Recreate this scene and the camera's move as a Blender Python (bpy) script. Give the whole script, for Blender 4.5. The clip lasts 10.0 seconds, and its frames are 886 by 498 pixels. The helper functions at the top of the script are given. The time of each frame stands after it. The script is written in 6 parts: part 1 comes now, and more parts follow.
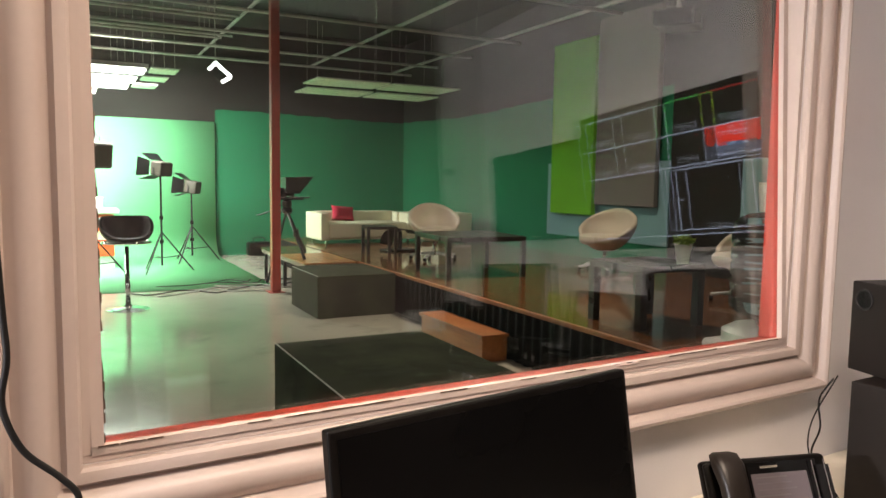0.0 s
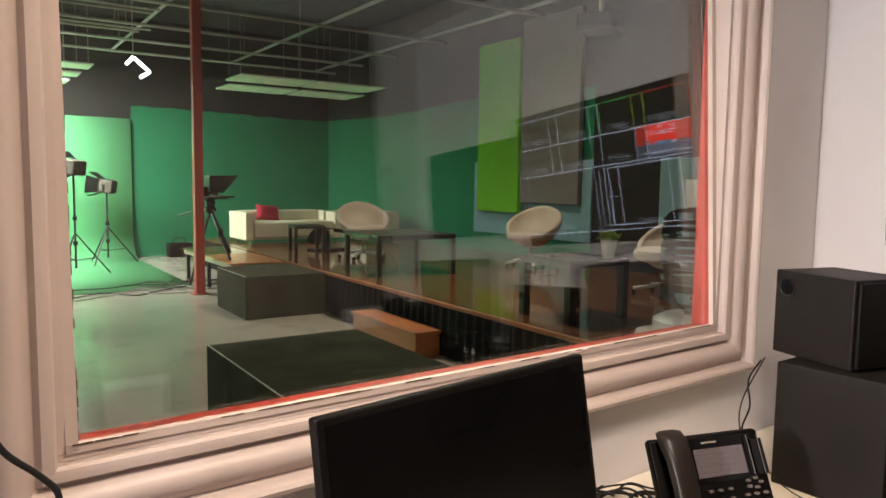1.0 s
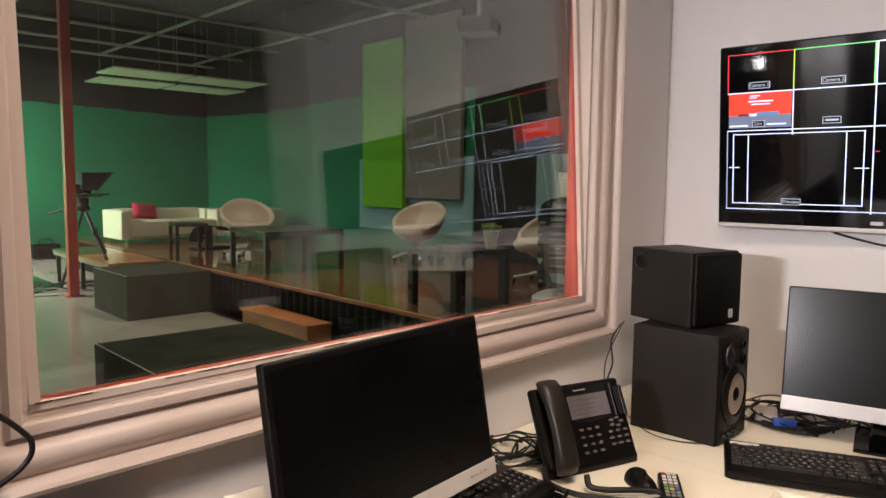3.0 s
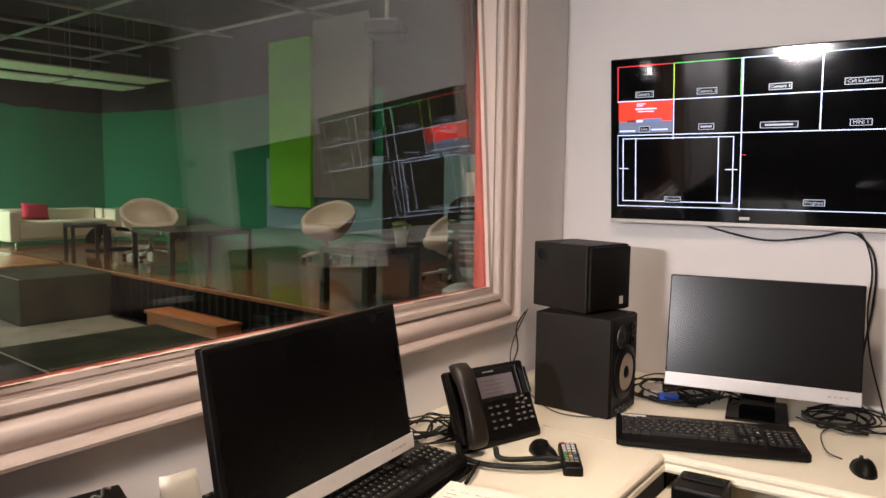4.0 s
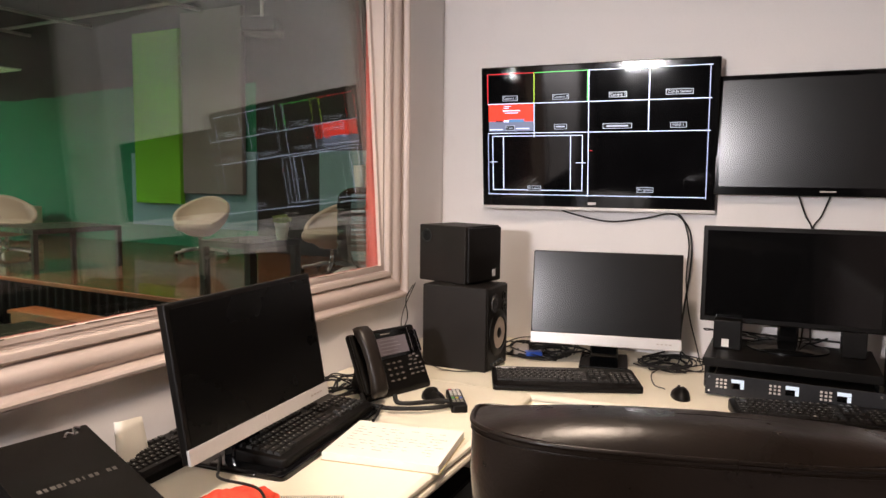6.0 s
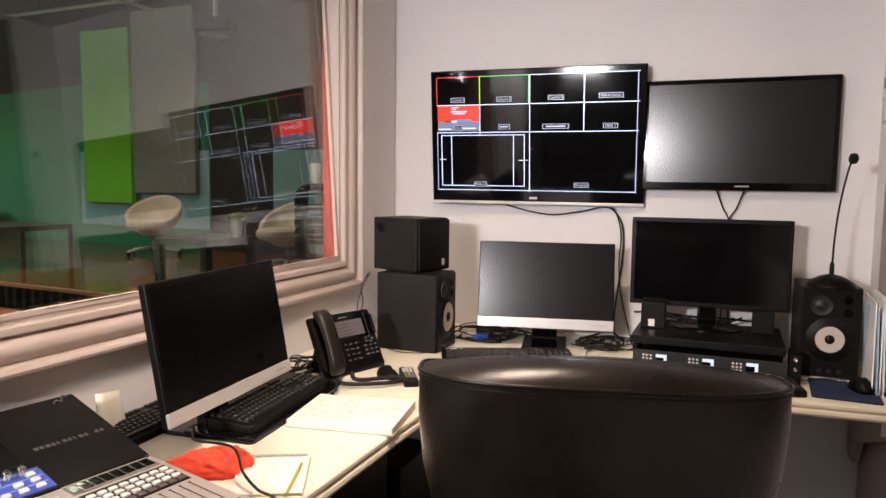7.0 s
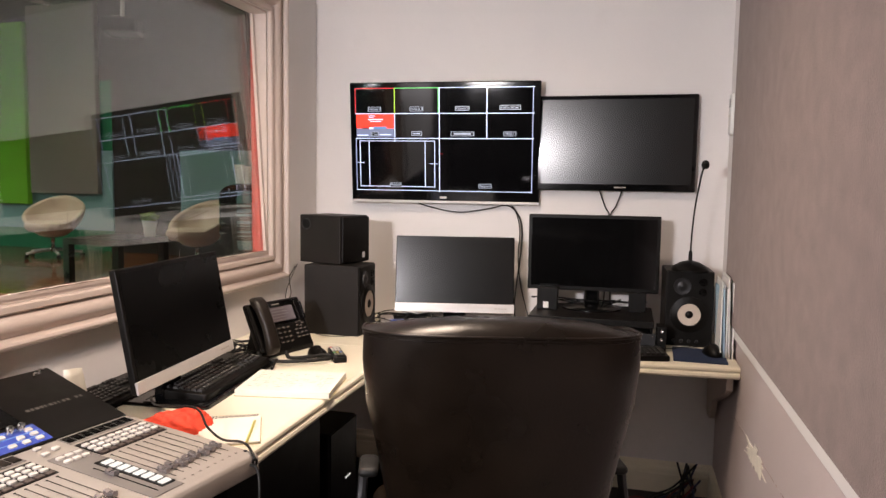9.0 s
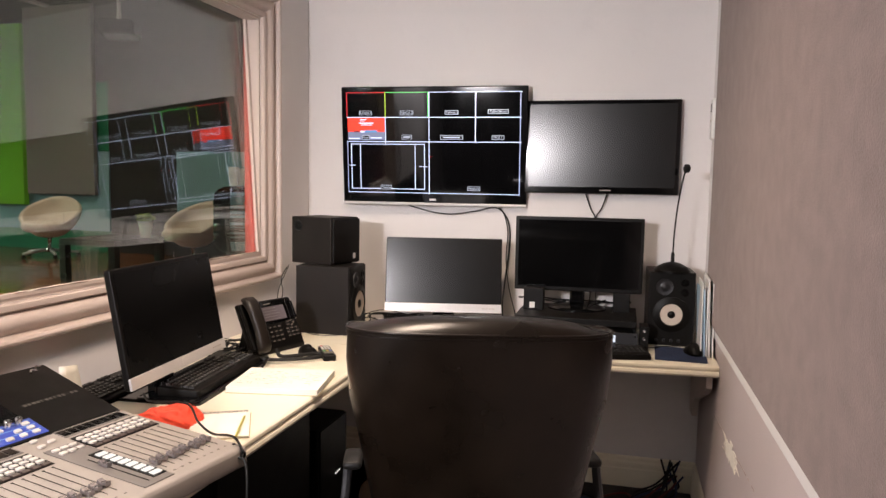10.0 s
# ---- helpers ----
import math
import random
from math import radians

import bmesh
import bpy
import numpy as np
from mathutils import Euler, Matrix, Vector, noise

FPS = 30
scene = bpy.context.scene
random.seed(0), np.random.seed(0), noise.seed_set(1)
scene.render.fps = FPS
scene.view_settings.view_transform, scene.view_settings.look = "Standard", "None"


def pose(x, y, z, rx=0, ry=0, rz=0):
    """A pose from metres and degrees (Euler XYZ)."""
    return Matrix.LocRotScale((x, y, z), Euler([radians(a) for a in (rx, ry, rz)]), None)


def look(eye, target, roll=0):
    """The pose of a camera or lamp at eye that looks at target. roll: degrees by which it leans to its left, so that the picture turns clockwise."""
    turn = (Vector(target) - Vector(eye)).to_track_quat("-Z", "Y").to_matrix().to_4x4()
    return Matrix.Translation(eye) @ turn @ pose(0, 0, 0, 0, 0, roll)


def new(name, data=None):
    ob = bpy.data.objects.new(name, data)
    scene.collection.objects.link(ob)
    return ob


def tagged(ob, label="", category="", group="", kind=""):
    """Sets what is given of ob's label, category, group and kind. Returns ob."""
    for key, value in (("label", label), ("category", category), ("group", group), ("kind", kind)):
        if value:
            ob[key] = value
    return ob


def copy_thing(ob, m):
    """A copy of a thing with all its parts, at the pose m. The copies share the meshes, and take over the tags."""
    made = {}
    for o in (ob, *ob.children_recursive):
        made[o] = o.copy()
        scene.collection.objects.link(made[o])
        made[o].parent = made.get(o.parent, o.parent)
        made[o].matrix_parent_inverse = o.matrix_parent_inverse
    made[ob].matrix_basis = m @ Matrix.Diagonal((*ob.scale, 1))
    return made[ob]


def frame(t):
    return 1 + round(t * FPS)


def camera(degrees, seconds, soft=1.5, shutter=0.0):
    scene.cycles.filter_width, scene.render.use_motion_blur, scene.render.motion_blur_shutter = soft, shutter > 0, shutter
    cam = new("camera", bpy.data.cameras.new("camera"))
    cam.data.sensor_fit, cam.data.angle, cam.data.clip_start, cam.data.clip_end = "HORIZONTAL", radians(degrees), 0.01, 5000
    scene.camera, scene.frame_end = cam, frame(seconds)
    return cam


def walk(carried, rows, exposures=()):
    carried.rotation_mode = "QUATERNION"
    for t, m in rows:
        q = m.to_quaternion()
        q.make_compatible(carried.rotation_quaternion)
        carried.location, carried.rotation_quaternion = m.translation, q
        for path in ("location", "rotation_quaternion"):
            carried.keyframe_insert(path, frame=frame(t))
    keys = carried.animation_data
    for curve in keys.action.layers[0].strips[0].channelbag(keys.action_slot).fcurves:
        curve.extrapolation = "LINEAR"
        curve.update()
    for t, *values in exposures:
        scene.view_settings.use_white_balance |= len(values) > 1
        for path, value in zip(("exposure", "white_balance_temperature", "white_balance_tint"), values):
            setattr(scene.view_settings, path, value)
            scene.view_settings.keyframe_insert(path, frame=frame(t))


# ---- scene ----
cam = camera(63.5, 10.0)
PATH = [
    (0, (0.17, 0.213, 1.455), (1.192, 1.922, 1.269), 0.9),
    (0.5, (0.131, 0.216, 1.454), (1.243, 1.869, 1.268), 0.8),
    (1, (0.088, 0.217, 1.449), (1.287, 1.807, 1.263), 0.8),
    (1.5, (0.048, 0.213, 1.446), (1.306, 1.756, 1.26), 0.8),
    (2, (0.006, 0.186, 1.438), (1.316, 1.686, 1.25), 0.8),
    (3.5, (-0.14, 0.042, 1.431), (1.381, 1.326, 1.243), 0.6),
    (4, (-0.201, 0.015, 1.43), (1.406, 1.192, 1.243), 0.7),
    (4.5, (-0.272, -0.007, 1.417), (1.411, 1.058, 1.23), 0.6),
    (5, (-0.354, -0.026, 1.415), (1.377, 0.959, 1.227), 0.7),
    (5.5, (-0.428, -0.056, 1.414), (1.335, 0.868, 1.226), 0.7),
    (5.7, (-0.465, -0.069, 1.411), (1.312, 0.83, 1.222), 0.7),
    (7, (-0.701, -0.185, 1.387), (1.145, 0.562, 1.2), 0.7),
    (7.5, (-0.789, -0.206, 1.382), (1.091, 0.451, 1.195), 0.7),
    (8, (-0.884, -0.215, 1.369), (1.022, 0.364, 1.185), 0.8),
    (8.5, (-0.972, -0.227, 1.37), (0.949, 0.298, 1.189), 0.8),
    (9, (-1.038, -0.245, 1.384), (0.891, 0.249, 1.205), 0.9),
    (9.5, (-1.076, -0.264, 1.394), (0.854, 0.229, 1.217), 1.0),
    (10, (-1.094, -0.298, 1.393), (0.837, 0.189, 1.216), 1.0),
]
walk(cam, [(t, look(eye, target, roll)) for t, eye, target, roll in PATH], exposures=[(0, 0.10), (1, 0.0), (2, -0.20), (3.5, -0.28), (5.5, -0.12), (7.5, -0.08), (10, -0.05)])

# ---- light ----
ST = pose(0, 0, 0, 0, 0, -3.3)      # the studio stands a little askew to the control room
world = bpy.data.worlds.new("world")
scene.world = world
world.use_nodes = True
world.node_tree.nodes["Background"].inputs["Color"].default_value = (0.02, 0.02, 0.022, 1)
world.node_tree.nodes["Background"].inputs["Strength"].default_value = 0.2


def lamp(name, m, power, size, color, shape="DISK", size_y=None, spread=180):
    li = bpy.data.lights.new(name, "AREA")
    li.shape, li.size, li.energy, li.color = shape, size, power, color
    if size_y:
        li.size_y = size_y
    li.spread = radians(spread)
    ob = new(name, li)
    ob.matrix_world = m
    return tagged(ob, kind="structure")


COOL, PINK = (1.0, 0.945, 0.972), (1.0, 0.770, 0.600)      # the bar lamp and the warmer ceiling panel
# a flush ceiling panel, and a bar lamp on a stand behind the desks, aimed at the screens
PANEL = (0.78, 0.42)
lamp("ceiling_panel_light", pose(PANEL[0], PANEL[1], 2.440), 26.5, 0.34, PINK, "RECTANGLE", 0.30, spread=152)
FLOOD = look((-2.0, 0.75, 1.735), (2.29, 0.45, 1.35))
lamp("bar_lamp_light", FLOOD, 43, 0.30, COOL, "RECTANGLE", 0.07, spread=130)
# lit tube banks of the studio, and added fill lamps with no fixture
lamp("tube_bank_light", ST @ pose(-0.3, 12.2, 2.95, 14, 0, 0), 1220, 3.4, (0.95, 1.0, 0.92), "RECTANGLE", 1.6)
# unseen fill added to brighten the green screen
lamp("soft_lamp_light", ST @ pose(-1.6, 10.2, 2.5, 38, 0, 0), 130, 0.6, (1.0, 0.97, 0.90), "RECTANGLE", 0.4)
# this near bank is added out of view, as fill from the left
lamp("tube_bank_light", pose(-4.35, 3.45, 2.93), 100, 1.3, (1.0, 0.97, 0.90), "RECTANGLE", 0.5)
# added fill that brightens the chairs and boards of the stage
lamp("work_light", ST @ pose(3.9, 6.0, 4.15, 0, 3, 0), 84, 0.7, (1.0, 0.88, 0.70), spread=140)

# ---- helpers of this scene ----
DESK = 0.75


def thing(name, label, category, m=None, group="", kind=""):
    ob = new(name)
    ob.empty_display_size = 0.05
    ob.matrix_basis = m if m is not None else Matrix()
    return tagged(ob, label, category, group, kind)


def part(name, bm, material, parent, label="", m=None, smooth=False):
    me = bpy.data.meshes.new(name)
    bm.to_mesh(me)
    bm.free()
    me.materials.append(material)
    if smooth:
        for p in me.polygons:
            p.use_smooth = True
    ob = new(name, me)
    if parent is not None:
        ob.parent = parent
    if m is not None:
        ob.matrix_basis = m
    return tagged(ob, label)


def again(ob, m, parent=None):
    """Another piece on the same mesh."""
    o = new(ob.name.split(".")[0], ob.data)
    o.parent = parent or ob.parent
    o.matrix_basis = m
    return o


def soften(ob, deg=40):
    """Smooth faces, sharp where they turn by more than deg."""
    bm = bmesh.new()
    bm.from_mesh(ob.data)
    for f in bm.faces:
        f.smooth = True
    for e in bm.edges:
        if len(e.link_faces) == 2 and e.calc_face_angle(0) > radians(deg):
            e.smooth = False
    bm.to_mesh(ob.data)
    bm.free()
    return ob


def box(x0, y0, z0, x1, y1, z1, bevel=0.0, seg=2, bm=None):
    b = bmesh.new()
    bmesh.ops.create_cube(b, size=1)
    bmesh.ops.scale(b, vec=(x1 - x0, y1 - y0, z1 - z0), verts=b.verts)
    bmesh.ops.translate(b, vec=((x0 + x1) / 2, (y0 + y1) / 2, (z0 + z1) / 2), verts=b.verts)
    if bevel:
        bmesh.ops.bevel(b, geom=b.edges[:], offset=bevel, segments=seg, profile=0.5, affect="EDGES", clamp_overlap=True)
    return merge(bm, b) if bm else b


def merge(bm, other, m=None):
    if m is not None:
        other.transform(m)
    me = bpy.data.meshes.new("tmp")
    other.to_mesh(me)
    other.free()
    bm.from_mesh(me)
    bpy.data.meshes.remove(me)
    return bm


def lathe(profile, seg=32, bm=None, m=None):
    """Turn a list of (radius, height) about z."""
    b = bmesh.new()
    rings = []
    for r, z in profile:
        rings.append([b.verts.new((max(r, 1e-4) * math.cos(6.28319 * i / seg), max(r, 1e-4) * math.sin(6.28319 * i / seg), z)) for i in range(seg)])
    for a, c in zip(rings, rings[1:]):
        for i in range(seg):
            j = (i + 1) % seg
            b.faces.new((a[i], a[j], c[j], c[i]))
    for ring, flip in ((rings[0], True), (rings[-1], False)):
        if ring[0].co.xy.length > 2e-4:
            b.faces.new(ring[::-1] if flip else ring)
    bmesh.ops.remove_doubles(b, verts=b.verts, dist=3e-4)
    bmesh.ops.recalc_face_normals(b, faces=b.faces)
    if m is not None:
        b.transform(m)
    return merge(bm, b) if bm else b


def curve_points(pts, steps=8):
    """A smooth line through the points."""
    p = [Vector(q) for q in pts]
    p = [2 * p[0] - p[1]] + p + [2 * p[-1] - p[-2]]
    out = []
    for a, b, c, d in zip(p, p[1:], p[2:], p[3:]):
        for k in range(steps):
            t = k / steps
            out.append(0.5 * ((2 * b) + (c - a) * t + (2 * a - 5 * b + 4 * c - d) * t * t + (3 * b - a - 3 * c + d) * t ** 3))
    out.append(p[-2])
    return out


def tube(pts, r, seg=8, bm=None, steps=8, smooth=True, radii=None):
    line = curve_points(pts, steps) if smooth else [Vector(q) for q in pts]
    b = bmesh.new()
    rings, side = [], None
    for i, q in enumerate(line):
        d = (line[min(i + 1, len(line) - 1)] - line[max(i - 1, 0)]).normalized()
        if side is None:
            side = d.orthogonal().normalized()
        side = (side - d * side.dot(d)).normalized()
        up = d.cross(side)
        rr = radii[min(int(i * len(radii) / len(line)), len(radii) - 1)] if radii else r
        rings.append([b.verts.new(q + rr * (math.cos(6.28319 * k / seg) * side + math.sin(6.28319 * k / seg) * up)) for k in range(seg)])
    for a, c in zip(rings, rings[1:]):
        for k in range(seg):
            b.faces.new((a[k], a[(k + 1) % seg], c[(k + 1) % seg], c[k]))
    b.faces.new(rings[0][::-1])
    b.faces.new(rings[-1])
    bmesh.ops.recalc_face_normals(b, faces=b.faces)
    return merge(bm, b) if bm else b


def rounded_plate(w, h, r, d, seg=5, bm=None, m=None, bevel=0.0):
    """A plate with rounded corners, w along x, h along y, d thick upward from z = 0."""
    b = bmesh.new()
    loop = []
    for cx, cy, a0 in ((w / 2 - r, h / 2 - r, 0), (-w / 2 + r, h / 2 - r, 90), (-w / 2 + r, -h / 2 + r, 180), (w / 2 - r, -h / 2 + r, 270)):
        for k in range(seg + 1):
            a = radians(a0 + 90 * k / seg)
            loop.append(b.verts.new((cx + r * math.cos(a), cy + r * math.sin(a), 0)))
    f = b.faces.new(loop)
    ex = bmesh.ops.extrude_face_region(b, geom=[f])
    bmesh.ops.translate(b, vec=(0, 0, d), verts=[v for v in ex["geom"] if isinstance(v, bmesh.types.BMVert)])
    bmesh.ops.recalc_face_normals(b, faces=b.faces)
    if bevel:
        top = [e for e in b.edges if all(abs(v.co.z - d) < 1e-5 for v in e.verts)]
        bmesh.ops.bevel(b, geom=top, offset=bevel, segments=2, profile=0.5, affect="EDGES")
    if m is not None:
        b.transform(m)
    return merge(bm, b) if bm else b


def slab_with_hole(x0, x1, z0, z1, hx0, hx1, hz0, hz1, y0, y1):
    """An upright wall from y0 to y1 with one opening through it."""
    b = bmesh.new()
    def ring(y, p, q, r, s):
        return [b.verts.new(v) for v in ((p, y, r), (q, y, r), (q, y, s), (p, y, s))]
    o0, i0, o1, i1 = ring(y0, x0, x1, z0, z1), ring(y0, hx0, hx1, hz0, hz1), ring(y1, x0, x1, z0, z1), ring(y1, hx0, hx1, hz0, hz1)
    for k in range(4):
        j = (k + 1) % 4
        b.faces.new((o0[k], o0[j], i0[j], i0[k]))
        b.faces.new((o1[j], o1[k], i1[k], i1[j]))
        b.faces.new((i0[k], i0[j], i1[j], i1[k]))
        b.faces.new((o0[j], o0[k], o1[k], o1[j]))
    bmesh.ops.recalc_face_normals(b, faces=b.faces)
    return b


def letters(text, size, material, parent, m, name="lettering", depth=0.0004):
    """Words in the built-in font, as a mesh, centred."""
    cu = bpy.data.curves.new("text", "FONT")
    cu.body, cu.size, cu.align_x, cu.align_y, cu.extrude, cu.resolution_u = text, size, "CENTER", "CENTER", depth, 2
    tmp = bpy.data.objects.new("text", cu)
    me = bpy.data.meshes.new_from_object(tmp)
    bpy.data.objects.remove(tmp)
    bpy.data.curves.remove(cu)
    me.materials.append(material)
    ob = new(name, me)
    ob.parent = parent
    ob.matrix_basis = m
    return ob


# ---- materials ----
def material(name, color, rough=0.5, metal=0.0, vary=0.12, scale=6.0, grain=120.0, bump=0.0, rough_vary=0.1, spec=0.5, stains=0.0, stain_color=None, coat=0.0, random=0.0):
    """A surface with a broad and a fine variation of colour and gloss, and a fine relief."""
    ma = bpy.data.materials.new(name)
    ma.use_nodes = True
    n, l = ma.node_tree.nodes, ma.node_tree.links
    b = n["Principled BSDF"]
    b.inputs["Metallic"].default_value = metal
    b.inputs["Specular IOR Level"].default_value = spec
    b.inputs["Coat Weight"].default_value = coat
    co = n.new("ShaderNodeTexCoord")
    big, fine = n.new("ShaderNodeTexNoise"), n.new("ShaderNodeTexNoise")
    big.inputs["Scale"].default_value, big.inputs["Detail"].default_value = scale, 4
    fine.inputs["Scale"].default_value, fine.inputs["Detail"].default_value = grain, 3
    for t in (big, fine):
        l.new(co.outputs["Object"], t.inputs["Vector"])
    add = n.new("ShaderNodeMath")
    add.operation = "MULTIPLY_ADD"
    add.inputs[1].default_value = 0.45
    l.new(fine.outputs["Fac"], add.inputs[0])
    l.new(big.outputs["Fac"], add.inputs[2])
    ramp = n.new("ShaderNodeMapRange")
    ramp.inputs["From Min"].default_value, ramp.inputs["From Max"].default_value = 0.45, 1.0
    ramp.inputs["To Min"].default_value, ramp.inputs["To Max"].default_value = 1 - vary, 1 + vary
    l.new(add.outputs[0], ramp.inputs["Value"])
    mul = n.new("ShaderNodeVectorMath")
    mul.operation = "SCALE"
    mul.inputs[0].default_value = color[:3]
    l.new(ramp.outputs[0], mul.inputs["Scale"])
    out = mul.outputs[0]
    if random:
        info, rr = n.new("ShaderNodeObjectInfo"), n.new("ShaderNodeMapRange")
        rr.inputs["To Min"].default_value, rr.inputs["To Max"].default_value = 1 - random, 1 + random
        l.new(info.outputs["Random"], rr.inputs["Value"])
        m2 = n.new("ShaderNodeVectorMath")
        m2.operation = "SCALE"
        l.new(out, m2.inputs[0])
        l.new(rr.outputs[0], m2.inputs["Scale"])
        out = m2.outputs[0]
    if stains:
        st, sr, mix = n.new("ShaderNodeTexNoise"), n.new("ShaderNodeMapRange"), n.new("ShaderNodeMix")
        st.inputs["Scale"].default_value, st.inputs["Detail"].default_value, st.inputs["Roughness"].default_value = scale * 2.3, 7, 0.7
        l.new(co.outputs["Object"], st.inputs["Vector"])
        sr.inputs["From Min"].default_value, sr.inputs["From Max"].default_value = 0.56, 0.72
        sr.inputs["To Max"].default_value = stains
        l.new(st.outputs["Fac"], sr.inputs["Value"])
        mix.data_type = "RGBA"
        mix.inputs["B"].default_value = (*(stain_color or [c * 0.5 for c in color[:3]]), 1)
        l.new(sr.outputs[0], mix.inputs["Factor"])
        l.new(out, mix.inputs["A"])
        out = mix.outputs["Result"]
    l.new(out, b.inputs["Base Color"])
    rg = n.new("ShaderNodeMapRange")
    rg.inputs["To Min"].default_value, rg.inputs["To Max"].default_value = max(rough - rough_vary, 0.02), min(rough + rough_vary, 1)
    l.new(big.outputs["Fac"], rg.inputs["Value"])
    l.new(rg.outputs[0], b.inputs["Roughness"])
    if bump:
        bp = n.new("ShaderNodeBump")
        bp.inputs["Strength"].default_value, bp.inputs["Distance"].default_value = min(bump, 1.0), 0.002
        l.new(fine.outputs["Fac"], bp.inputs["Height"])
        l.new(bp.outputs[0], b.inputs["Normal"])
    return ma


def glow(name, color, strength):
    ma = bpy.data.materials.new(name)
    ma.use_nodes = True
    b = ma.node_tree.nodes["Principled BSDF"]
    b.inputs["Base Color"].default_value = (0.02, 0.02, 0.02, 1)
    b.inputs["Emission Color"].default_value = (*color, 1)
    b.inputs["Emission Strength"].default_value = strength
    b.inputs["Roughness"].default_value = 0.2
    return ma


def glass(name, color=(1, 1, 1), rough=0.0, ior=1.5):
    ma = bpy.data.materials.new(name)
    ma.use_nodes = True
    b = ma.node_tree.nodes["Principled BSDF"]
    b.inputs["Base Color"].default_value = (*color, 1)
    b.inputs["Roughness"].default_value = rough
    b.inputs["Transmission Weight"].default_value = 1
    b.inputs["IOR"].default_value = ior
    return ma


def wood(name, a, b_, rough=0.35, scale=1.0, axis=1, coat=0.2, random=0.0):
    """Boards with a long grain along one axis."""
    ma = material(name, a, rough, vary=0.2, scale=3 * scale, grain=40, coat=coat, random=random)
    n, l = ma.node_tree.nodes, ma.node_tree.links
    co = next(x for x in n if x.bl_idname == "ShaderNodeTexCoord")
    mp = n.new("ShaderNodeMapping")
    s = [14.0 * scale] * 3
    s[axis] = 0.8 * scale
    mp.inputs["Scale"].default_value = s
    l.new(co.outputs["Object"], mp.inputs["Vector"])
    t = n.new("ShaderNodeTexNoise")
    t.inputs["Scale"].default_value, t.inputs["Detail"].default_value, t.inputs["Distortion"].default_value = 2.0, 5, 0.6
    l.new(mp.outputs[0], t.inputs["Vector"])
    mix = n.new("ShaderNodeMix")
    mix.data_type = "RGBA"
    bs = n["Principled BSDF"]
    old = bs.inputs["Base Color"].links[0].from_socket
    l.new(old, mix.inputs["A"])
    mix.inputs["B"].default_value = (*b_, 1)
    mr = n.new("ShaderNodeMapRange")
    mr.inputs["From Min"].default_value, mr.inputs["From Max"].default_value, mr.inputs["To Max"].default_value = 0.42, 0.68, 0.85
    l.new(t.outputs["Fac"], mr.inputs["Value"])
    l.new(mr.outputs[0], mix.inputs["Factor"])
    l.new(mix.outputs["Result"], bs.inputs["Base Color"])
    return ma


M_WALL = material("wall_paint", (0.74, 0.705, 0.69), 0.6, vary=0.035, scale=2.2, grain=260, bump=0.12, stains=0.10, stain_color=(0.5, 0.46, 0.43))
M_TRIM = material("trim_paint", (0.53, 0.440, 0.390), 0.44, vary=0.04, scale=5, grain=90, bump=0.05, rough_vary=0.03)
M_CEIL = material("ceiling_paint", (0.75, 0.73, 0.70), 0.8, vary=0.04, scale=2, grain=200, bump=0.1)
M_CARPET = material("carpet", (0.030, 0.026, 0.024), 0.95, vary=0.3, scale=9, grain=500, bump=0.6)
M_FABRIC = material("panel_fabric", (0.146, 0.112, 0.104), 0.95, vary=0.20, scale=16, grain=220, bump=0.7, spec=0.1)
M_FABRIC.node_tree.nodes["Principled BSDF"].inputs["Sheen Weight"].default_value = 0.25
M_FABRIC.node_tree.nodes["Principled BSDF"].inputs["Sheen Roughness"].default_value = 0.55
M_FABRIC.node_tree.nodes["Principled BSDF"].inputs["Sheen Tint"].default_value = (1.0, 0.82, 0.76, 1)
M_DESK = material("cream_laminate", (0.84, 0.775, 0.625), 0.35, vary=0.04, scale=4, grain=150, stains=0.08, stain_color=(0.6, 0.5, 0.36))
M_BLACK = material("black_plastic", (0.0035, 0.0028, 0.0022), 0.42, vary=0.25, scale=14, grain=400, bump=0.1, spec=0.17)
M_GLOSS = material("black_gloss", (0.003, 0.003, 0.0032), 0.08, vary=0.2, scale=8, grain=200, rough_vary=0.03, spec=0.36)
M_SCREEN = material("dark_screen", (0.0016, 0.0015, 0.0015), 0.28, vary=0.2, scale=5, grain=150, rough_vary=0.04, spec=0.13)
M_SCREEN_SHINY = material("dark_screen_shiny", (0.003, 0.003, 0.0035), 0.05, vary=0.2, scale=9, grain=60, rough_vary=0.035)
M_MATT = material("matt_screen", (0.0045, 0.004, 0.0035), 0.23, vary=0.1, scale=3, grain=150, rough_vary=0.02, spec=0.5)
M_MATT.node_tree.nodes["Principled BSDF"].inputs["IOR"].default_value = 1.47
M_SILVER = material("silver_plastic", (0.55, 0.53, 0.52), 0.38, metal=0.3, vary=0.06, scale=6, grain=200)
M_MIDGREY = material("mixer_dark_grey", (0.17, 0.15, 0.138), 0.5, vary=0.08, scale=7, grain=300, bump=0.1)
M_GREYM = material("mixer_grey", (0.36, 0.32, 0.285), 0.5, vary=0.08, scale=7, grain=300, bump=0.1)
M_CHROME = material("chrome", (0.75, 0.75, 0.75), 0.12, metal=1.0, vary=0.05, rough_vary=0.05)
M_WHITEP = material("white_plastic", (0.75, 0.74, 0.71), 0.4, vary=0.05)
M_KEY = material("key_black", (0.010, 0.009, 0.008), 0.42, vary=0.2, scale=20, grain=200, spec=0.4)
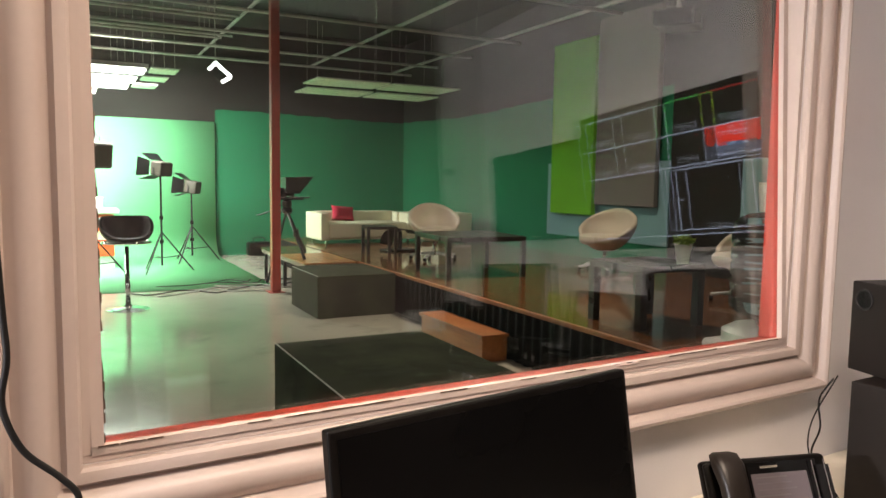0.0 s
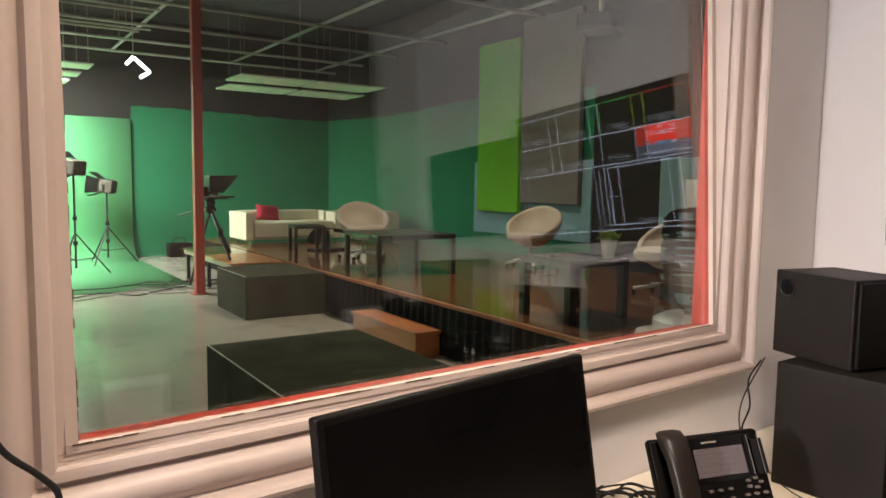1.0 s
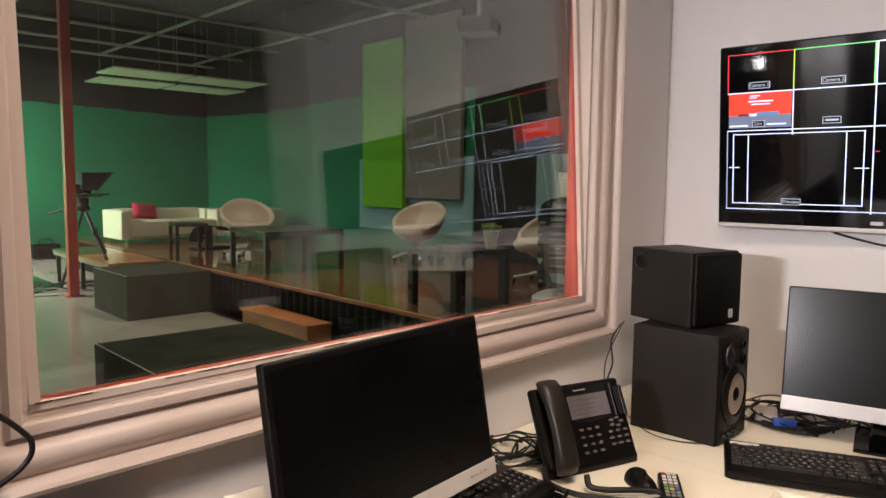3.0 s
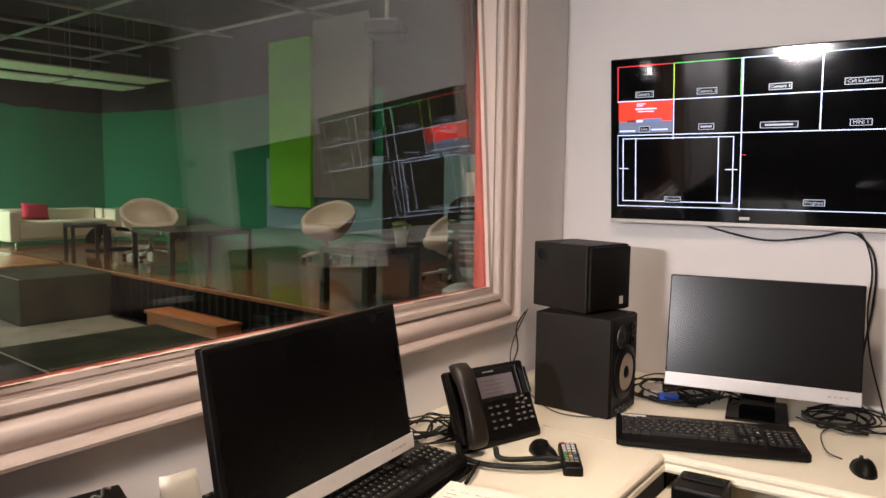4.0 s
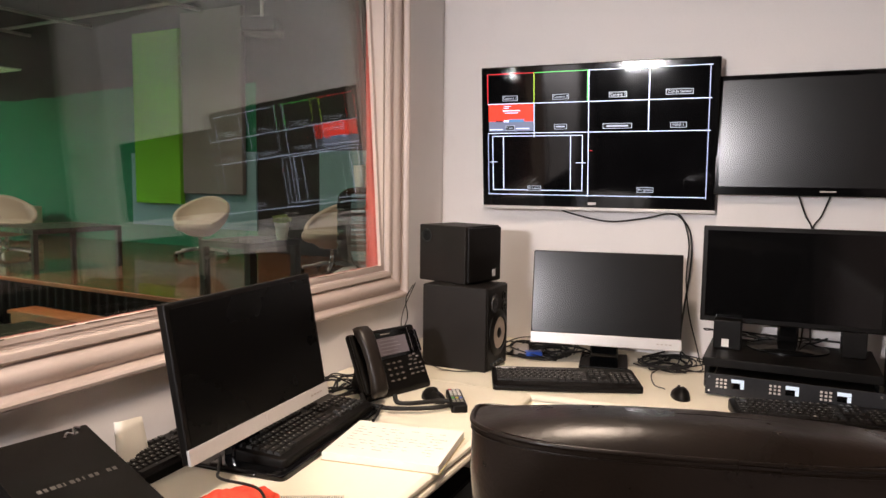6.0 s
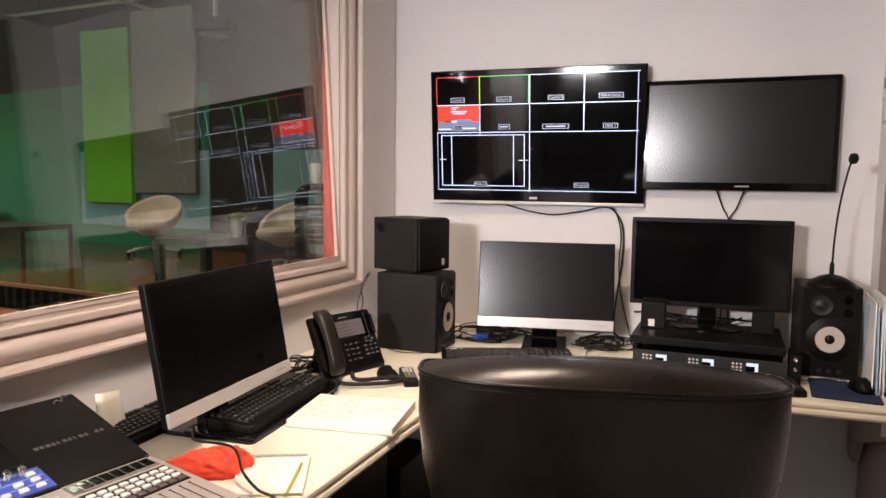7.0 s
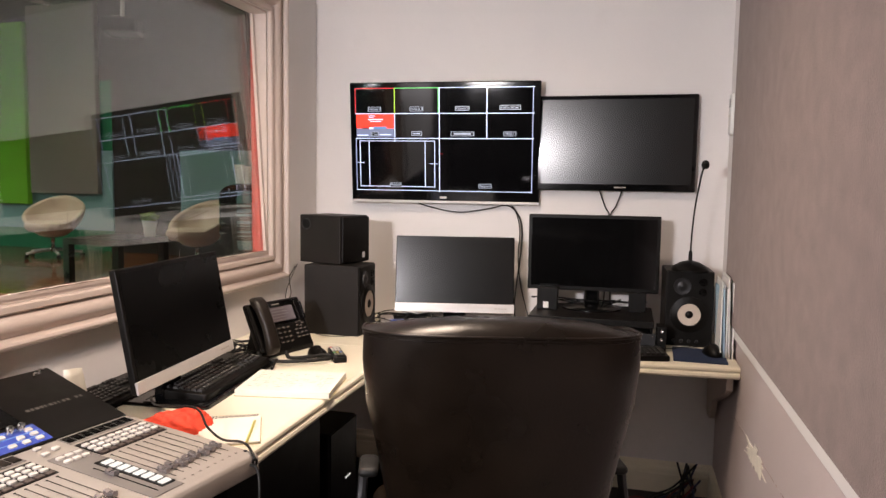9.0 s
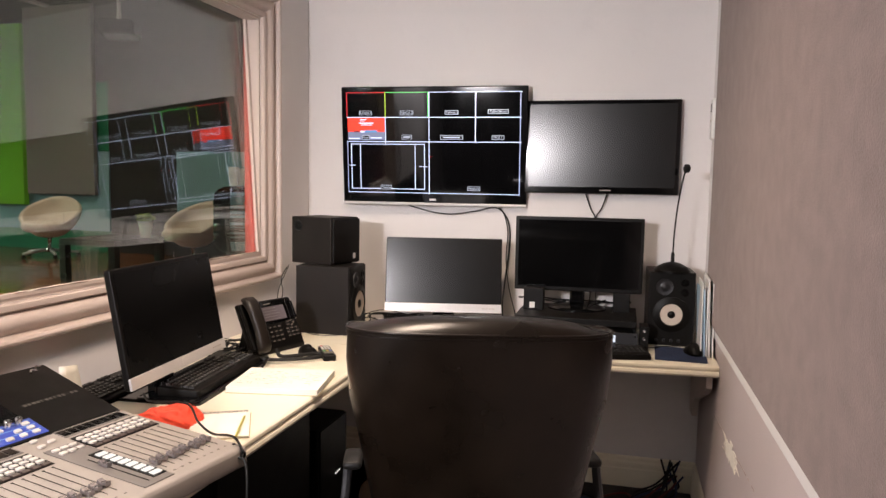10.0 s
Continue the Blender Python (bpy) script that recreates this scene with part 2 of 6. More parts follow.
M_LEATHER = material("black_leather", (0.0075, 0.0046, 0.0028), 0.29, vary=0.35, scale=9, grain=190, bump=0.16, rough_vary=0.08, spec=0.23)
n_, l_ = M_LEATHER.node_tree.nodes, M_LEATHER.node_tree.links
crease, wide, co_ = n_.new("ShaderNodeTexNoise"), n_.new("ShaderNodeBump"), next(x for x in n_ if x.bl_idname == "ShaderNodeTexCoord")
crease.inputs["Scale"].default_value, crease.inputs["Detail"].default_value, crease.inputs["Distortion"].default_value = 7.0, 3, 1.2
l_.new(co_.outputs["Object"], crease.inputs["Vector"])
l_.new(crease.outputs["Fac"], wide.inputs["Height"])
wide.inputs["Strength"].default_value, wide.inputs["Distance"].default_value = 0.12, 0.02
fine_ = next(x for x in n_ if x.bl_idname == "ShaderNodeBump" and x != wide)
l_.new(wide.outputs[0], fine_.inputs["Normal"])
M_RUBBER = material("cable_rubber", (0.008, 0.0075, 0.007), 0.5, vary=0.2, spec=0.3)
M_PAPER = material("paper", (0.80, 0.77, 0.68), 0.8, vary=0.05, scale=8, grain=200)
M_RED = material("red_cloth", (0.72, 0.06, 0.025), 0.85, vary=0.2, scale=14, grain=300, bump=0.5)
M_SPEAKER = material("speaker_vinyl", (0.010, 0.0078, 0.0066), 0.5, vary=0.2, scale=8, grain=350, bump=0.25, spec=0.24)
M_CONE = material("speaker_cone", (0.52, 0.44, 0.37), 0.6, vary=0.08)
M_REDPAINT = material("red_paint", (0.36, 0.040, 0.026), 0.4, vary=0.12, scale=5, grain=120, stains=0.2)
M_GREEN = material("green_paint", (0.005, 0.145, 0.062), 0.75, vary=0.12, scale=0.9, grain=120, stains=0.25, stain_color=(0.010, 0.15, 0.095))
M_CYC = material("chroma_green", (0.19, 0.60, 0.28), 0.7, vary=0.05, scale=1.0, grain=100)
M_DARKWALL = material("black_wall_paint", (0.018, 0.0155, 0.013), 0.9, vary=0.15, scale=1.0, grain=90)
M_CONCRETE = material("sealed_concrete", (0.41, 0.36, 0.30), 0.13, vary=0.15, scale=0.9, grain=14, stains=0.55, stain_color=(0.12, 0.11, 0.09), rough_vary=0.09)
M_STAGE = wood("stage_boards", (0.18, 0.066, 0.021), (0.10, 0.034, 0.010), 0.18, coat=0.4, random=0.18)
M_STEP = wood("step_wood", (0.40, 0.13, 0.040), (0.26, 0.075, 0.024), 0.45, coat=0.05)
M_BLKCARPET = material("black_carpet", (0.040, 0.041, 0.024), 0.95, vary=0.45, scale=4, grain=300, bump=0.5, stains=0.8, stain_color=(0.085, 0.088, 0.055), spec=0.15)
M_CURTAIN = material("black_curtain", (0.009, 0.009, 0.008), 0.9, spec=0.15, vary=0.25, scale=8, grain=200)
M_SOFA = material("cream_leather", (0.72, 0.66, 0.50), 0.45, vary=0.06, scale=5, grain=160, bump=0.2)
M_TUB = material("tub_leather", (0.58, 0.47, 0.38), 0.45, vary=0.06, scale=6, grain=160, bump=0.2)
M_TABLE = material("black_brown_wood", (0.020, 0.014, 0.011), 0.3, vary=0.3, scale=6, grain=60)
M_PIPE = material("pipe_paint", (0.42, 0.40, 0.37), 0.5, metal=0.3, vary=0.15, scale=4)
M_LIME = material("lime_panel", (0.16, 0.42, 0.02), 0.9, vary=0.08, grain=300, bump=0.3)
M_GREYP = material("grey_panel", (0.20, 0.17, 0.16), 0.9, vary=0.08, grain=300, bump=0.3)
M_BLUEP = material("pale_blue_board", (0.20, 0.33, 0.36), 0.8, vary=0.08, scale=2)
M_DARKMETAL = material("dark_metal", (0.03, 0.03, 0.032), 0.4, metal=0.6, vary=0.2)

# ---- the control room's shell ----
WY, WX, RY, LX, CZ = 1.27, 2.29, -0.66, -2.6, 2.45     # window wall, screen wall, right wall, wall behind, ceiling
HX0, HX1, HZ0, HZ1 = 0.236, 1.800, 1.064, 2.108         # the window's opening
WT = 0.066                                              # thickness of the window wall


def setting(name, bm, ma, label, category=""):
    return tagged(part(name, bm, ma, None), label, category or "wall", kind="structure")


setting("wall_north", slab_with_hole(-6.8, 8.2, 0, 4.6, HX0, HX1, HZ0, HZ1, WY, WY + WT), M_WALL, "off-white painted wall around the studio window")
setting("wall_east", box(WX, -1.4, 0, WX + 0.12, WY - 0.002, 2.9), M_WALL, "off-white painted wall behind the screens")
setting("wall_south", box(LX - 0.12, RY - 0.12, 0, WX - 0.002, RY, 2.9), M_WALL, "off-white painted side wall with a fabric panel")
# unseen closing wall, given the carpet's dark colour so that screens reflect less
setting("wall_west", box(LX - 0.12, RY + 0.002, 0, LX, WY - 0.002, 2.9), M_CARPET, "unseen wall behind the desks, kept dark to hold reflections down")
setting("floor", box(LX - 0.1, RY - 0.1, -0.12, WX + 0.1, WY - 0.001, 0.0), M_CARPET, "dark carpet floor of the control room", "floor")
setting("ceiling", box(LX, RY, CZ, WX, WY, CZ + 0.1), M_CEIL, "white painted ceiling of the control room", "ceiling")

def baseboard(m, length):
    """A moulded skirting along x, its back at y = 0 and its face towards -y."""
    prof = [(0.0, 0.0), (0.018, 0.0), (0.018, 0.085), (0.015, 0.090), (0.015, 0.100), (0.018, 0.104), (0.017, 0.116), (0.011, 0.124), (0.010, 0.136), (0.006, 0.142), (0.0, 0.144)]
    bm = bmesh.new()
    A = [bm.verts.new((0, -d, z)) for d, z in prof]
    B = [bm.verts.new((length, -d, z)) for d, z in prof]
    for i in range(len(prof)):
        j = (i + 1) % len(prof)
        bm.faces.new((A[i], B[i], B[j], A[j]))
    bm.faces.new(A), bm.faces.new(B[::-1])
    bmesh.ops.recalc_face_normals(bm, faces=bm.faces)
    ob = setting("baseboard", bm, M_DESK, "cream painted moulded baseboard along the wall", "baseboard")
    ob.matrix_basis = m


baseboard(pose(WX - 0.001, WY - 0.02, 0.0005, 0, 0, -90), WY - RY - 0.022)
baseboard(pose(WX - 0.022, RY + 0.001, 0.0005, 0, 0, 180), WX - LX - 0.03)

# fabric panel on the right wall, in a wrapped frame
fp = thing("acoustic_panel", "grey-brown fabric covered acoustic panel fixed to the wall", "wall panel", kind="structure")
part("fabric", box(LX + 0.3, RY + 0.001, 0.868, 2.02, RY + 0.020, 2.44, 0.006), M_FABRIC, fp)
part("rail", box(LX + 0.3, RY + 0.001, 0.830, 2.02, RY + 0.012, 0.866, 0.003), M_WALL, fp)

# lower wall coat: the weaker, pinker light there is put into its colour
M_DIMWALL = material("dado_paint", (0.53, 0.450, 0.440), 0.6, vary=0.06, scale=3.0, grain=240, bump=0.12, stains=0.2, stain_color=(0.42, 0.34, 0.32))
setting("dado", box(LX + 0.001, RY - 0.002, 0.10, WX - 0.006, RY + 0.0009, 0.8285), M_DIMWALL, "mauve-white coat on the lower wall, its weaker light put into the colour", "wall")

# patch of torn paint low on the right wall
bm = bmesh.new()
rnd = random.Random(4)
ring = []
for i in range(60):
    a = 6.28319 * i / 60
    r = 0.95 + 0.38 * rnd.uniform(-1, 1) * (0.4 + abs(math.sin(a * 2.5)))
    ring.append(bm.verts.new((1.30 + 0.15 * r * math.cos(a), RY + 0.0036, 0.552 + 0.034 * r * math.sin(a) - 0.012 * math.cos(a))))
hub = bm.verts.new((1.30, RY + 0.0036, 0.552))
for i in range(60):
    bm.faces.new((hub, ring[i], ring[(i + 1) % 60]))
ex = bmesh.ops.extrude_face_region(bm, geom=bm.faces[:])
bmesh.ops.translate(bm, vec=(0, 0.0012, 0), verts=[v for v in ex["geom"] if isinstance(v, bmesh.types.BMVert)])
bmesh.ops.recalc_face_normals(bm, faces=bm.faces)
setting("paint_patch", bm, material("bare_plaster", (0.86, 0.80, 0.70), 0.9, vary=0.08, scale=30), "torn pale patch on the painted wall", "patch")

# ---- the window between control room and studio ----
win = thing("window_1", "large inclined studio window in a wide cream moulded frame", "window", kind="structure")
PROFILE = ((0.000, 0.000), (0.000, 0.012), (0.004, 0.017), (0.012, 0.019), (0.019, 0.019), (0.022, 0.011), (0.026, 0.007), (0.030, 0.010), (0.034, 0.018), (0.041, 0.027),
           (0.050, 0.032), (0.060, 0.033), (0.070, 0.029), (0.078, 0.021), (0.081, 0.019), (0.084, 0.022), (0.086, 0.038), (0.090, 0.046), (0.096, 0.050), (0.103, 0.048), (0.108, 0.041), (0.110, 0.030), (0.110, 0.000))
RECT = ((HX0, HZ0, -1, -1), (HX1, HZ0, 1, -1), (HX1, HZ1, 1, 1), (HX0, HZ1, -1, 1))
for k in range(4):
    (xa, za, sxa, sza), (xb, zb, sxb, szb) = RECT[k], RECT[(k + 1) % 4]
    bm = bmesh.new()
    A = [bm.verts.new((xa + sxa * o, WY - 0.001 - h, za + sza * o)) for o, h in PROFILE]
    B = [bm.verts.new((xb + sxb * o, WY - 0.001 - h, zb + szb * o)) for o, h in PROFILE]
    for i in range(len(A) - 1):
        bm.faces.new((A[i], B[i], B[i + 1], A[i + 1]))
    bm.faces.new((B[0], A[0], A[-1], B[-1]))
    bm.faces.new(A), bm.faces.new(B[::-1])
    bmesh.ops.recalc_face_normals(bm, faces=bm.faces)
    soften(part("casing", bm, M_TRIM, win), 28)

GLEAN, GYAW = 3.25, 0.27                     # the panes lean into the studio and stand a little askew
GY = WY + 0.0132
def lean_y(z, extra=0.0):
    return GY + extra + (z - HZ0) * math.tan(radians(GLEAN))


def jamb(name, x0, x1, za, zb, near, far, ma, label):
    """A lining board between the two depths, which may follow the lean of the pane."""
    bm = bmesh.new()
    v = [bm.verts.new(p) for p in ((x0, near(za), za), (x1, near(za), za), (x1, far(za), za), (x0, far(za), za),
                                   (x0, near(zb), zb), (x1, near(zb), zb), (x1, far(zb), zb), (x0, far(zb), zb))]
    for f in ((0, 1, 2, 3), (4, 7, 6, 5), (0, 4, 5, 1), (1, 5, 6, 2), (2, 6, 7, 3), (3, 7, 4, 0)):
        bm.faces.new([v[i] for i in f])
    bmesh.ops.recalc_face_normals(bm, faces=bm.faces)
    part(name, bm, ma, win, label)


def flat(y):
    return lambda z: y


TJ = 0.012
back = flat(WY + WT + 0.012)
for xa, xb in ((HX0 + 0.001, HX0 + TJ), (HX1 - TJ, HX1 - 0.001)):
    jamb("jamb", xa, xb, HZ0 + TJ, HZ1 - TJ, flat(WY + 0.001), lambda z: lean_y(z, -0.001), M_TRIM, "")
    jamb("jamb", xa, xb, HZ0 + TJ, HZ1 - TJ, lambda z: lean_y(z, 0.001), back, M_REDPAINT, "red painted lining on the studio side")
jamb("sill", HX0 + 0.001, HX1 - 0.001, HZ0 + 0.001, HZ0 + TJ - 0.001, flat(WY + 0.001), flat(lean_y(HZ0)), M_TRIM, "")
jamb("sill", HX0 + 0.001, HX1 - 0.001, HZ0 + 0.001, HZ0 + TJ - 0.001, flat(lean_y(HZ0) + 0.002), back, M_REDPAINT, "red painted sill on the studio side")
jamb("head", HX0 + 0.001, HX1 - 0.001, HZ1 - TJ + 0.001, HZ1 - 0.001, flat(WY + 0.001), flat(lean_y(HZ1)), M_TRIM, "")
# glazing beads along the pane
for xa, xb in ((HX0 + TJ, HX0 + TJ + 0.016), (HX1 - TJ - 0.016, HX1 - TJ)):
    jamb("glazing_bead", xa, xb, HZ0 + TJ, HZ1 - TJ, lambda z: lean_y(z, -0.016), lambda z: lean_y(z, -0.003), M_TRIM, "")
jamb("glazing_bead", HX0 + TJ, HX1 - TJ, HZ0 + TJ - 0.001, HZ0 + TJ + 0.011, lambda z: lean_y(z, -0.016), lambda z: lean_y(z, -0.003), M_TRIM, "")
M_FILLER = material("pale_filler", (0.74, 0.60, 0.55), 0.7, vary=0.12, scale=20, grain=120, bump=0.4)


def ragged_strip(p0, p1, width, lift, seed, gap=0.35):
    """Short uneven flakes along a line, as thin lumps."""
    rnd, bm = random.Random(seed), bmesh.new()
    a, b_ = Vector(p0), Vector(p1)
    n = int((b_ - a).length / 0.012)
    d = (b_ - a).normalized()
    w = d.cross(Vector((0, 1, 0))).normalized()
    on = True
    for i in range(n):
        if rnd.random() < gap:
            on = not on
        if on:
            u, h = width * rnd.uniform(0.3, 1.0), lift * rnd.uniform(0.6, 1.0)
            q = a + d * (i * 0.012 + rnd.uniform(-0.003, 0.003))
            box(-0.007, -h, -u / 2, 0.007, 0, u / 2, bm=bm)
            bm.verts.ensure_lookup_table()
            mm = Matrix.Translation(q) @ Matrix(((d.x, 0, w.x), (d.y, 1, w.y), (d.z, 0, w.z))).to_4x4()
            for v in bm.verts[-8:]:
                v.co = mm @ v.co
    return bm


M_CRACK = material("scuffed_plaster", (0.40, 0.30, 0.26), 0.9, vary=0.4, scale=30, grain=200)
setting("wall_scuff", ragged_strip((0.75, RY + 0.0016, 0.612), (1.82, RY + 0.0016, 0.535), 0.004, 0.0008, 17, 0.25), M_CRACK, "dark scuffed line in the wall's paint", "scuff")
bm = bmesh.new()
rnd = random.Random(9)
for i in range(34):
    r = rnd.uniform(0.004, 0.011) * (1.2 - abs(i - 17) / 20)
    bmesh.ops.create_icosphere(bm, subdivisions=1, radius=r, matrix=pose(1.17 + i * 0.0050, lean_y(HZ0 + 0.02, -0.009 + rnd.uniform(-0.003, 0.003)), HZ0 + TJ + 0.008 + rnd.uniform(-0.001, 0.003)) @ Matrix.Diagonal((1.8, 0.9, 0.35, 1)))
part("filler_lump", bm, M_FILLER, win, "pale lump of filler on the sill", smooth=True)
M_PUTTY = material("old_brown_putty", (0.10, 0.060, 0.040), 0.85, vary=0.4, scale=40, grain=200, bump=0.4)
BX = HX0 + TJ + 0.0165
part("putty_flakes", ragged_strip((BX, lean_y(HZ0 + 0.02, -0.0024), HZ0 + 0.02), (BX, lean_y(HZ0 + 0.62, -0.0024), HZ0 + 0.62), 0.007, 0.0030, 31, 0.30), M_PUTTY, win, "brown broken putty along the pane")
part("putty_flakes", ragged_strip((BX + 0.10, lean_y(HZ0 + 0.023, -0.0024), HZ0 + TJ + 0.0108), (BX + 0.42, lean_y(HZ0 + 0.023, -0.0024), HZ0 + TJ + 0.0108), 0.0024, 0.0014, 32, 0.45), M_FILLER, win, "pale broken putty along the pane")
part("putty_line", ragged_strip((BX, lean_y(HZ0 + 0.022, -0.0165), HZ0 + TJ + 0.0108), (HX1 - TJ - 0.02, lean_y(HZ0 + 0.022, -0.0165), HZ0 + TJ + 0.0108), 0.0026, 0.0012, 33, 0.12), M_PUTTY, win, "dirty gap along the glazing bead")
M_GLASS = glass("window_glass", (0.96, 0.985, 0.965))
for off in (0.0, 0.026):
    bm = bmesh.new()
    h = (HZ1 - HZ0 - 2 * TJ + 0.004) / math.cos(radians(GLEAN))
    box(HX0 + TJ - 0.002, -0.002, 0, HX1 - TJ + 0.002, 0.002, h, bm=bm)
    p = part("pane", bm, M_GLASS, win, "clear glass pane", m=pose(1.0, lean_y(HZ0 + TJ, off), HZ0 + TJ, 0, 0, GYAW) @ pose(-1.0, 0, 0, -GLEAN))
    p.visible_shadow = False

# ---- the studio's shell ----
SX0, SX1, SY1, SZ = -5.2, 6.50, 14.25, 4.3
S = lambda *a: ST @ pose(*a)


def studio_wall(name, bm, ma, label, category="wall"):
    ob = setting(name, bm, ma, label, category)
    ob.matrix_basis = ST
    return ob


studio_wall("floor_studio", box(SX0, 0.35, -0.12, SX1, SY1, 0.0), M_CONCRETE, "sealed grey concrete studio floor with a sheen", "floor")
studio_wall("wall_rear", box(SX0, SY1, 0, SX1 + 0.2, SY1 + 0.2, SZ), M_DARKWALL, "black painted upper rear wall of the studio")
studio_wall("wall_right", box(SX1, 0.9, 0, SX1 + 0.2, SY1, SZ), M_DARKWALL, "black painted upper side wall of the studio")
studio_wall("wall_left", box(SX0 - 0.2, 1.2, 0, SX0, SY1, SZ), M_DARKWALL, "dark side wall of the studio")
studio_wall("ceiling_studio", box(SX0, 0.9, SZ, SX1, SY1, SZ + 0.1), M_DARKWALL, "black painted studio ceiling", "ceiling")


def painted_band(length, z1, seed):
    """A thin coat with a ragged upper edge, along x, facing -y."""
    rnd, bm = random.Random(seed), bmesh.new()
    n = int(length / 0.12)
    tops = [z1 + 0.015 * rnd.uniform(-1, 1) + 0.03 * math.sin(i * 0.13 + seed) for i in range(n + 1)]
    lo = [bm.verts.new((length * i / n, -0.004, 0)) for i in range(n + 1)]
    hi = [bm.verts.new((length * i / n, -0.004, t)) for i, t in enumerate(tops)]
    hb = [bm.verts.new((length * i / n, 0.0, t)) for i, t in enumerate(tops)]
    for i in range(n):
        bm.faces.new((lo[i], lo[i + 1], hi[i + 1], hi[i]))
        bm.faces.new((hi[i], hi[i + 1], hb[i + 1], hb[i]))
    return bm


w = setting("green_wall_coat", painted_band(SX1 - 2.62, 2.71, 1), M_GREEN, "dark green painted lower rear wall")
w.matrix_basis = S(2.62, SY1, 0)
w = setting("green_wall_coat", painted_band(SY1 - 6.56, 2.66, 2), M_GREEN, "dark green painted lower side wall")
w.matrix_basis = S(SX1, SY1, 0, 0, 0, -90)

# green-screen cove: wall, curve and floor in one sheet
bm = bmesh.new()
line = [(0.0, 2.50)] + [(0.0, 0.8)] + [(0.45 - 0.45 * math.cos(radians(a)), 0.45 - 0.45 * math.sin(radians(a))) for a in range(0, 91, 10)] + [(4.2, 0.0)]
rows_ = [[bm.verts.new((x, SY1 - 0.06 - d, z + 0.006)) for d, z in line] for x in (SX0 + 0.3, 2.60)]
for a, b_ in zip(rows_[0], rows_[0][1:]):
    i = rows_[0].index(a)
    f = bm.faces.new((rows_[0][i], rows_[0][i + 1], rows_[1][i + 1], rows_[1][i]))
    f.smooth = True
bmesh.ops.recalc_face_normals(bm, faces=bm.faces)
bmesh.ops.solidify(bm, geom=bm.faces[:], thickness=0.005)
studio_wall("green_screen", bm, M_CYC, "brightly lit chroma green wall curving into the floor")

# stage with board floor and black skirt
STZ, EX = 0.45, 3.33
st = thing("stage", "low stage with dark glossy wooden boards and a black pleated skirt", "stage", ST, kind="structure")
SYE = 12.45
part("platform", box(EX + 0.03, 2.35, 0.002, SX1 - 0.002, SYE, STZ - 0.022), M_CURTAIN, st)
part("edge_strip", box(EX, 2.35, STZ - 0.03, EX + 0.028, 8.62, STZ + 0.003, 0.004), M_STEP, st, "pale worn edge strip")
bm = bmesh.new()
n = 420
y0, y1 = 2.4, 7.36
a = [bm.verts.new((EX + 0.012 + 0.014 * math.sin(i * 0.62) + 0.006 * math.sin(i * 0.23), y0 + (y1 - y0) * i / n, 0.004)) for i in range(n + 1)]
b_ = [bm.verts.new((EX + 0.018 + 0.006 * math.sin(i * 0.62), y0 + (y1 - y0) * i / n, STZ - 0.03)) for i in range(n + 1)]
for i in range(n):
    f = bm.faces.new((a[i], a[i + 1], b_[i + 1], b_[i]))
    f.smooth = True
part("skirt", bm, M_CURTAIN, st, "black pleated cloth skirt")
BOARD_PARENT = st

# red steel post
po = thing("post", "square red painted steel post standing on the concrete floor", "post", S(2.50, 9.38, 0), kind="structure")
part("shaft", box(-0.055, -0.055, 0.012, 0.055, 0.055, SZ - 0.001, 0.006), M_REDPAINT, po)
part("base_plate", box(-0.10, -0.10, 0.0, 0.10, 0.10, 0.012, 0.002), M_REDPAINT, po)


# ---- ceiling grid and lamps of the studio ----
def pipe(x0, y0, x1, y1, z, r=0.024):
    g = thing("lighting_pipe", "pale painted steel pipe of the lighting grid", "pipe", ST, "lighting grid", "structure")
    soften(part("pipe", tube([(x0, y0, z), (x1, y1, z)], r, 10, smooth=False), M_PIPE, g))
    for f in (0.07, 0.93):
        px, py = x0 + (x1 - x0) * f, y0 + (y1 - y0) * f
        part("hanger", tube([(px, py, z), (px, py, SZ)], 0.003, 6, smooth=False), M_PIPE, g)


for y in (7.4, 9.7, 11.2, 12.5, 13.7):
    pipe(SX0 + 0.3, y, SX1 - 0.1, y, 3.60)
for x in (-2.4, 0.3, 2.3, 4.4, 6.1):
    pipe(x, 4.0, x, 14.0, 3.66)

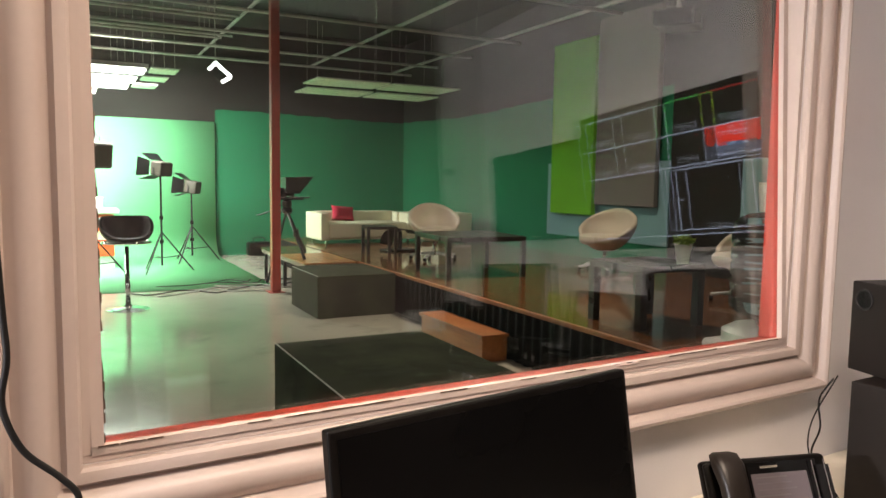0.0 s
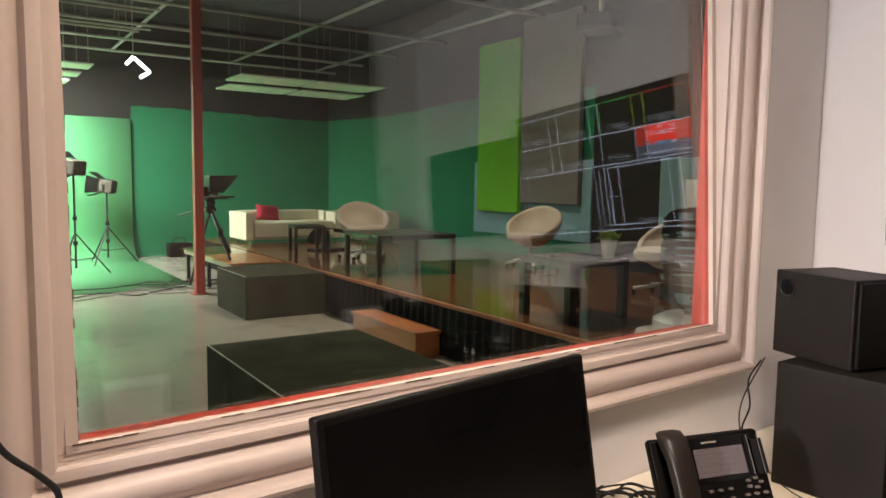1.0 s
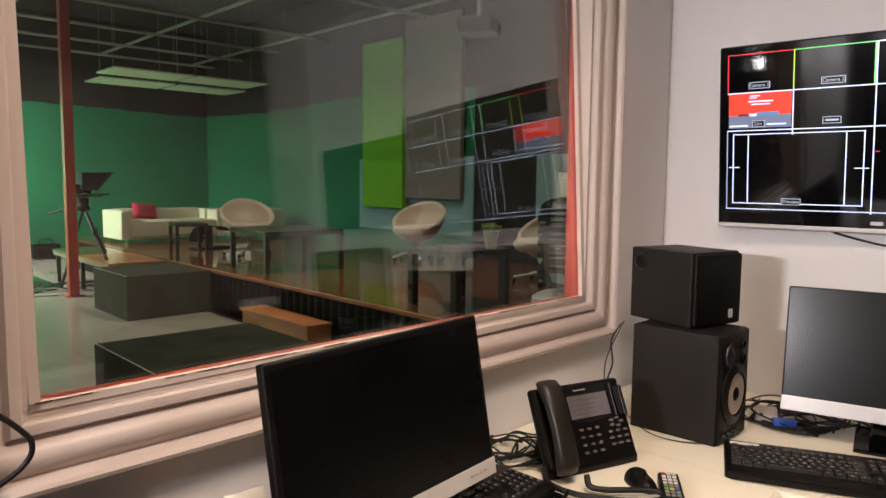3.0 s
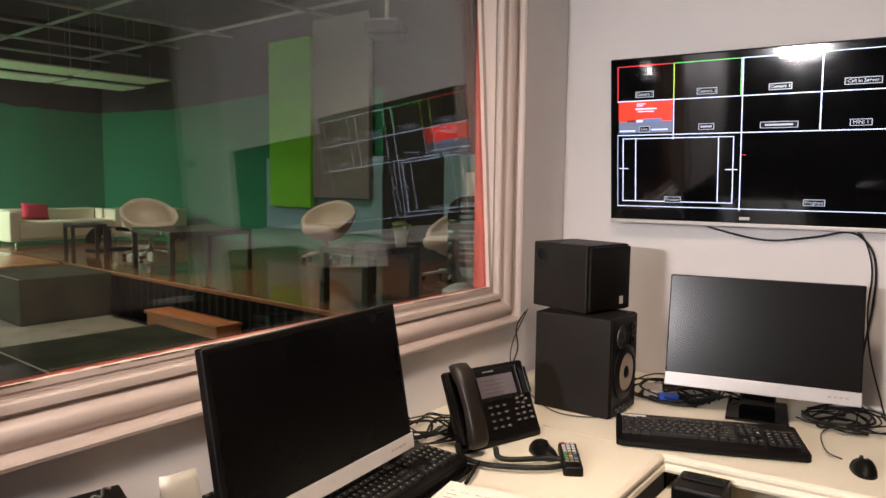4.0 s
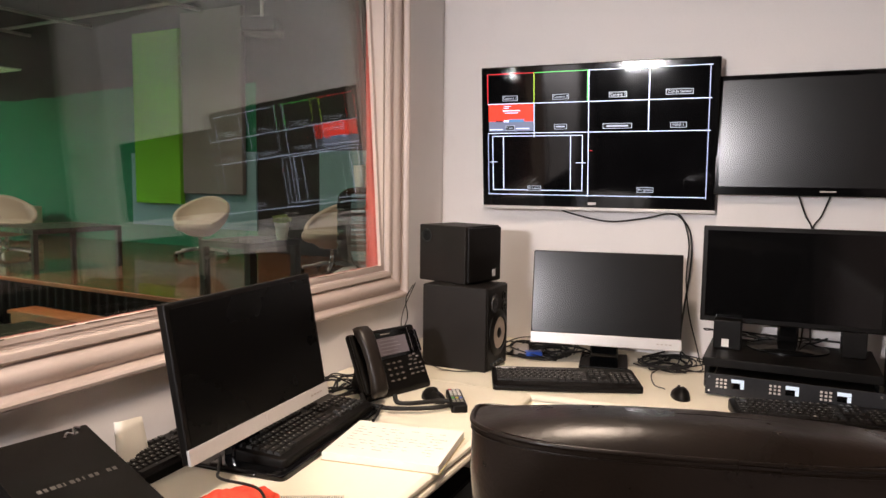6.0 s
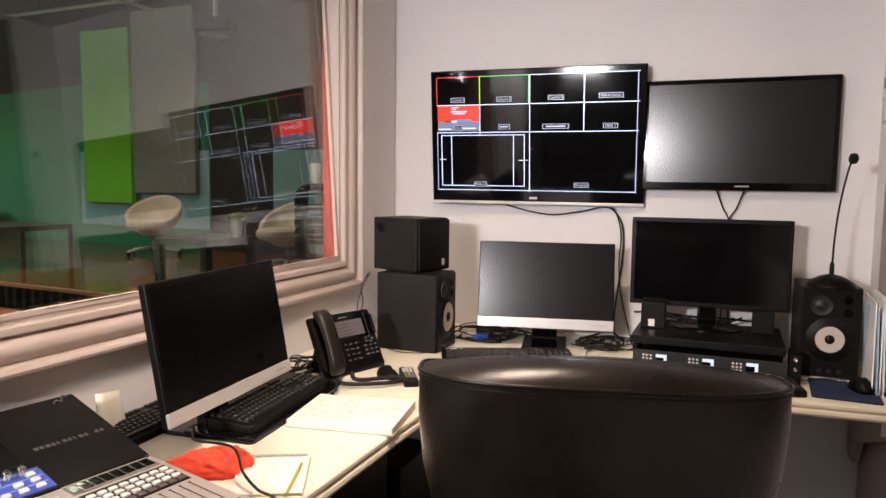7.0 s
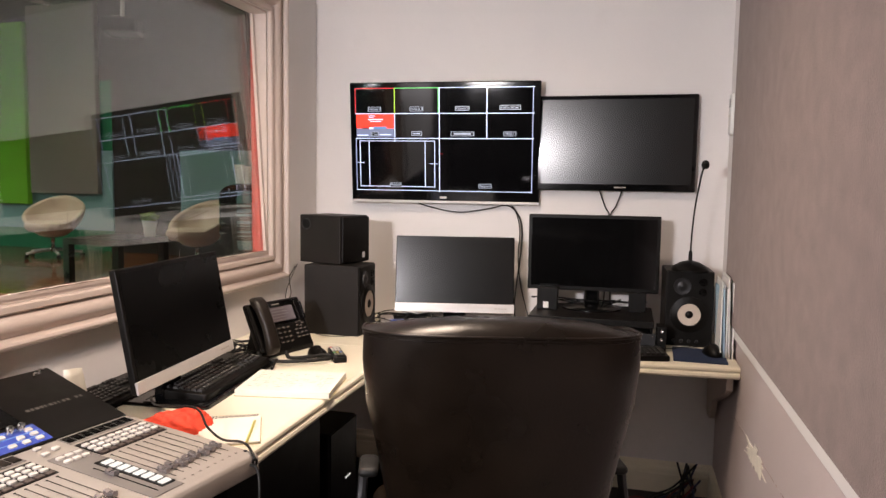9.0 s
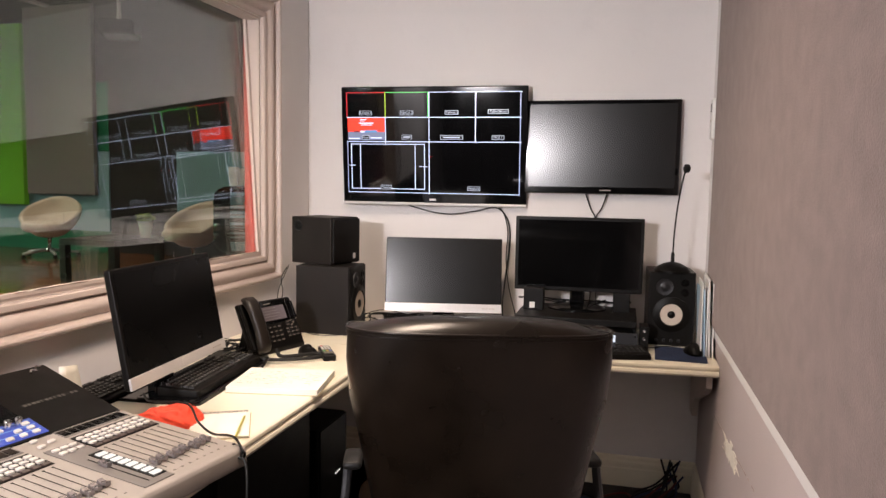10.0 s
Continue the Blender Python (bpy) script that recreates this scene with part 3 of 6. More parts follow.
# ---- desks ----
def worktop(name, outline, edge, label):
    """A cream worktop over an outline, with a double rounded nosing along one edge (its outer side to the right of its run)."""
    t = thing(name, label, "worktop")
    bm = bmesh.new()
    low = [bm.verts.new((x, y, DESK - 0.028)) for x, y in outline]
    top = [bm.verts.new((x, y, DESK)) for x, y in outline]
    bm.faces.new(low[::-1]), bm.faces.new(top)
    for i in range(len(low)):
        j = (i + 1) % len(low)
        bm.faces.new((low[i], low[j], top[j], top[i]))
    bmesh.ops.recalc_face_normals(bm, faces=bm.faces)
    part("top", bm, M_DESK, t)
    prof = [(0, 0.0), (0.006, -0.001), (0.012, -0.006), (0.013, -0.013), (0.009, -0.018), (0.008, -0.021), (0.015, -0.026), (0.017, -0.034), (0.013, -0.042), (0, -0.045)]
    (xa, ya), (xb, yb) = edge
    ln = math.hypot(xb - xa, yb - ya)
    nx, ny = (yb - ya) / ln, (xa - xb) / ln
    bm = bmesh.new()
    A = [bm.verts.new((xa + nx * (0.0005 + o), ya + ny * (0.0005 + o), DESK + h)) for o, h in prof]
    B = [bm.verts.new((xb + nx * (0.0005 + o), yb + ny * (0.0005 + o), DESK + h)) for o, h in prof]
    for i in range(len(A) - 1):
        bm.faces.new((A[i], B[i], B[i + 1], A[i + 1]))
    bm.faces.new((A[0], A[-1], B[-1], B[0]))
    bm.faces.new(A), bm.faces.new(B)
    bmesh.ops.recalc_face_normals(bm, faces=bm.faces)
    soften(part("nosing", bm, M_DESK, t), 35)
    return t


WB, EDY, EDX = WY - 0.004, 0.606, (1.556, 1.662)   # back edge; front of the window worktop; front of the wall worktop, corner and far end
worktop("worktop", [(-0.75, EDY), (1.552, EDY), (1.552, WB), (-0.75, WB)], [(-0.75, EDY), (1.552, EDY)], "cream worktop with rounded nosing under the studio window")
worktop("worktop", [(EDX[1], RY + 0.004), (WX - 0.004, RY + 0.004), (WX - 0.004, WB), (EDX[0], WB), (EDX[0], EDY)], [(EDX[0], EDY), (EDX[1], RY + 0.004)], "cream worktop with rounded nosing under the wall screens")


def bracket(m, label):
    t = thing("bracket", label, "bracket", m, "desk brackets")
    bm = bmesh.new()
    pts = [(0, 0), (0.05, 0), (0.30, -0.0), (0.30, -0.05), (0.26, -0.09), (0.10, -0.20), (0.06, -0.30), (0, -0.30)]
    A = [bm.verts.new((x, -0.011, z)) for x, z in pts]
    ex = bmesh.ops.extrude_face_region(bm, geom=[bm.faces.new(A)])
    bmesh.ops.translate(bm, vec=(0, 0.022, 0), verts=[v for v in ex["geom"] if isinstance(v, bmesh.types.BMVert)])
    bmesh.ops.recalc_face_normals(bm, faces=bm.faces)
    part("board", bm, M_TRIM, t)
    return t


bracket(pose(WX - 0.018, RY + 0.03, DESK - 0.047, 0, 0, 180) @ Matrix.Diagonal((1.93, 1, 1.0, 1)), "cream shaped wooden bracket carrying the worktop")
bracket(pose(0.30, WY - 0.002, DESK - 0.047, 0, 0, -90) @ Matrix.Diagonal((1.8, 1, 1.4, 1)), "cream shaped wooden bracket carrying the worktop")


# ---- screens ----
def monitor(label, m, w, h, depth, bezel, chin, face, chin_mat, foot, neck=0.10, screen_label="switched-off dark screen", tilt=0.0, logo=True, face_mat=None):
    """A flat monitor; x across, -y towards the viewer, z = 0 where its foot stands; face: height of its lower edge."""
    t = thing("monitor", label, "monitor", m)
    tm = pose(0, 0, face, tilt)
    part("housing", box(-w / 2, 0, 0, w / 2, depth, h, 0.004), M_BLACK, t, m=tm)
    bm = box(-w / 2 + bezel, -0.0015, chin, w / 2 - bezel, 0.001, h - bezel)
    part("screen", bm, face_mat or (M_SCREEN if chin_mat is not None else M_GLOSS), t, screen_label, m=tm)
    if chin_mat is not None:
        chin_ob = part("chin", box(-w / 2 - 0.0005, -0.0035, -0.001, w / 2 + 0.0005, 0.004, chin - 0.002, 0.002), chin_mat, t, "silver plastic strip below the screen", m=tm)
        if logo:
            soften(part("badge", lathe([(0.0, 0.0), (0.010, 0.0), (0.010, 0.0012), (0.0075, 0.0014), (0.0, 0.0010)], 24), M_SILVER, chin_ob, "round badge", m=pose(0, -0.0036, chin * 0.5, 90)))
        for i in range(4):
            part("button", box(w * 0.34 + i * 0.014, -0.0048, chin * 0.42, w * 0.34 + i * 0.014 + 0.009, -0.003, chin * 0.52), M_GREYM, chin_ob)
    part("rear_cover", box(-w * 0.3, depth, h * 0.2, w * 0.3, depth + 0.05, h * 0.8, 0.012), M_BLACK, t, m=tm)
    if foot == "plate":
        part("neck", box(-neck / 2, 0.060, 0.008, neck / 2, 0.090, face + h * 0.45, 0.006), M_GLOSS, t)
        part("foot", box(-neck * 0.85, -0.02, 0.0, neck * 0.85, 0.20, 0.010, 0.004), M_GLOSS, t)
    elif foot == "disc":
        soften(part("foot", lathe([(0, 0), (0.125, 0), (0.125, 0.006), (0.11, 0.012), (0.05, 0.020), (0.03, 0.022), (0, 0.022)], 40), M_GLOSS, t, m=pose(0, 0.03, 0) @ Matrix.Diagonal((1, 0.85, 1, 1))))
        part("neck", box(-0.032, 0.018, 0.020, 0.032, 0.055, face + h * 0.4, 0.008), M_GLOSS, t)
    return t


monitor("black flat monitor with a silver chin below the window", pose(0.748, 0.956, DESK, 0, 0, 5), 0.532, 0.322, 0.020, 0.012, 0.034, 0.092, M_SILVER, "plate", tilt=-10)
monitor("black flat monitor with a silver chin before the wall", pose(1.965, 0.470, DESK, 0, 0, -78), 0.520, 0.333, 0.018, 0.004, 0.040, 0.080, M_SILVER, "plate", tilt=-10, face_mat=M_MATT)
monitor("glossy black monitor on a black riser, switched off", pose(2.035, -0.112, 0.866, 0, 0, -88), 0.545, 0.322, 0.022, 0.014, 0.018, 0.078, None, "disc")

# wall television with the picture of many sources
def wall_screen(name, label, y0, y1, z0, z1, x, bezel, chin, dep, scr):
    t = thing(name, label, "television", pose(x, (y0 + y1) / 2, z0, 0, 0, -90))
    w, h = abs(y1 - y0), z1 - z0
    part("housing", box(-w / 2, 0, 0, w / 2, dep, h, 0.005), M_GLOSS, t)
    part("screen", box(-w / 2 + bezel, -0.0012, chin, w / 2 - bezel, 0.001, h - bezel), scr, t, "dark glass screen")
    part("wall_mount", box(-w * 0.2, dep, h * 0.22, w * 0.2, WX - x - 0.001, h * 0.55), M_DARKMETAL, t)
    return t, w, h


TVX = 2.2365
tv, TW, TH = wall_screen("television", "glossy black wall television tilted forward, showing a grid of picture sources", 1.044, 0.148, 1.299, 1.856, TVX, 0.024, 0.048, 0.020, M_SCREEN_SHINY)
tv.matrix_basis = pose(TVX, 0.596, 1.299, 0, 0, -87) @ pose(0, 0, 0, 5.5)
part("lower_strip", box(-TW / 2, -0.003, -0.004, TW / 2, 0.020, 0.010, 0.003), M_SILVER, tv, "silver strip along the lower edge")
tv2 = wall_screen("television", "black wall screen with a matt grey face, switched off", 0.158, -0.526, 1.367, 1.788, 2.240, 0.018, 0.030, 0.03, M_MATT)[0]

M_LINE = glow("screen_white", (0.68, 0.74, 1.0), 1.9)
M_LGREEN = glow("screen_green", (0.12, 0.75, 0.14), 1.6)
M_LLIME = glow("screen_lime", (0.55, 0.80, 0.06), 1.5)
M_LRED = glow("screen_red_line", (0.80, 0.03, 0.04), 1.5)
M_PRED = glow("screen_red", (1.0, 0.034, 0.014), 2.1)
M_PBLUE, M_PDARK = glow("picture_blue", (0.18, 0.40, 0.75), 0.9), glow("picture_dark_red", (0.30, 0.02, 0.02), 0.8)
M_PGREY = glow("screen_slate", (0.20, 0.22, 0.34), 1.3)
M_LBLUE = glow("screen_pale_blue", (0.55, 0.60, 0.95), 1.2)
SX, SZ_, SW, SH = -TW / 2 + 0.026, 0.050, TW - 0.052, TH - 0.076


TV_SCREEN = next(c for c in tv.children if c.name.startswith("screen"))


def bar(u0, v0, u1, v1, ma, name="picture_line", d=0.0016):
    """A bright line of the picture; u to the right and v downward, 0 to 1."""
    part(name, box(SX + u0 * SW, -d - 0.0004, SZ_ + (1 - v1) * SH, SX + u1 * SW, -d + 0.0003, SZ_ + (1 - v0) * SH), ma, TV_SCREEN)


LU, LV = 0.0040, 0.0068
V1, V2 = 0.240, 0.478
bar(0.0, 0.003, LU, V1, M_LRED); bar(0.003, 0.0, 0.225, LV * 0.8, M_LRED)
bar(0.225, 0.0, 0.225 + LU, V1, M_LLIME); bar(0.230, 0.0, 0.475, LV * 0.8, M_LGREEN); bar(0.472, 0.0, 0.478, V1, M_LGREEN)
bar(0.0, V1, 1.0, V1 + LV, M_LINE); bar(0.0, V2, 1.0, V2 + LV, M_LINE)
bar(0.478, 0.0, 1.0, LV * 0.8, M_LINE)
bar(0.225, V1, 0.225 + LU, V2 + 0.04, M_LINE); bar(0.478, 0.0, 0.478 + LU, 1.0, M_LINE, d=0.0019); bar(0.740, 0.0, 0.740 + LU * 1.2, V2, M_LINE)
bar(0.988, 0.0, 0.988 + LU, 1.0, M_LBLUE); bar(0.0, 0.985, 0.992, 0.985 + LV * 0.8, M_LINE)
bar(0.0, V2, LU * 0.8, 0.985, M_LBLUE)
for u0, v0, u1, v1 in ((0.022, 0.503, 0.455, 0.509), (0.022, 0.947, 0.455, 0.953), (0.022, 0.509, 0.0258, 0.947), (0.4512, 0.509, 0.455, 0.947), (0.075, 0.509, 0.0788, 0.947), (0.397, 0.509, 0.4008, 0.947),
                       (0.008, 0.715, 0.046, 0.721), (0.425, 0.722, 0.470, 0.728)):
    bar(u0, v0, u1, v1, M_LINE)
bar(0.483, 0.625, 0.498, 0.630, M_LRED)
bar(0.006, V1 + LV, 0.222, 0.385, M_PRED, "picture"); bar(0.006, 0.385, 0.222, V2 - 0.012, M_PGREY, "picture")
bar(0.075, 0.295, 0.160, 0.304, M_LINE, d=0.0024); bar(0.085, 0.314, 0.150, 0.321, M_LINE, d=0.0024); bar(0.080, 0.275, 0.105, 0.281, M_LINE, d=0.0024)
bar(0.010, 0.446, 0.075, 0.456, M_LINE, d=0.0024); bar(0.140, 0.440, 0.205, 0.450, M_LINE, d=0.0024); bar(0.105, 0.368, 0.180, 0.392, M_PBLUE, d=0.0024); bar(0.080, 0.375, 0.104, 0.392, M_LINE, d=0.0024); bar(0.040, 0.374, 0.076, 0.390, M_PDARK, d=0.0024); bar(0.080, 0.262, 0.115, 0.268, M_LINE, d=0.0024)
M_TAG = glow("screen_tag", (0.66, 0.70, 0.85), 1.1)


def source_tag(u, v, words, width):
    bar(u - width / 2 - 0.0016, v - 0.0208, u + width / 2 + 0.0016, v + 0.0208, M_TAG, "caption_frame", 0.0026)
    bar(u - width / 2 + 0.001, v - 0.017, u + width / 2 - 0.001, v + 0.017, M_SCREEN, "caption_field", 0.0031)
    if words:
        letters(words, 0.0145, M_TAG, TV_SCREEN, pose(SX + u * SW, -0.0039, SZ_ + (1 - v) * SH, 90), "caption")
    else:
        bar(u - width * 0.38, v - 0.006, u + width * 0.38, v + 0.006, M_TAG, "caption_bar", 0.0036)


for u, v, words, wd in ((0.112, 0.200, "Camera 1", 0.070), (0.352, 0.200, "Camera 2", 0.072), (0.608, 0.197, "Camera 3", 0.074), (0.868, 0.190, "Call In Server", 0.110),
                        (0.112, 0.440, "Live", 0.040), (0.352, 0.435, "", 0.055), (0.608, 0.437, "", 0.125), (0.868, 0.437, "MINI 1", 0.065),
                        (0.228, 0.935, "Preview", 0.062), (0.735, 0.935, "Program", 0.068)):
    source_tag(u, v, words, wd)
part("badge", box(-0.016, -0.0048, 0.020, 0.016, -0.001, 0.030, 0.001), M_SILVER, tv, "small pale badge")
part("badge", box(0.0, -0.0030, 0.013, 0.05, -0.001, 0.019, 0.001), M_GREYM, tv2, "small pale badge")


# ---- loudspeakers ----
def studio_speaker(label, m, w, d, h, cone_r, cone, ports=True, wide=1.28):
    """A two-way loudspeaker; it faces -y."""
    t = thing("loudspeaker", label, "loudspeaker", m)
    part("cabinet", box(-w / 2, 0, 0, w / 2, d, h, 0.004), M_SPEAKER, t)
    part("baffle", box(-w / 2 + 0.003, -0.006, 0.003, w / 2 - 0.003, 0.0, h - 0.003, 0.004), M_BLACK, t)
    f = pose(0, -0.006, h * 0.43, 90)
    soften(part("surround", lathe([(cone_r * wide, 0), (cone_r * wide, 0.004), (cone_r * (wide - 0.12), 0.006), (cone_r * 1.06, 0.010), (cone_r, 0.006), (cone_r * 0.97, 0.0)], 40), M_BLACK, t, m=f))
    cone_ob = soften(part("cone", lathe([(cone_r * 0.98, 0.006), (cone_r * 0.40, 0.0012), (0, 0.0010)], 40), cone, t, "pale woofer cone", m=f))
    soften(part("dust_cap", lathe([(cone_r * 0.36, 0.001), (cone_r * 0.34, 0.006), (cone_r * 0.2, 0.011), (0, 0.0125)], 28), M_BLACK, cone_ob))
    g = pose(-w * 0.16, -0.006, h * 0.80, 90)
    soften(part("tweeter", lathe([(0.034, 0), (0.033, 0.004), (0.022, 0.002), (0.014, 0.003), (0.008, 0.008), (0, 0.009)], 32), M_DARKMETAL, t, m=g))
    if ports:
        for zz in (0.86, 0.73):
            soften(part("port", lathe([(0.016, 0), (0.0155, 0.004), (0.012, 0.004), (0.010, -0.0005), (0, -0.0004)], 24), M_GLOSS, t, m=pose(w * 0.27, -0.006, h * zz, 90)))
    for i in range(4):
        soften(part("knob", lathe([(0.007, 0), (0.0065, 0.009), (0, 0.0095)], 16), M_DARKMETAL, t, m=pose(-w * 0.3 + i * w * 0.16, -0.006, h * 0.075, 90)))
    return t


studio_speaker("black studio loudspeaker with a pale cone beside the monitor", pose(1.96, -0.500, DESK, 0, 0, -88), 0.184, 0.22, 0.305, 0.045, M_CONE, wide=1.62)
SPM = pose(1.802, 0.815, DESK, 0, 0, 0)
studio_speaker("large black loudspeaker standing on the worktop in the corner", SPM, 0.190, 0.243, 0.292, 0.056, M_CONE, wide=1.45)
t = thing("loudspeaker", "small black boxy loudspeaker stacked on another loudspeaker", "loudspeaker", pose(1.834, 0.885, DESK + 0.2925, 0, 0, -16.7))
part("cabinet", box(-0.0945, 0, 0, 0.0945, 0.222, 0.204, 0.004), M_SPEAKER, t)
part("grille", box(-0.091, -0.014, 0.005, 0.091, -0.0005, 0.199, 0.006), M_BLACK, t, "black cloth grille")
part("badge", box(0.040, -0.0158, 0.022, 0.056, -0.0142, 0.046), M_SILVER, t, "small pale badge")
# flat disc painted as the hole's darkness, ring added as its lit edge
soften(part("port", lathe([(0.0195, 0.0), (0.0195, 0.0012), (0, 0.0012)], 28), M_CURTAIN, t, "black disc standing in for the dark depth of the reflex port", m=pose(-0.0947, 0.185, 0.165, 0, -90, 0)))
soften(part("port_ring", lathe([(0.0245, 0.0), (0.0240, 0.0032), (0.0215, 0.0036), (0.0200, 0.0012)], 28), M_DARKMETAL, t, "metal ring standing in for the lit rim of the port", m=pose(-0.0947, 0.185, 0.165, 0, -90, 0)))

# ---- office chair ----
def office_chair(m):
    t = thing("office_chair", "black leather high-backed office chair with a padded top", "chair", m)
    # backrest: a thick shell, wider at the shoulder, faces +x
    bm = bmesh.new()
    N = 40
    levels = [(0.46, 0.165, 0.050), (0.52, 0.185, 0.065), (0.62, 0.203, 0.075), (0.74, 0.222, 0.082), (0.86, 0.242, 0.086), (0.96, 0.261, 0.088), (1.05, 0.268, 0.086), (1.117, 0.266, 0.082)]
    rings = []
    for z, hw, hd in levels:
        ring = []
        for i in range(N):
            a = 6.28319 * i / N
            cx, sy = math.cos(a), math.sin(a)
            e = 0.50
            x, y = hd * math.copysign(abs(cx) ** e, cx) - 0.06 * (z - 0.46) + 0.05 * sy * sy, hw * math.copysign(abs(sy) ** e, sy)
            ring.append(bm.verts.new((x, y, z + (z - 0.46) / 0.66 * (0.0175 * y - 0.06 * (x + 0.04)))))
        rings.append(ring)
    for a, c in zip(rings, rings[1:]):
        for i in range(N):
            bm.faces.new((a[i], a[(i + 1) % N], c[(i + 1) % N], c[i]))
    bm.faces.new(rings[0][::-1])
    bm.faces.new(rings[-1])
    ob = part("backrest", bm, M_LEATHER, t, smooth=True)
    soften(ob, 60)
    # padded top: highest along the middle, falling to a corner at either end
    lift = lambda y, z: z + 0.0175 * y * (z - 0.46) / 0.66
    bm = bmesh.new()
    rings = []
    for sc in (1.0, 0.97, 0.92, 0.84, 0.72, 0.56, 0.38, 0.20, 0.04):
        ring = []
        for i in range(64):
            a = 6.28319 * i / 64
            cx, sy = math.cos(a), math.sin(a)
            y = 0.262 * math.copysign(abs(sy) ** 0.5, sy) * (0.55 + 0.45 * sc)
            u = abs(y) / 0.262
            x = 0.084 * sc * math.copysign(abs(cx) ** 0.5, cx) - 0.0378 + 0.05 * u * u
            crease = 0.0014 * math.sin(95 * y + 40 * x) * max(0.0, u - 0.72) * (1 - sc) * 8
            ring.append(bm.verts.new((x, y, lift(y, 1.1195 + 0.034 * (1 - sc ** 3) * (1 - 0.9 * u * u) - 0.06 * (x + 0.04)) + crease)))
        rings.append(ring)
    for a, c in zip(rings, rings[1:]):
        for i in range(64):
            bm.faces.new((a[i], a[(i + 1) % 64], c[(i + 1) % 64], c[i]))
    bm.faces.new(rings[-1])
    part("top_pad", bm, M_LEATHER, t, "padded leather roll along the top", smooth=True)
    pts = []
    for i in range(N + 1):
        a = 6.28319 * i / N
        cx, sy = math.cos(a), math.sin(a)
        x, y = 0.085 * math.copysign(abs(cx) ** 0.5, cx) - 0.0375 + 0.05 * sy * sy, 0.2660 * math.copysign(abs(sy) ** 0.5, sy)
        pts.append((x, y, lift(y, 1.1195 - 0.06 * (x + 0.04))))
    part("piping", tube(pts, 0.0034, 6, steps=2), M_LEATHER, t, smooth=True)
    low = [(p[0] * 1.012 + 0.0005, p[1] * 1.004, p[2] - 0.010) for p in pts]
    part("seam", tube(low, 0.0011, 5, steps=2), M_LEATHER, t, "stitched seam", smooth=True)
    part("button", lathe([(0, 0.004), (0.004, 0.003), (0.005, 0)], 12), M_SILVER, t, "small metal button", m=pose(-0.012, -0.2455, 0.905, 0, 100, 230))
    part("seat", box(0.02, -0.26, 0.44, 0.52, 0.26, 0.55, 0.045, 4), M_LEATHER, t, smooth=True)
    for s in (-1, 1):
        part("armrest", box(0.06, s * 0.258 - 0.020, 0.750, 0.16, s * 0.258 + 0.020, 0.772, 0.010, 3), M_RUBBER, t, smooth=True)
        part("arm_bracket", tube([(0.08, s * 0.268, 0.748), (0.06, s * 0.270, 0.62), (0.14, s * 0.23, 0.47)], 0.010, 8), M_DARKMETAL, t, "dull metal arm bracket")
    part("gas_column", lathe([(0.028, 0.10), (0.028, 0.44)], 20), M_CHROME, t, m=pose(0.26, 0, 0))
    for i in range(5):
        a = radians(36 + 72 * i)
        leg = part("leg", tube([(0.26, 0, 0.12), (0.26 + 0.30 * math.cos(a), 0.30 * math.sin(a), 0.075)], 0.022, 8, smooth=False), M_BLACK, t)
        part("castor", lathe([(0, -0.022), (0.027, -0.020), (0.030, 0), (0.027, 0.020), (0, 0.022)], 16), M_BLACK, leg, m=pose(0.26 + 0.31 * math.cos(a), 0.31 * math.sin(a), 0.030, 90, 0, 40 * i))
    return t


office_chair(pose(0.463, 0.005, 0.0, 0, 0, 18) @ Matrix.Diagonal((1.0, 1.117, 0.963, 1)))

# ---- things in the studio ----
def carpet_box(name, label, x0, y0, x1, y1, z):
    t = thing(name, label, "riser", ST)
    part("carpet_cover", box(x0, y0, 0.001, x1, y1, z, 0.008, 2), M_BLKCARPET, t)
    part("edge_trim", box(x0 + 0.004, y0 + 0.01, z - 0.004, x0 + 0.012, y1 - 0.01, z + 0.0025), M_PIPE, t, "worn pale edge trim")
    return t


carpet_box("stage_riser", "dark grey carpeted stage riser below the window", 1.25, 3.27, 2.25, 4.54, 0.45)
carpet_box("stage_riser", "dark grey carpeted block beside the stage", 2.43, 7.39, 3.318, 8.39, 0.45)
t = thing("step_stool", "low reddish wooden step in front of the stage", "step", ST)
part("tread", box(3.06, 5.09, 0.200, 3.322, 6.25, 0.228, 0.004), M_STEP, t)
part("front_board", box(3.08, 5.11, 0.0, 3.10, 6.23, 0.200, 0.002), M_STEP, t)
part("side_board", box(3.10, 5.11, 0.0, 3.315, 5.13, 0.200, 0.002), M_STEP, t)
part("side_board", box(3.10, 6.21, 0.0, 3.315, 6.23, 0.200, 0.002), M_STEP, t)

t = thing("wall_panel", "lime green fabric panel on the studio wall", "wall panel", ST)
part("board", box(SX1 - 0.13, 7.85, 1.04, SX1 - 0.05, 8.77, 3.41, 0.006), M_LIME, t)
t = thing("wall_panel", "grey fabric panel on the studio wall", "wall panel", ST)
part("board", box(SX1 - 0.12, 6.70, 1.19, SX1 - 0.05, 7.80, 3.60, 0.006), M_GREYP, t)
t = thing("wall_board", "pale blue painted board on the studio wall", "board", ST)
part("board", box(SX1 - 0.03, 6.55, 0.72, SX1 - 0.005, 8.98, 1.75, 0.003), M_BLUEP, t)


t = thing("wall_board", "second pale blue painted board on the studio wall", "board", ST)
part("board", box(SX1 - 0.03, 4.30, 0.72, SX1 - 0.005, 5.51, 1.75, 0.003), M_BLUEP, t)


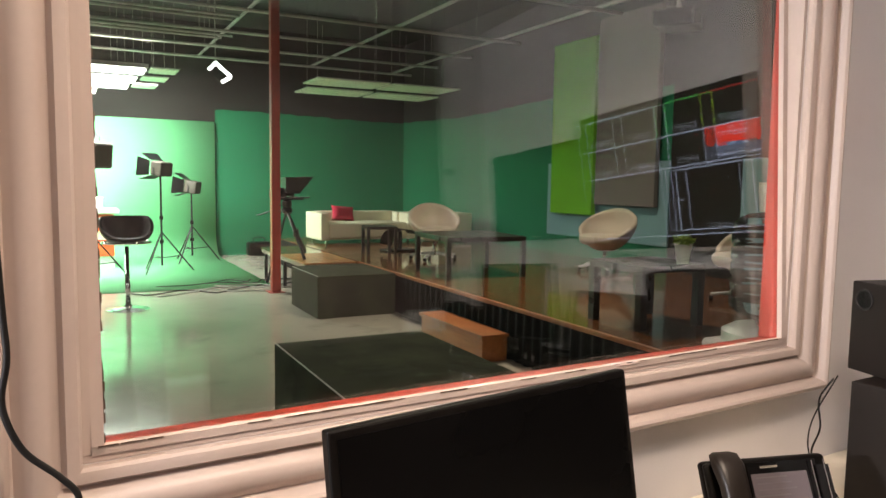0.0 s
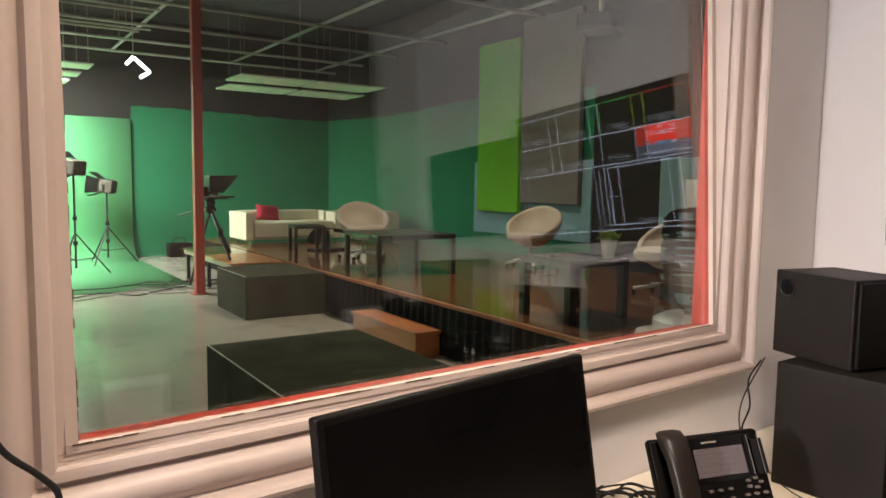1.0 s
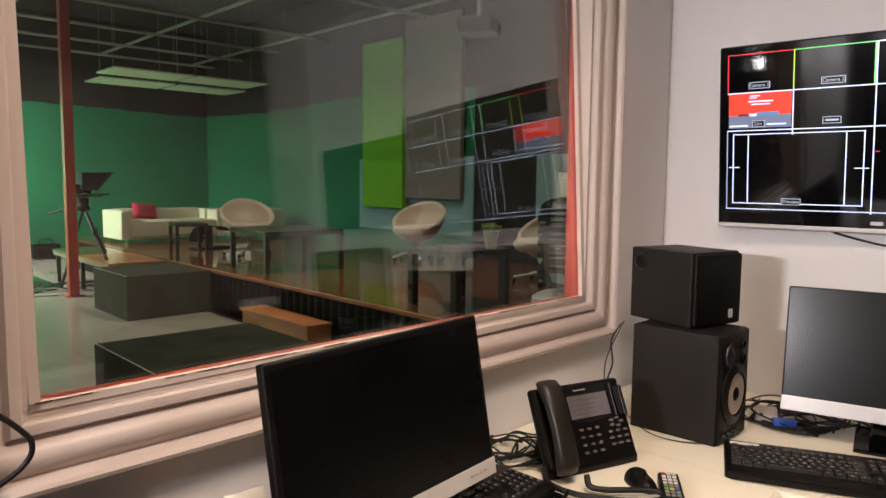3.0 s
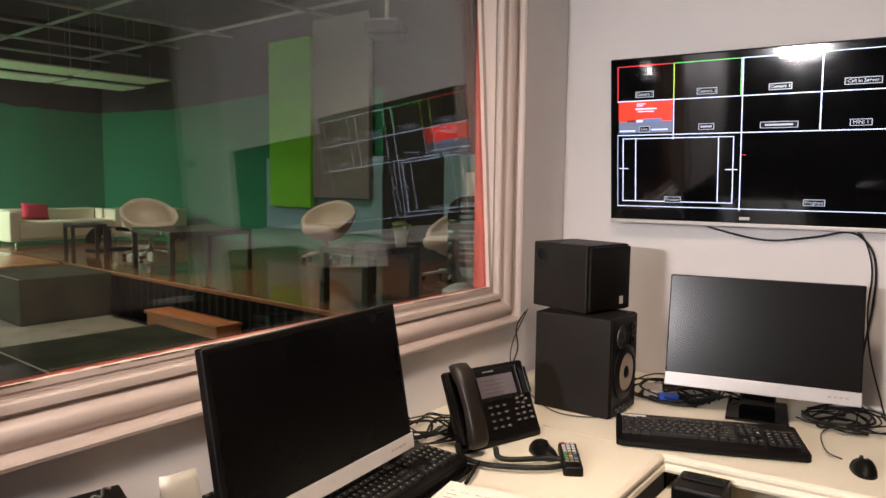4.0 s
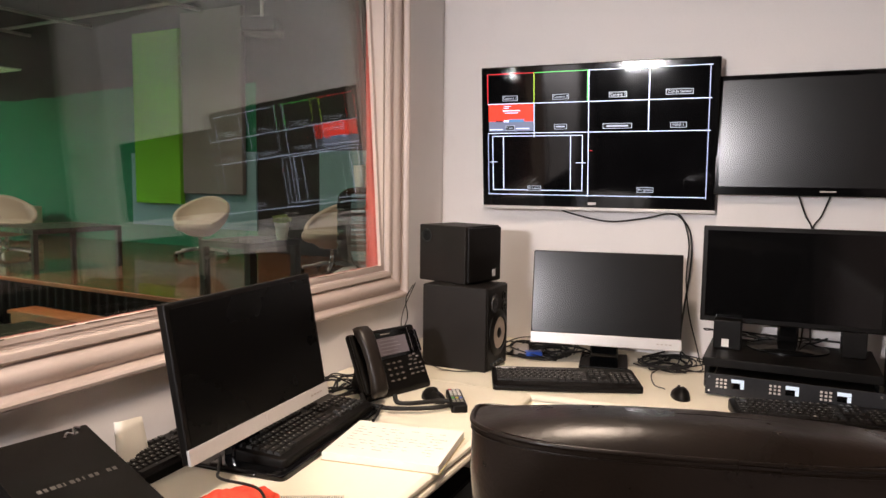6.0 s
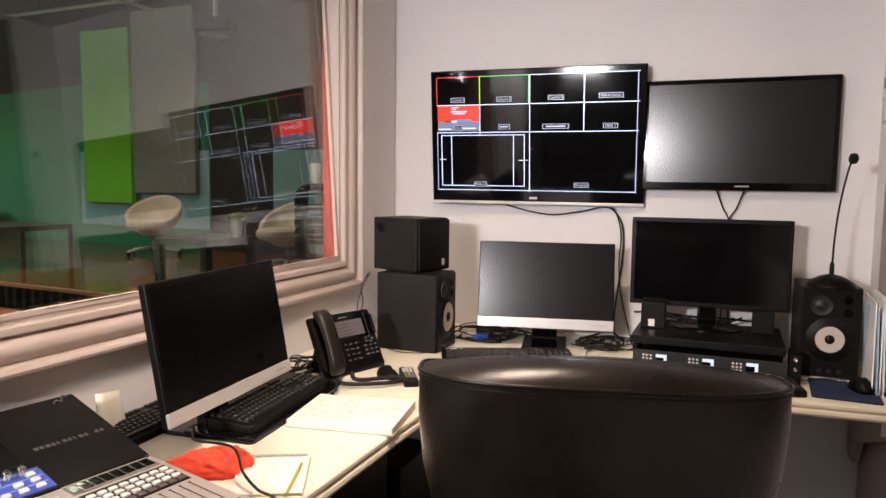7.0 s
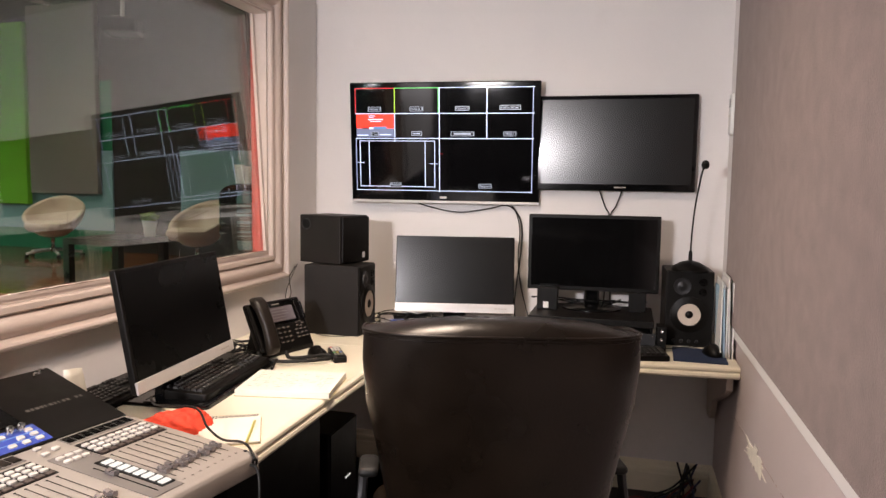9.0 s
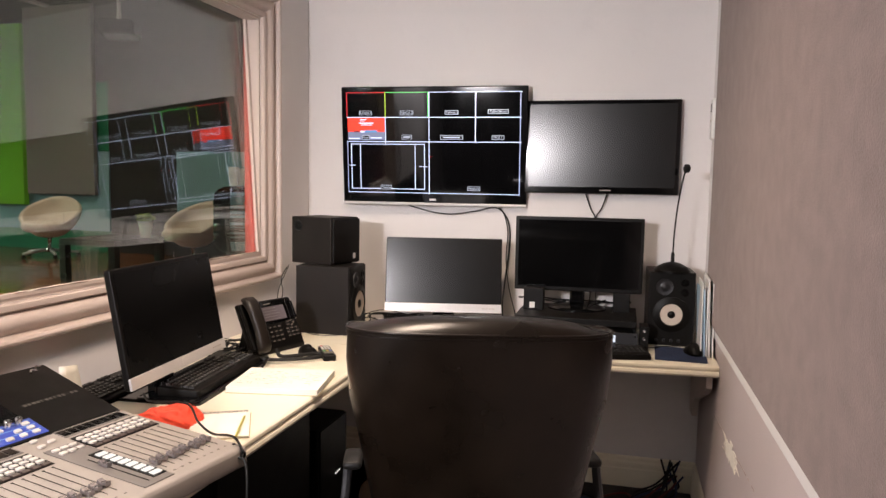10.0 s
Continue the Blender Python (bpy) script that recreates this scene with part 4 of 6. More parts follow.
def sofa(m, w):
    t = thing("sofa", "cream leather two-seat sofa on short legs", "sofa", m)
    part("base", box(-w / 2 + 0.12, -0.36, 0.06, w / 2 - 0.12, 0.30, 0.088, 0.01, 2), M_SOFA, t)
    part("seat_cushion", box(-w / 2 + 0.132, -0.41, 0.09, w / 2 - 0.132, 0.24, 0.335, 0.035, 3), M_SOFA, t, smooth=True)
    for s in (-1, 1):
        part("armrest", box(s * w / 2 - 0.065 - 0.065 * s + (-0.0), -0.42, 0.06, s * w / 2 + 0.065 - 0.065 * s, 0.40, 0.49, 0.02, 3), M_SOFA, t)
    part("backrest", box(-w / 2 + 0.135, 0.24, 0.06, w / 2 - 0.135, 0.40, 0.50, 0.03, 3), M_SOFA, t)
    for s in (-1, 1):
        for y in (-0.36, 0.34):
            part("leg", lathe([(0.016, 0.001), (0.02, 0.06)], 12), M_CHROME, t, m=pose(s * (w / 2 - 0.10), y, 0))
    return t


sofa(ST @ pose(4.44, 11.42, STZ), 1.62)
t = thing("cushion", "raspberry red cushion on the cream sofa", "cushion", ST @ pose(4.20, 11.57, STZ + 0.335, -22, 6, 6) @ Matrix.Diagonal((1.1, 1, 0.78, 1)))
M_PINK = material("raspberry_cloth", (0.45, 0.02, 0.05), 0.9, vary=0.1, grain=300, bump=0.4)
bm = bmesh.new()
bmesh.ops.create_grid(bm, x_segments=16, y_segments=16, size=1)
ex = bmesh.ops.extrude_face_region(bm, geom=bm.faces[:])
for v in bm.verts:
    v.tag = False
for v in [g for g in ex["geom"] if isinstance(g, bmesh.types.BMVert)]:
    v.tag = True
for v in bm.verts:
    u, w_ = v.co.x, v.co.y
    puff = 0.075 * ((1 - u ** 4) * (1 - w_ ** 4)) ** 0.6
    pinch = 1 - 0.10 * (1 - u * u) * (w_ * w_) - 0.10 * (1 - w_ * w_) * (u * u)
    v.co = Vector((0.19 * u * pinch, -puff if v.tag else puff, 0.17 + 0.17 * w_ * pinch))
bmesh.ops.remove_doubles(bm, verts=bm.verts, dist=0.0005)
bmesh.ops.recalc_face_normals(bm, faces=bm.faces)
part("cover", bm, M_PINK, t, smooth=True)
sofa(ST @ pose(5.62, 11.1, STZ, 0, 0, -70), 1.1)


def low_table(m, w, d, h, th, leg, label):
    t = thing("low_table", label, "table", m)
    part("tabletop", box(-w / 2, -d / 2, h - th, w / 2, d / 2, h, 0.004), M_TABLE, t)
    for sx in (-1, 1):
        for sy in (-1, 1):
            cx, cy = sx * (w / 2 - leg / 2), sy * (d / 2 - leg / 2)
            part("leg", box(cx - leg / 2, cy - leg / 2, 0.001, cx + leg / 2, cy + leg / 2, h - th, 0.003), M_TABLE, t)
    return t


low_table(ST @ pose(4.07, 7.10, STZ, 0, 0, -5), 0.92, 0.95, 0.44, 0.05, 0.05, "dark brown square coffee table on the stage")
low_table(ST @ pose(3.95, 9.40, STZ, 0, 0, -10), 0.42, 0.42, 0.39, 0.04, 0.042, "small dark brown side table before the sofa")
low_table(ST @ pose(3.905, 4.17, STZ, 0, 0, 0), 0.60, 0.56, 0.45, 0.05, 0.062, "dark brown side table near the window")


def tub_chair(m):
    """A swivel tub chair: a bowl whose rim sweeps from a high round back to a low front at -y, a loose cushion, a column and a star foot on castors."""
    t = thing("tub_chair", "cream leather swivel tub chair on a chrome star foot", "chair", m, "tub chairs on the stage")
    bm = bmesh.new()
    N, K = 48, 14
    def shell(shrink, lift):
        rows = []
        for k in range(K + 1):
            f = k / K
            row = []
            for i in range(N):
                a = 6.28319 * i / N
                back = 0.5 + 0.5 * math.sin(a)                    # 1 behind, 0 in front
                rim = 0.335 + 0.375 * back
                z = 0.25 + (rim - 0.25) * f
                g = min((z - 0.25) / 0.34, 1.0)
                r = 0.11 + 0.235 * math.sin(1.5708 * g) ** 0.70     # round belly
                r -= 0.02 * max(0.0, (z - 0.54) / 0.17) ** 2         # drawn in again towards the top of the back
                lean = 0.12 * max(0.0, z - 0.36)
                row.append(((r - shrink) * math.cos(a) * 1.02, (r - shrink) * math.sin(a) * 0.95 + lean * back, z + lift * (1 - f)))
            rows.append(row)
        return [[bm.verts.new(p) for p in row] for row in rows]
    out, inn = shell(0.0, 0.0), shell(0.050, 0.045)
    for r in (out, inn):
        for a, c in zip(r, r[1:]):
            for i in range(N):
                bm.faces.new((a[i], a[(i + 1) % N], c[(i + 1) % N], c[i]))
    crest = []
    for i in range(N):
        mid = (out[-1][i].co + inn[-1][i].co) / 2
        crest.append(bm.verts.new(mid + Vector((0, 0, 0.020))))
    for i in range(N):
        j = (i + 1) % N
        bm.faces.new((out[-1][i], out[-1][j], crest[j], crest[i]))
        bm.faces.new((crest[i], crest[j], inn[-1][j], inn[-1][i]))
    bm.faces.new(out[0]), bm.faces.new(inn[0])
    bmesh.ops.recalc_face_normals(bm, faces=bm.faces)
    part("shell", bm, M_TUB, t, smooth=True)
    soften(part("seat_cushion", lathe([(0, 0.32), (0.215, 0.32), (0.245, 0.34), (0.262, 0.375), (0.255, 0.415), (0.215, 0.435), (0, 0.442)], 32), M_TUB, t, m=pose(0, -0.075, 0)))
    part("column", lathe([(0.040, 0.07), (0.040, 0.12), (0.022, 0.13), (0.022, 0.235), (0.09, 0.245), (0.09, 0.258)], 16), M_CHROME, t, smooth=True)
    for i in range(5):
        a = radians(18 + 72 * i)
        foot = part("foot", tube([(0, 0, 0.095), (0.16 * math.cos(a), 0.16 * math.sin(a), 0.082), (0.31 * math.cos(a), 0.31 * math.sin(a), 0.060)], 0.017, 8), M_SILVER, t, smooth=True)
        soften(part("castor", lathe([(0, -0.018), (0.022, -0.017), (0.025, 0), (0.022, 0.017), (0, 0.018)], 16), M_BLACK, foot, "black castor", m=pose(0.31 * math.cos(a), 0.31 * math.sin(a), 0.026, 90, 0, 50 * i)))
    return t


ch = tub_chair(ST @ pose(4.33, 8.45, STZ, 0, 0, -14))
copy_thing(ch, ST @ pose(5.66, 6.70, STZ, 0, 0, -70))
copy_thing(ch, ST @ pose(5.36, 4.45, STZ, 0, 0, -95))

# ---- things on the worktops ----
M_BTN = material("pale_button", (0.62, 0.58, 0.54), 0.45, vary=0.06, random=0.10)
M_BTNLIT = glow("lit_button", (1.0, 0.94, 0.88), 1.1)
M_BTNDARK = material("dark_button", (0.075, 0.052, 0.045), 0.4, vary=0.1)
M_BLUELIT = material("blue_panel", (0.040, 0.075, 0.42), 0.35, vary=0.1)
M_PALEBLUE = material("pale_blue_print", (0.16, 0.30, 0.62), 0.4, vary=0.1)
M_LCD = glow("lit_display", (0.80, 0.86, 0.95), 1.1)
M_LEGEND = material("faded_legend", (0.22, 0.20, 0.17), 0.5)
M_KEYTOP = material("key_legend", (0.45, 0.44, 0.42), 0.6)


def rounded_box(w, d, h, r, bevel=0.003):
    """A low case with rounded plan, standing at z = 0 and centred."""
    return rounded_plate(w, d, r, h, 6, bevel=bevel)


def keyboard(label, m, w=0.455, d=0.158, single=False):
    """A full keyboard, its keys towards -y; each key is a piece of its own."""
    t = thing("keyboard", label, "keyboard", m)
    bm = rounded_box(w, d, 0.018, 0.014, 0.004)
    for v in bm.verts:
        if v.co.z > 0.01:
            v.co.z += 0.010 * (v.co.y / d + 0.5)
    soften(part("case", bm, M_BLACK, t), 50)
    if single:
        soften(part("wrist_edge", tube([(-w / 2 + 0.012, -d / 2 - 0.002, 0.010), (0, -d / 2 - 0.006, 0.010), (w / 2 - 0.012, -d / 2 - 0.002, 0.010)], 0.009, 8), M_BLACK, t))
        part("label", box(-w / 2 + 0.014, d / 2 - 0.026, 0.0268, -w / 2 + 0.082, d / 2 - 0.009, 0.0276), M_WHITEP, t, "white paper label")
    made = {}
    pitch = 0.0188
    rows = [(0.052, [(0, 1)] + [(i + 2, 1) for i in range(12)]), (0.026, [(i, 1) for i in range(13)] + [(13, 2)]), (0.0075, [(0, 1.5)] + [(1.5 + i, 1) for i in range(12)] + [(13.5, 1.5)]),
            (-0.011, [(0, 1.75)] + [(1.75 + i, 1) for i in range(11)] + [(12.75, 2.25)]), (-0.0295, [(0, 2.25)] + [(2.25 + i, 1) for i in range(10)] + [(12.25, 2.75)]),
            (-0.048, [(0, 1.25), (1.25, 1.25), (2.5, 1.25), (3.75, 6.25), (10, 1.25), (11.25, 1.25), (12.5, 1.25), (13.75, 1.25)])]
    for y, keys in rows:
        extra = [(15.4 + i, 1) for i in range(3)] if y > 0 or y < -0.04 else ([(16.4, 1)] if y < -0.02 else [])
        pad = [(18.8 + i, 1) for i in range(4)] if y < 0.05 else []
        for u, n in keys + extra + pad:
            k = round(n, 2)
            x = -w / 2 + 0.014 + (u + n / 2) * pitch * (w - 0.028) / (22.8 * pitch)
            kw = n * (w - 0.028) / 22.8 - 0.0025
            mm = pose(x, y, 0.0185 + 0.010 * (y / d + 0.5), 3.6)
            if k not in made:
                b = bmesh.new()
                q = [b.verts.new(v) for v in ((-kw / 2, -0.008, 0), (kw / 2, -0.008, 0), (kw / 2, 0.008, 0), (-kw / 2, 0.008, 0),
                                              (-kw / 2 + 0.0018, -0.0055, 0.0065), (kw / 2 - 0.0018, -0.0055, 0.0065), (kw / 2 - 0.0018, 0.0068, 0.0065), (-kw / 2 + 0.0018, 0.0068, 0.0065))]
                for f in ((4, 5, 6, 7), (0, 1, 5, 4), (1, 2, 6, 5), (2, 3, 7, 6), (3, 0, 4, 7)):
                    b.faces.new([q[i] for i in f])
                g = [b.verts.new(v) for v in ((-0.0022, 0.0012, 0.0067), (0.0012, 0.0012, 0.0067), (0.0012, 0.0046, 0.0067), (-0.0022, 0.0046, 0.0067))]
                f = b.faces.new(g)
                f.material_index = 1
                made[k] = part("key", b, M_KEY, t, m=mm)
                made[k].data.materials.append(M_KEYTOP)
            else:
                again(made[k], mm, t)
    return t


keyboard("black keyboard lying below the monitor at the window", pose(0.930, 0.985, DESK + 0.014, 0, 0, 5.8))
keyboard("black keyboard with a rounded wrist edge across the desk corner", pose(1.718, 0.539, DESK, 0, 0, -67), 0.472, 0.195, True)
keyboard("black keyboard before the rack unit", pose(1.690, -0.190, DESK, 0, 0, -76), 0.440, 0.145)
keyboard("old black keyboard pushed against the wall", pose(0.66, 1.185, DESK, 0, 0, 4), 0.43, 0.14)
t = thing("keyboard_tray", "flat glossy black tray under the keyboard", "tray", pose(0.915, 0.985, DESK, 0, 0, 5.8))
soften(part("tray", rounded_box(0.50, 0.20, 0.0135, 0.016), M_GLOSS, t), 50)


def mouse(label, m, s=1.0):
    t = thing("mouse", label, "computer mouse", m)
    bm = bmesh.new()
    bmesh.ops.create_uvsphere(bm, u_segments=24, v_segments=14, radius=1)
    bmesh.ops.scale(bm, vec=(0.031 * s, 0.052 * s, 0.034 * s), verts=bm.verts)
    for v in bm.verts:
        v.co.z = max(v.co.z, 0.0) * (0.85 + 0.25 * (v.co.y < 0))
        v.co.x *= 1 - 0.10 * math.cos(v.co.y * 30)
    bmesh.ops.remove_doubles(bm, verts=bm.verts, dist=1e-4)
    part("body", bm, M_BLACK, t, smooth=True)
    soften(part("wheel", lathe([(0, -0.003), (0.008, -0.003), (0.008, 0.003), (0, 0.003)], 16), M_DARKMETAL, t, m=pose(0, 0.026 * s, 0.023 * s, 0, 90, 0)))
    for k in (-1, 1):
        part("button", tube([(0.0016 * k, 0.012 * s, 0.0318 * s), (0.0020 * k, 0.030 * s, 0.0262 * s), (0.0024 * k, 0.046 * s, 0.013 * s)], 0.0012, 5), M_GLOSS, t)
    return t


mouse("black mouse beside the desk telephone", pose(1.360, 0.838, DESK, 0, 0, 150))
mouse("black mouse with a dark scroll wheel on the worktop", pose(1.738, 0.178, DESK, 0, 0, -72))
mouse("black and silver mouse on a blue mouse mat", pose(1.825, -0.580, DESK + 0.0045, 0, 0, -78), 1.15)
M_MAT = material("blue_mat", (0.012, 0.024, 0.065), 0.9, vary=0.15, grain=400, bump=0.3)
t = thing("mouse_mat", "dark blue cloth mouse mat at the desk's end", "mouse mat", pose(1.80, -0.530, DESK, 0, 0, -2))
part("mat", rounded_plate(0.235, 0.19, 0.008, 0.004), M_MAT, t)

# remote control
t = thing("remote_control", "black remote control with pale and coloured buttons", "remote control", pose(1.352, 0.760, DESK, 0, 0, -58))
soften(part("case", rounded_box(0.046, 0.165, 0.022, 0.008, 0.005), M_BLACK, t), 50)
M_RBTN = [M_BTN, material("red_button", (0.5, 0.03, 0.03)), material("green_button", (0.05, 0.35, 0.05)), material("yellow_button", (0.55, 0.4, 0.03)), material("blue_button", (0.04, 0.1, 0.45))]
for r in range(8):
    for c in range(3):
        ma = M_RBTN[0] if r < 4 else M_RBTN[1 + (c + r) % 4] if r == 5 else M_LEGEND
        if r == 0 and c == 0:
            ma = M_RBTN[1]
        part("button", box(-0.016 + c * 0.0115, 0.066 - r * 0.0165, 0.0222, -0.0075 + c * 0.0115, 0.074 - r * 0.0165, 0.0245), ma, t)

# desk telephone
ph = thing("desk_telephone", "black office desk telephone with a handset and a large display", "telephone", pose(1.355, 0.951, DESK, 0, 0, -18.5) @ Matrix.Diagonal((1.26, 1, 0.94, 1)))
bm = bmesh.new()
side = [(0.0, 0.0), (0.0, 0.020), (0.006, 0.028), (0.086, 0.200), (0.098, 0.200), (0.106, 0.190), (0.036, 0.036), (0.034, 0.0)]
A = [bm.verts.new((-0.105, y, z)) for y, z in side]
B = [bm.verts.new((0.105, y, z)) for y, z in side]
for i in range(len(side)):
    j = (i + 1) % len(side)
    bm.faces.new((A[i], B[i], B[j], A[j]))
bm.faces.new(A), bm.faces.new(B[::-1])
bmesh.ops.recalc_face_normals(bm, faces=bm.faces)
bmesh.ops.bevel(bm, geom=bm.edges[:], offset=0.006, segments=2, profile=0.5, affect="EDGES", clamp_overlap=True)
soften(part("body", bm, M_BLACK, ph), 35)
st_ = bmesh.new()
A = [st_.verts.new((-0.07, y, z)) for y, z in ((0.036, 0.0), (0.135, 0.0), (0.098, 0.13), (0.080, 0.125))]
B = [st_.verts.new((0.07, v.co.y, v.co.z)) for v in A]
for i in range(4):
    st_.faces.new((A[i], B[i], B[(i + 1) % 4], A[(i + 1) % 4]))
st_.faces.new(A), st_.faces.new(B[::-1])
bmesh.ops.recalc_face_normals(st_, faces=st_.faces)
part("stand", st_, M_BLACK, ph, "black wedge stand behind the body")
FM = pose(0, 0.006, 0.0285, 65.1) @ Matrix.Diagonal((1, 0.92, 1, 1))                      # the sloping face: x across, y up the slope
M_PHLCD = material("phone_display", (0.13, 0.112, 0.125), 0.2, vary=0.1)
M_PHTXT = material("display_text", (0.13, 0.115, 0.125), 0.3)
part("maker_plate", box(-0.012, 0.187, 0.0022, 0.018, 0.1915, 0.0026), M_LEGEND, ph, "pale bar", m=FM)
part("display", box(-0.030, 0.112, 0.0005, 0.066, 0.176, 0.003, 0.001), M_PHLCD, ph, "grey display with rows of text", m=FM)
part("display_frame", box(-0.034, 0.100, 0.0002, 0.086, 0.200, 0.002, 0.001), M_GLOSS, ph, m=FM)
for i in range(5):
    part("text_bar", box(-0.022, 0.166 - i * 0.0125, 0.0031, 0.030 + 0.006 * (i % 3), 0.169 - i * 0.0125, 0.0035), M_PHTXT, ph, m=FM)
    part("soft_key", box(0.078, 0.112 + i * 0.014, 0.0022, 0.085, 0.121 + i * 0.014, 0.0048, 0.001), M_GLOSS, ph, m=FM)
part("clear_flap", box(0.080, 0.104, 0.0055, 0.1035, 0.186, 0.0075, 0.001), M_SCREEN_SHINY, ph, "shiny clear strip beside the display", m=FM)
M_KEYMETAL = material("phone_key", (0.30, 0.27, 0.24), 0.25, metal=0.7, vary=0.1)
key0 = None
for r in range(4):
    for c in range(3):
        mm = FM @ pose(-0.014 + c * 0.019, 0.082 - r * 0.0205, 0.0)
        if key0 is None:
            key0 = part("key", rounded_plate(0.0090, 0.0080, 0.0035, 0.0050, 3, bevel=0.0012), M_BTN, ph, m=mm)
            key0.data.materials[0] = M_KEYMETAL
        else:
            again(key0, mm, ph)
for r in range(3):
    for c in range(3):
        again(key0, FM @ pose(0.054 + c * 0.018, 0.030 + r * 0.017, 0.0), ph)
for c in range(5):
    again(key0, FM @ pose(-0.052, 0.020 + c * 0.017, 0.0), ph)
for a in range(5):
    again(key0, FM @ pose(0.072 + 0.013 * math.cos(1.2566 * a), 0.088 + 0.011 * math.sin(1.2566 * a), 0), ph)
part("cradle", box(-0.108, -0.004, 0.0005, -0.052, 0.205, 0.016, 0.006, 3), M_BLACK, ph, m=FM)
HM = FM @ pose(-0.083, 0.100, 0.017)
M_HANDSET = material("handset_plastic", (0.010, 0.0065, 0.004), 0.42, vary=0.2, spec=0.4)
bm = bmesh.new()
rings = []
for y, z, hw, hh in ((-0.122, 0.006, 0.012, 0.006), (-0.118, 0.010, 0.019, 0.014), (-0.100, 0.018, 0.0215, 0.019), (-0.060, 0.026, 0.0205, 0.017), (0.0, 0.031, 0.0195, 0.015),
                     (0.060, 0.030, 0.0205, 0.016), (0.100, 0.022, 0.0225, 0.019), (0.122, 0.013, 0.020, 0.015), (0.127, 0.008, 0.012, 0.007)):
    ring = []
    for k in range(20):
        a = 6.28319 * k / 20
        ring.append(bm.verts.new((hw * math.copysign(abs(math.cos(a)) ** 0.55, math.cos(a)), y, z + hh * math.copysign(abs(math.sin(a)) ** 0.7, math.sin(a)))))
    rings.append(ring)
for a, c in zip(rings, rings[1:]):
    for k in range(20):
        bm.faces.new((a[k], a[(k + 1) % 20], c[(k + 1) % 20], c[k]))
bm.faces.new(rings[0][::-1]), bm.faces.new(rings[-1])
bmesh.ops.recalc_face_normals(bm, faces=bm.faces)
part("handset", bm, M_HANDSET, ph, "broad curved black handset in the cradle", m=HM, smooth=True)
for x in (0.073, 0.094):
    part("bright_strip", box(x, 0.106, 0.0076, x + 0.0022, 0.196, 0.0090, 0.0006), M_CHROME, ph, "thin bright strip beside the display", m=FM)
# tightly coiled cord
base = curve_points([(1.228, 1.010, 0.775), (1.185, 0.965, 0.768), (1.19, 0.900, 0.763), (1.225, 0.825, 0.763), (1.27, 0.770, 0.763), (1.31, 0.752, 0.763), (1.328, 0.768, 0.763), (1.318, 0.795, 0.764), (1.285, 0.830, 0.764), (1.25, 0.868, 0.764), (1.238, 0.895, 0.768), (1.252, 0.912, 0.782)], 60)
radii_ = [0.0072 if i % 2 else 0.0060 for i in range(len(base))]
t = thing("telephone_cord", "thick black coiled cord of the desk telephone", "cable")
part("cord", tube(base, 0.0068, 8, smooth=False, radii=radii_), M_RUBBER, t, smooth=True)

# notebooks and papers
M_INK = material("pencil_marks", (0.20, 0.19, 0.19), 0.9)
def notebook(label, m, w, d, h, lines, spiral):
    t = thing("notebook", label, "notebook", m)
    part("page_block", box(-w / 2, -d / 2, 0.0015, w / 2, d / 2, h, 0.0015), M_PAPER, t)
    part("back_cover", box(-w / 2 - 0.002, -d / 2 - 0.002, 0, w / 2 + 0.002, d / 2 + 0.002, 0.0014), material("card_cover", (0.45, 0.37, 0.2), 0.8), t)
    rnd = random.Random(3)
    for i in range(lines):
        y, x = d / 2 - 0.045 - i * 0.018, -w / 2 + 0.02
        while x < w / 2 - 0.03:
            n = rnd.uniform(0.006, 0.026)
            if rnd.random() < 0.72:
                part("writing_bar", box(x, y, h + 0.0001, x + n, y + 0.0016 * rnd.uniform(0.5, 1.2), h + 0.0004), M_INK, t)
            x += n + rnd.uniform(0.003, 0.02)
    if spiral:
        pts = [(-w / 2 + 0.006 + (w - 0.012) * i / 400, d / 2 - 0.003 + 0.0045 * math.cos(i * 0.6), h * 0.6 + 0.0075 * math.sin(i * 0.6)) for i in range(401)]
        part("spiral", tube(pts, 0.0007, 4, smooth=False), M_DARKMETAL, t)
    return t


notebook("thick open spiral notebook with pencilled notes", pose(0.960, 0.742, DESK, 0, 0, -80), 0.285, 0.235, 0.020, 9, True)
notebook("small blank spiral pad lying at the desk's edge", pose(0.545, 0.712, DESK, 0, 0, -62), 0.15, 0.20, 0.006, 0, True)
t = thing("pen", "black pen lying on the notebook's corner", "pen", pose(1.115, 0.885, DESK + 0.0255, 0, 0, 20))
soften(part("barrel", tube([(-0.07, 0, 0), (0.055, 0, 0)], 0.0045, 10, smooth=False), M_BLACK, t))
part("clip", box(-0.065, -0.0012, 0.0045, -0.028, 0.0012, 0.0062), M_CHROME, t)
t = thing("pencil", "yellow-green pencil lying on the pad", "pencil", pose(0.535, 0.648, DESK + 0.0105, 0, 0, 22))
part("shaft", tube([(-0.08, 0, 0), (0.08, 0, 0)], 0.0035, 6, smooth=False), material("pencil_paint", (0.45, 0.42, 0.10), 0.5), t)
t = thing("envelope", "folded cream paper standing behind the mixing desk", "paper", pose(0.585, 1.205, DESK, 0, 0, 12))
bm = bmesh.new()
q = [bm.verts.new(v) for v in ((-0.06, 0, 0), (0.05, -0.015, 0), (0.045, 0.002, 0.105), (-0.055, 0.012, 0.125))]
bm.faces.new(q)
bmesh.ops.subdivide_edges(bm, edges=bm.edges[:], cuts=4, use_grid_fill=True)
for v in bm.verts:
    v.co.y += 0.010 * math.sin(v.co.x * 40)
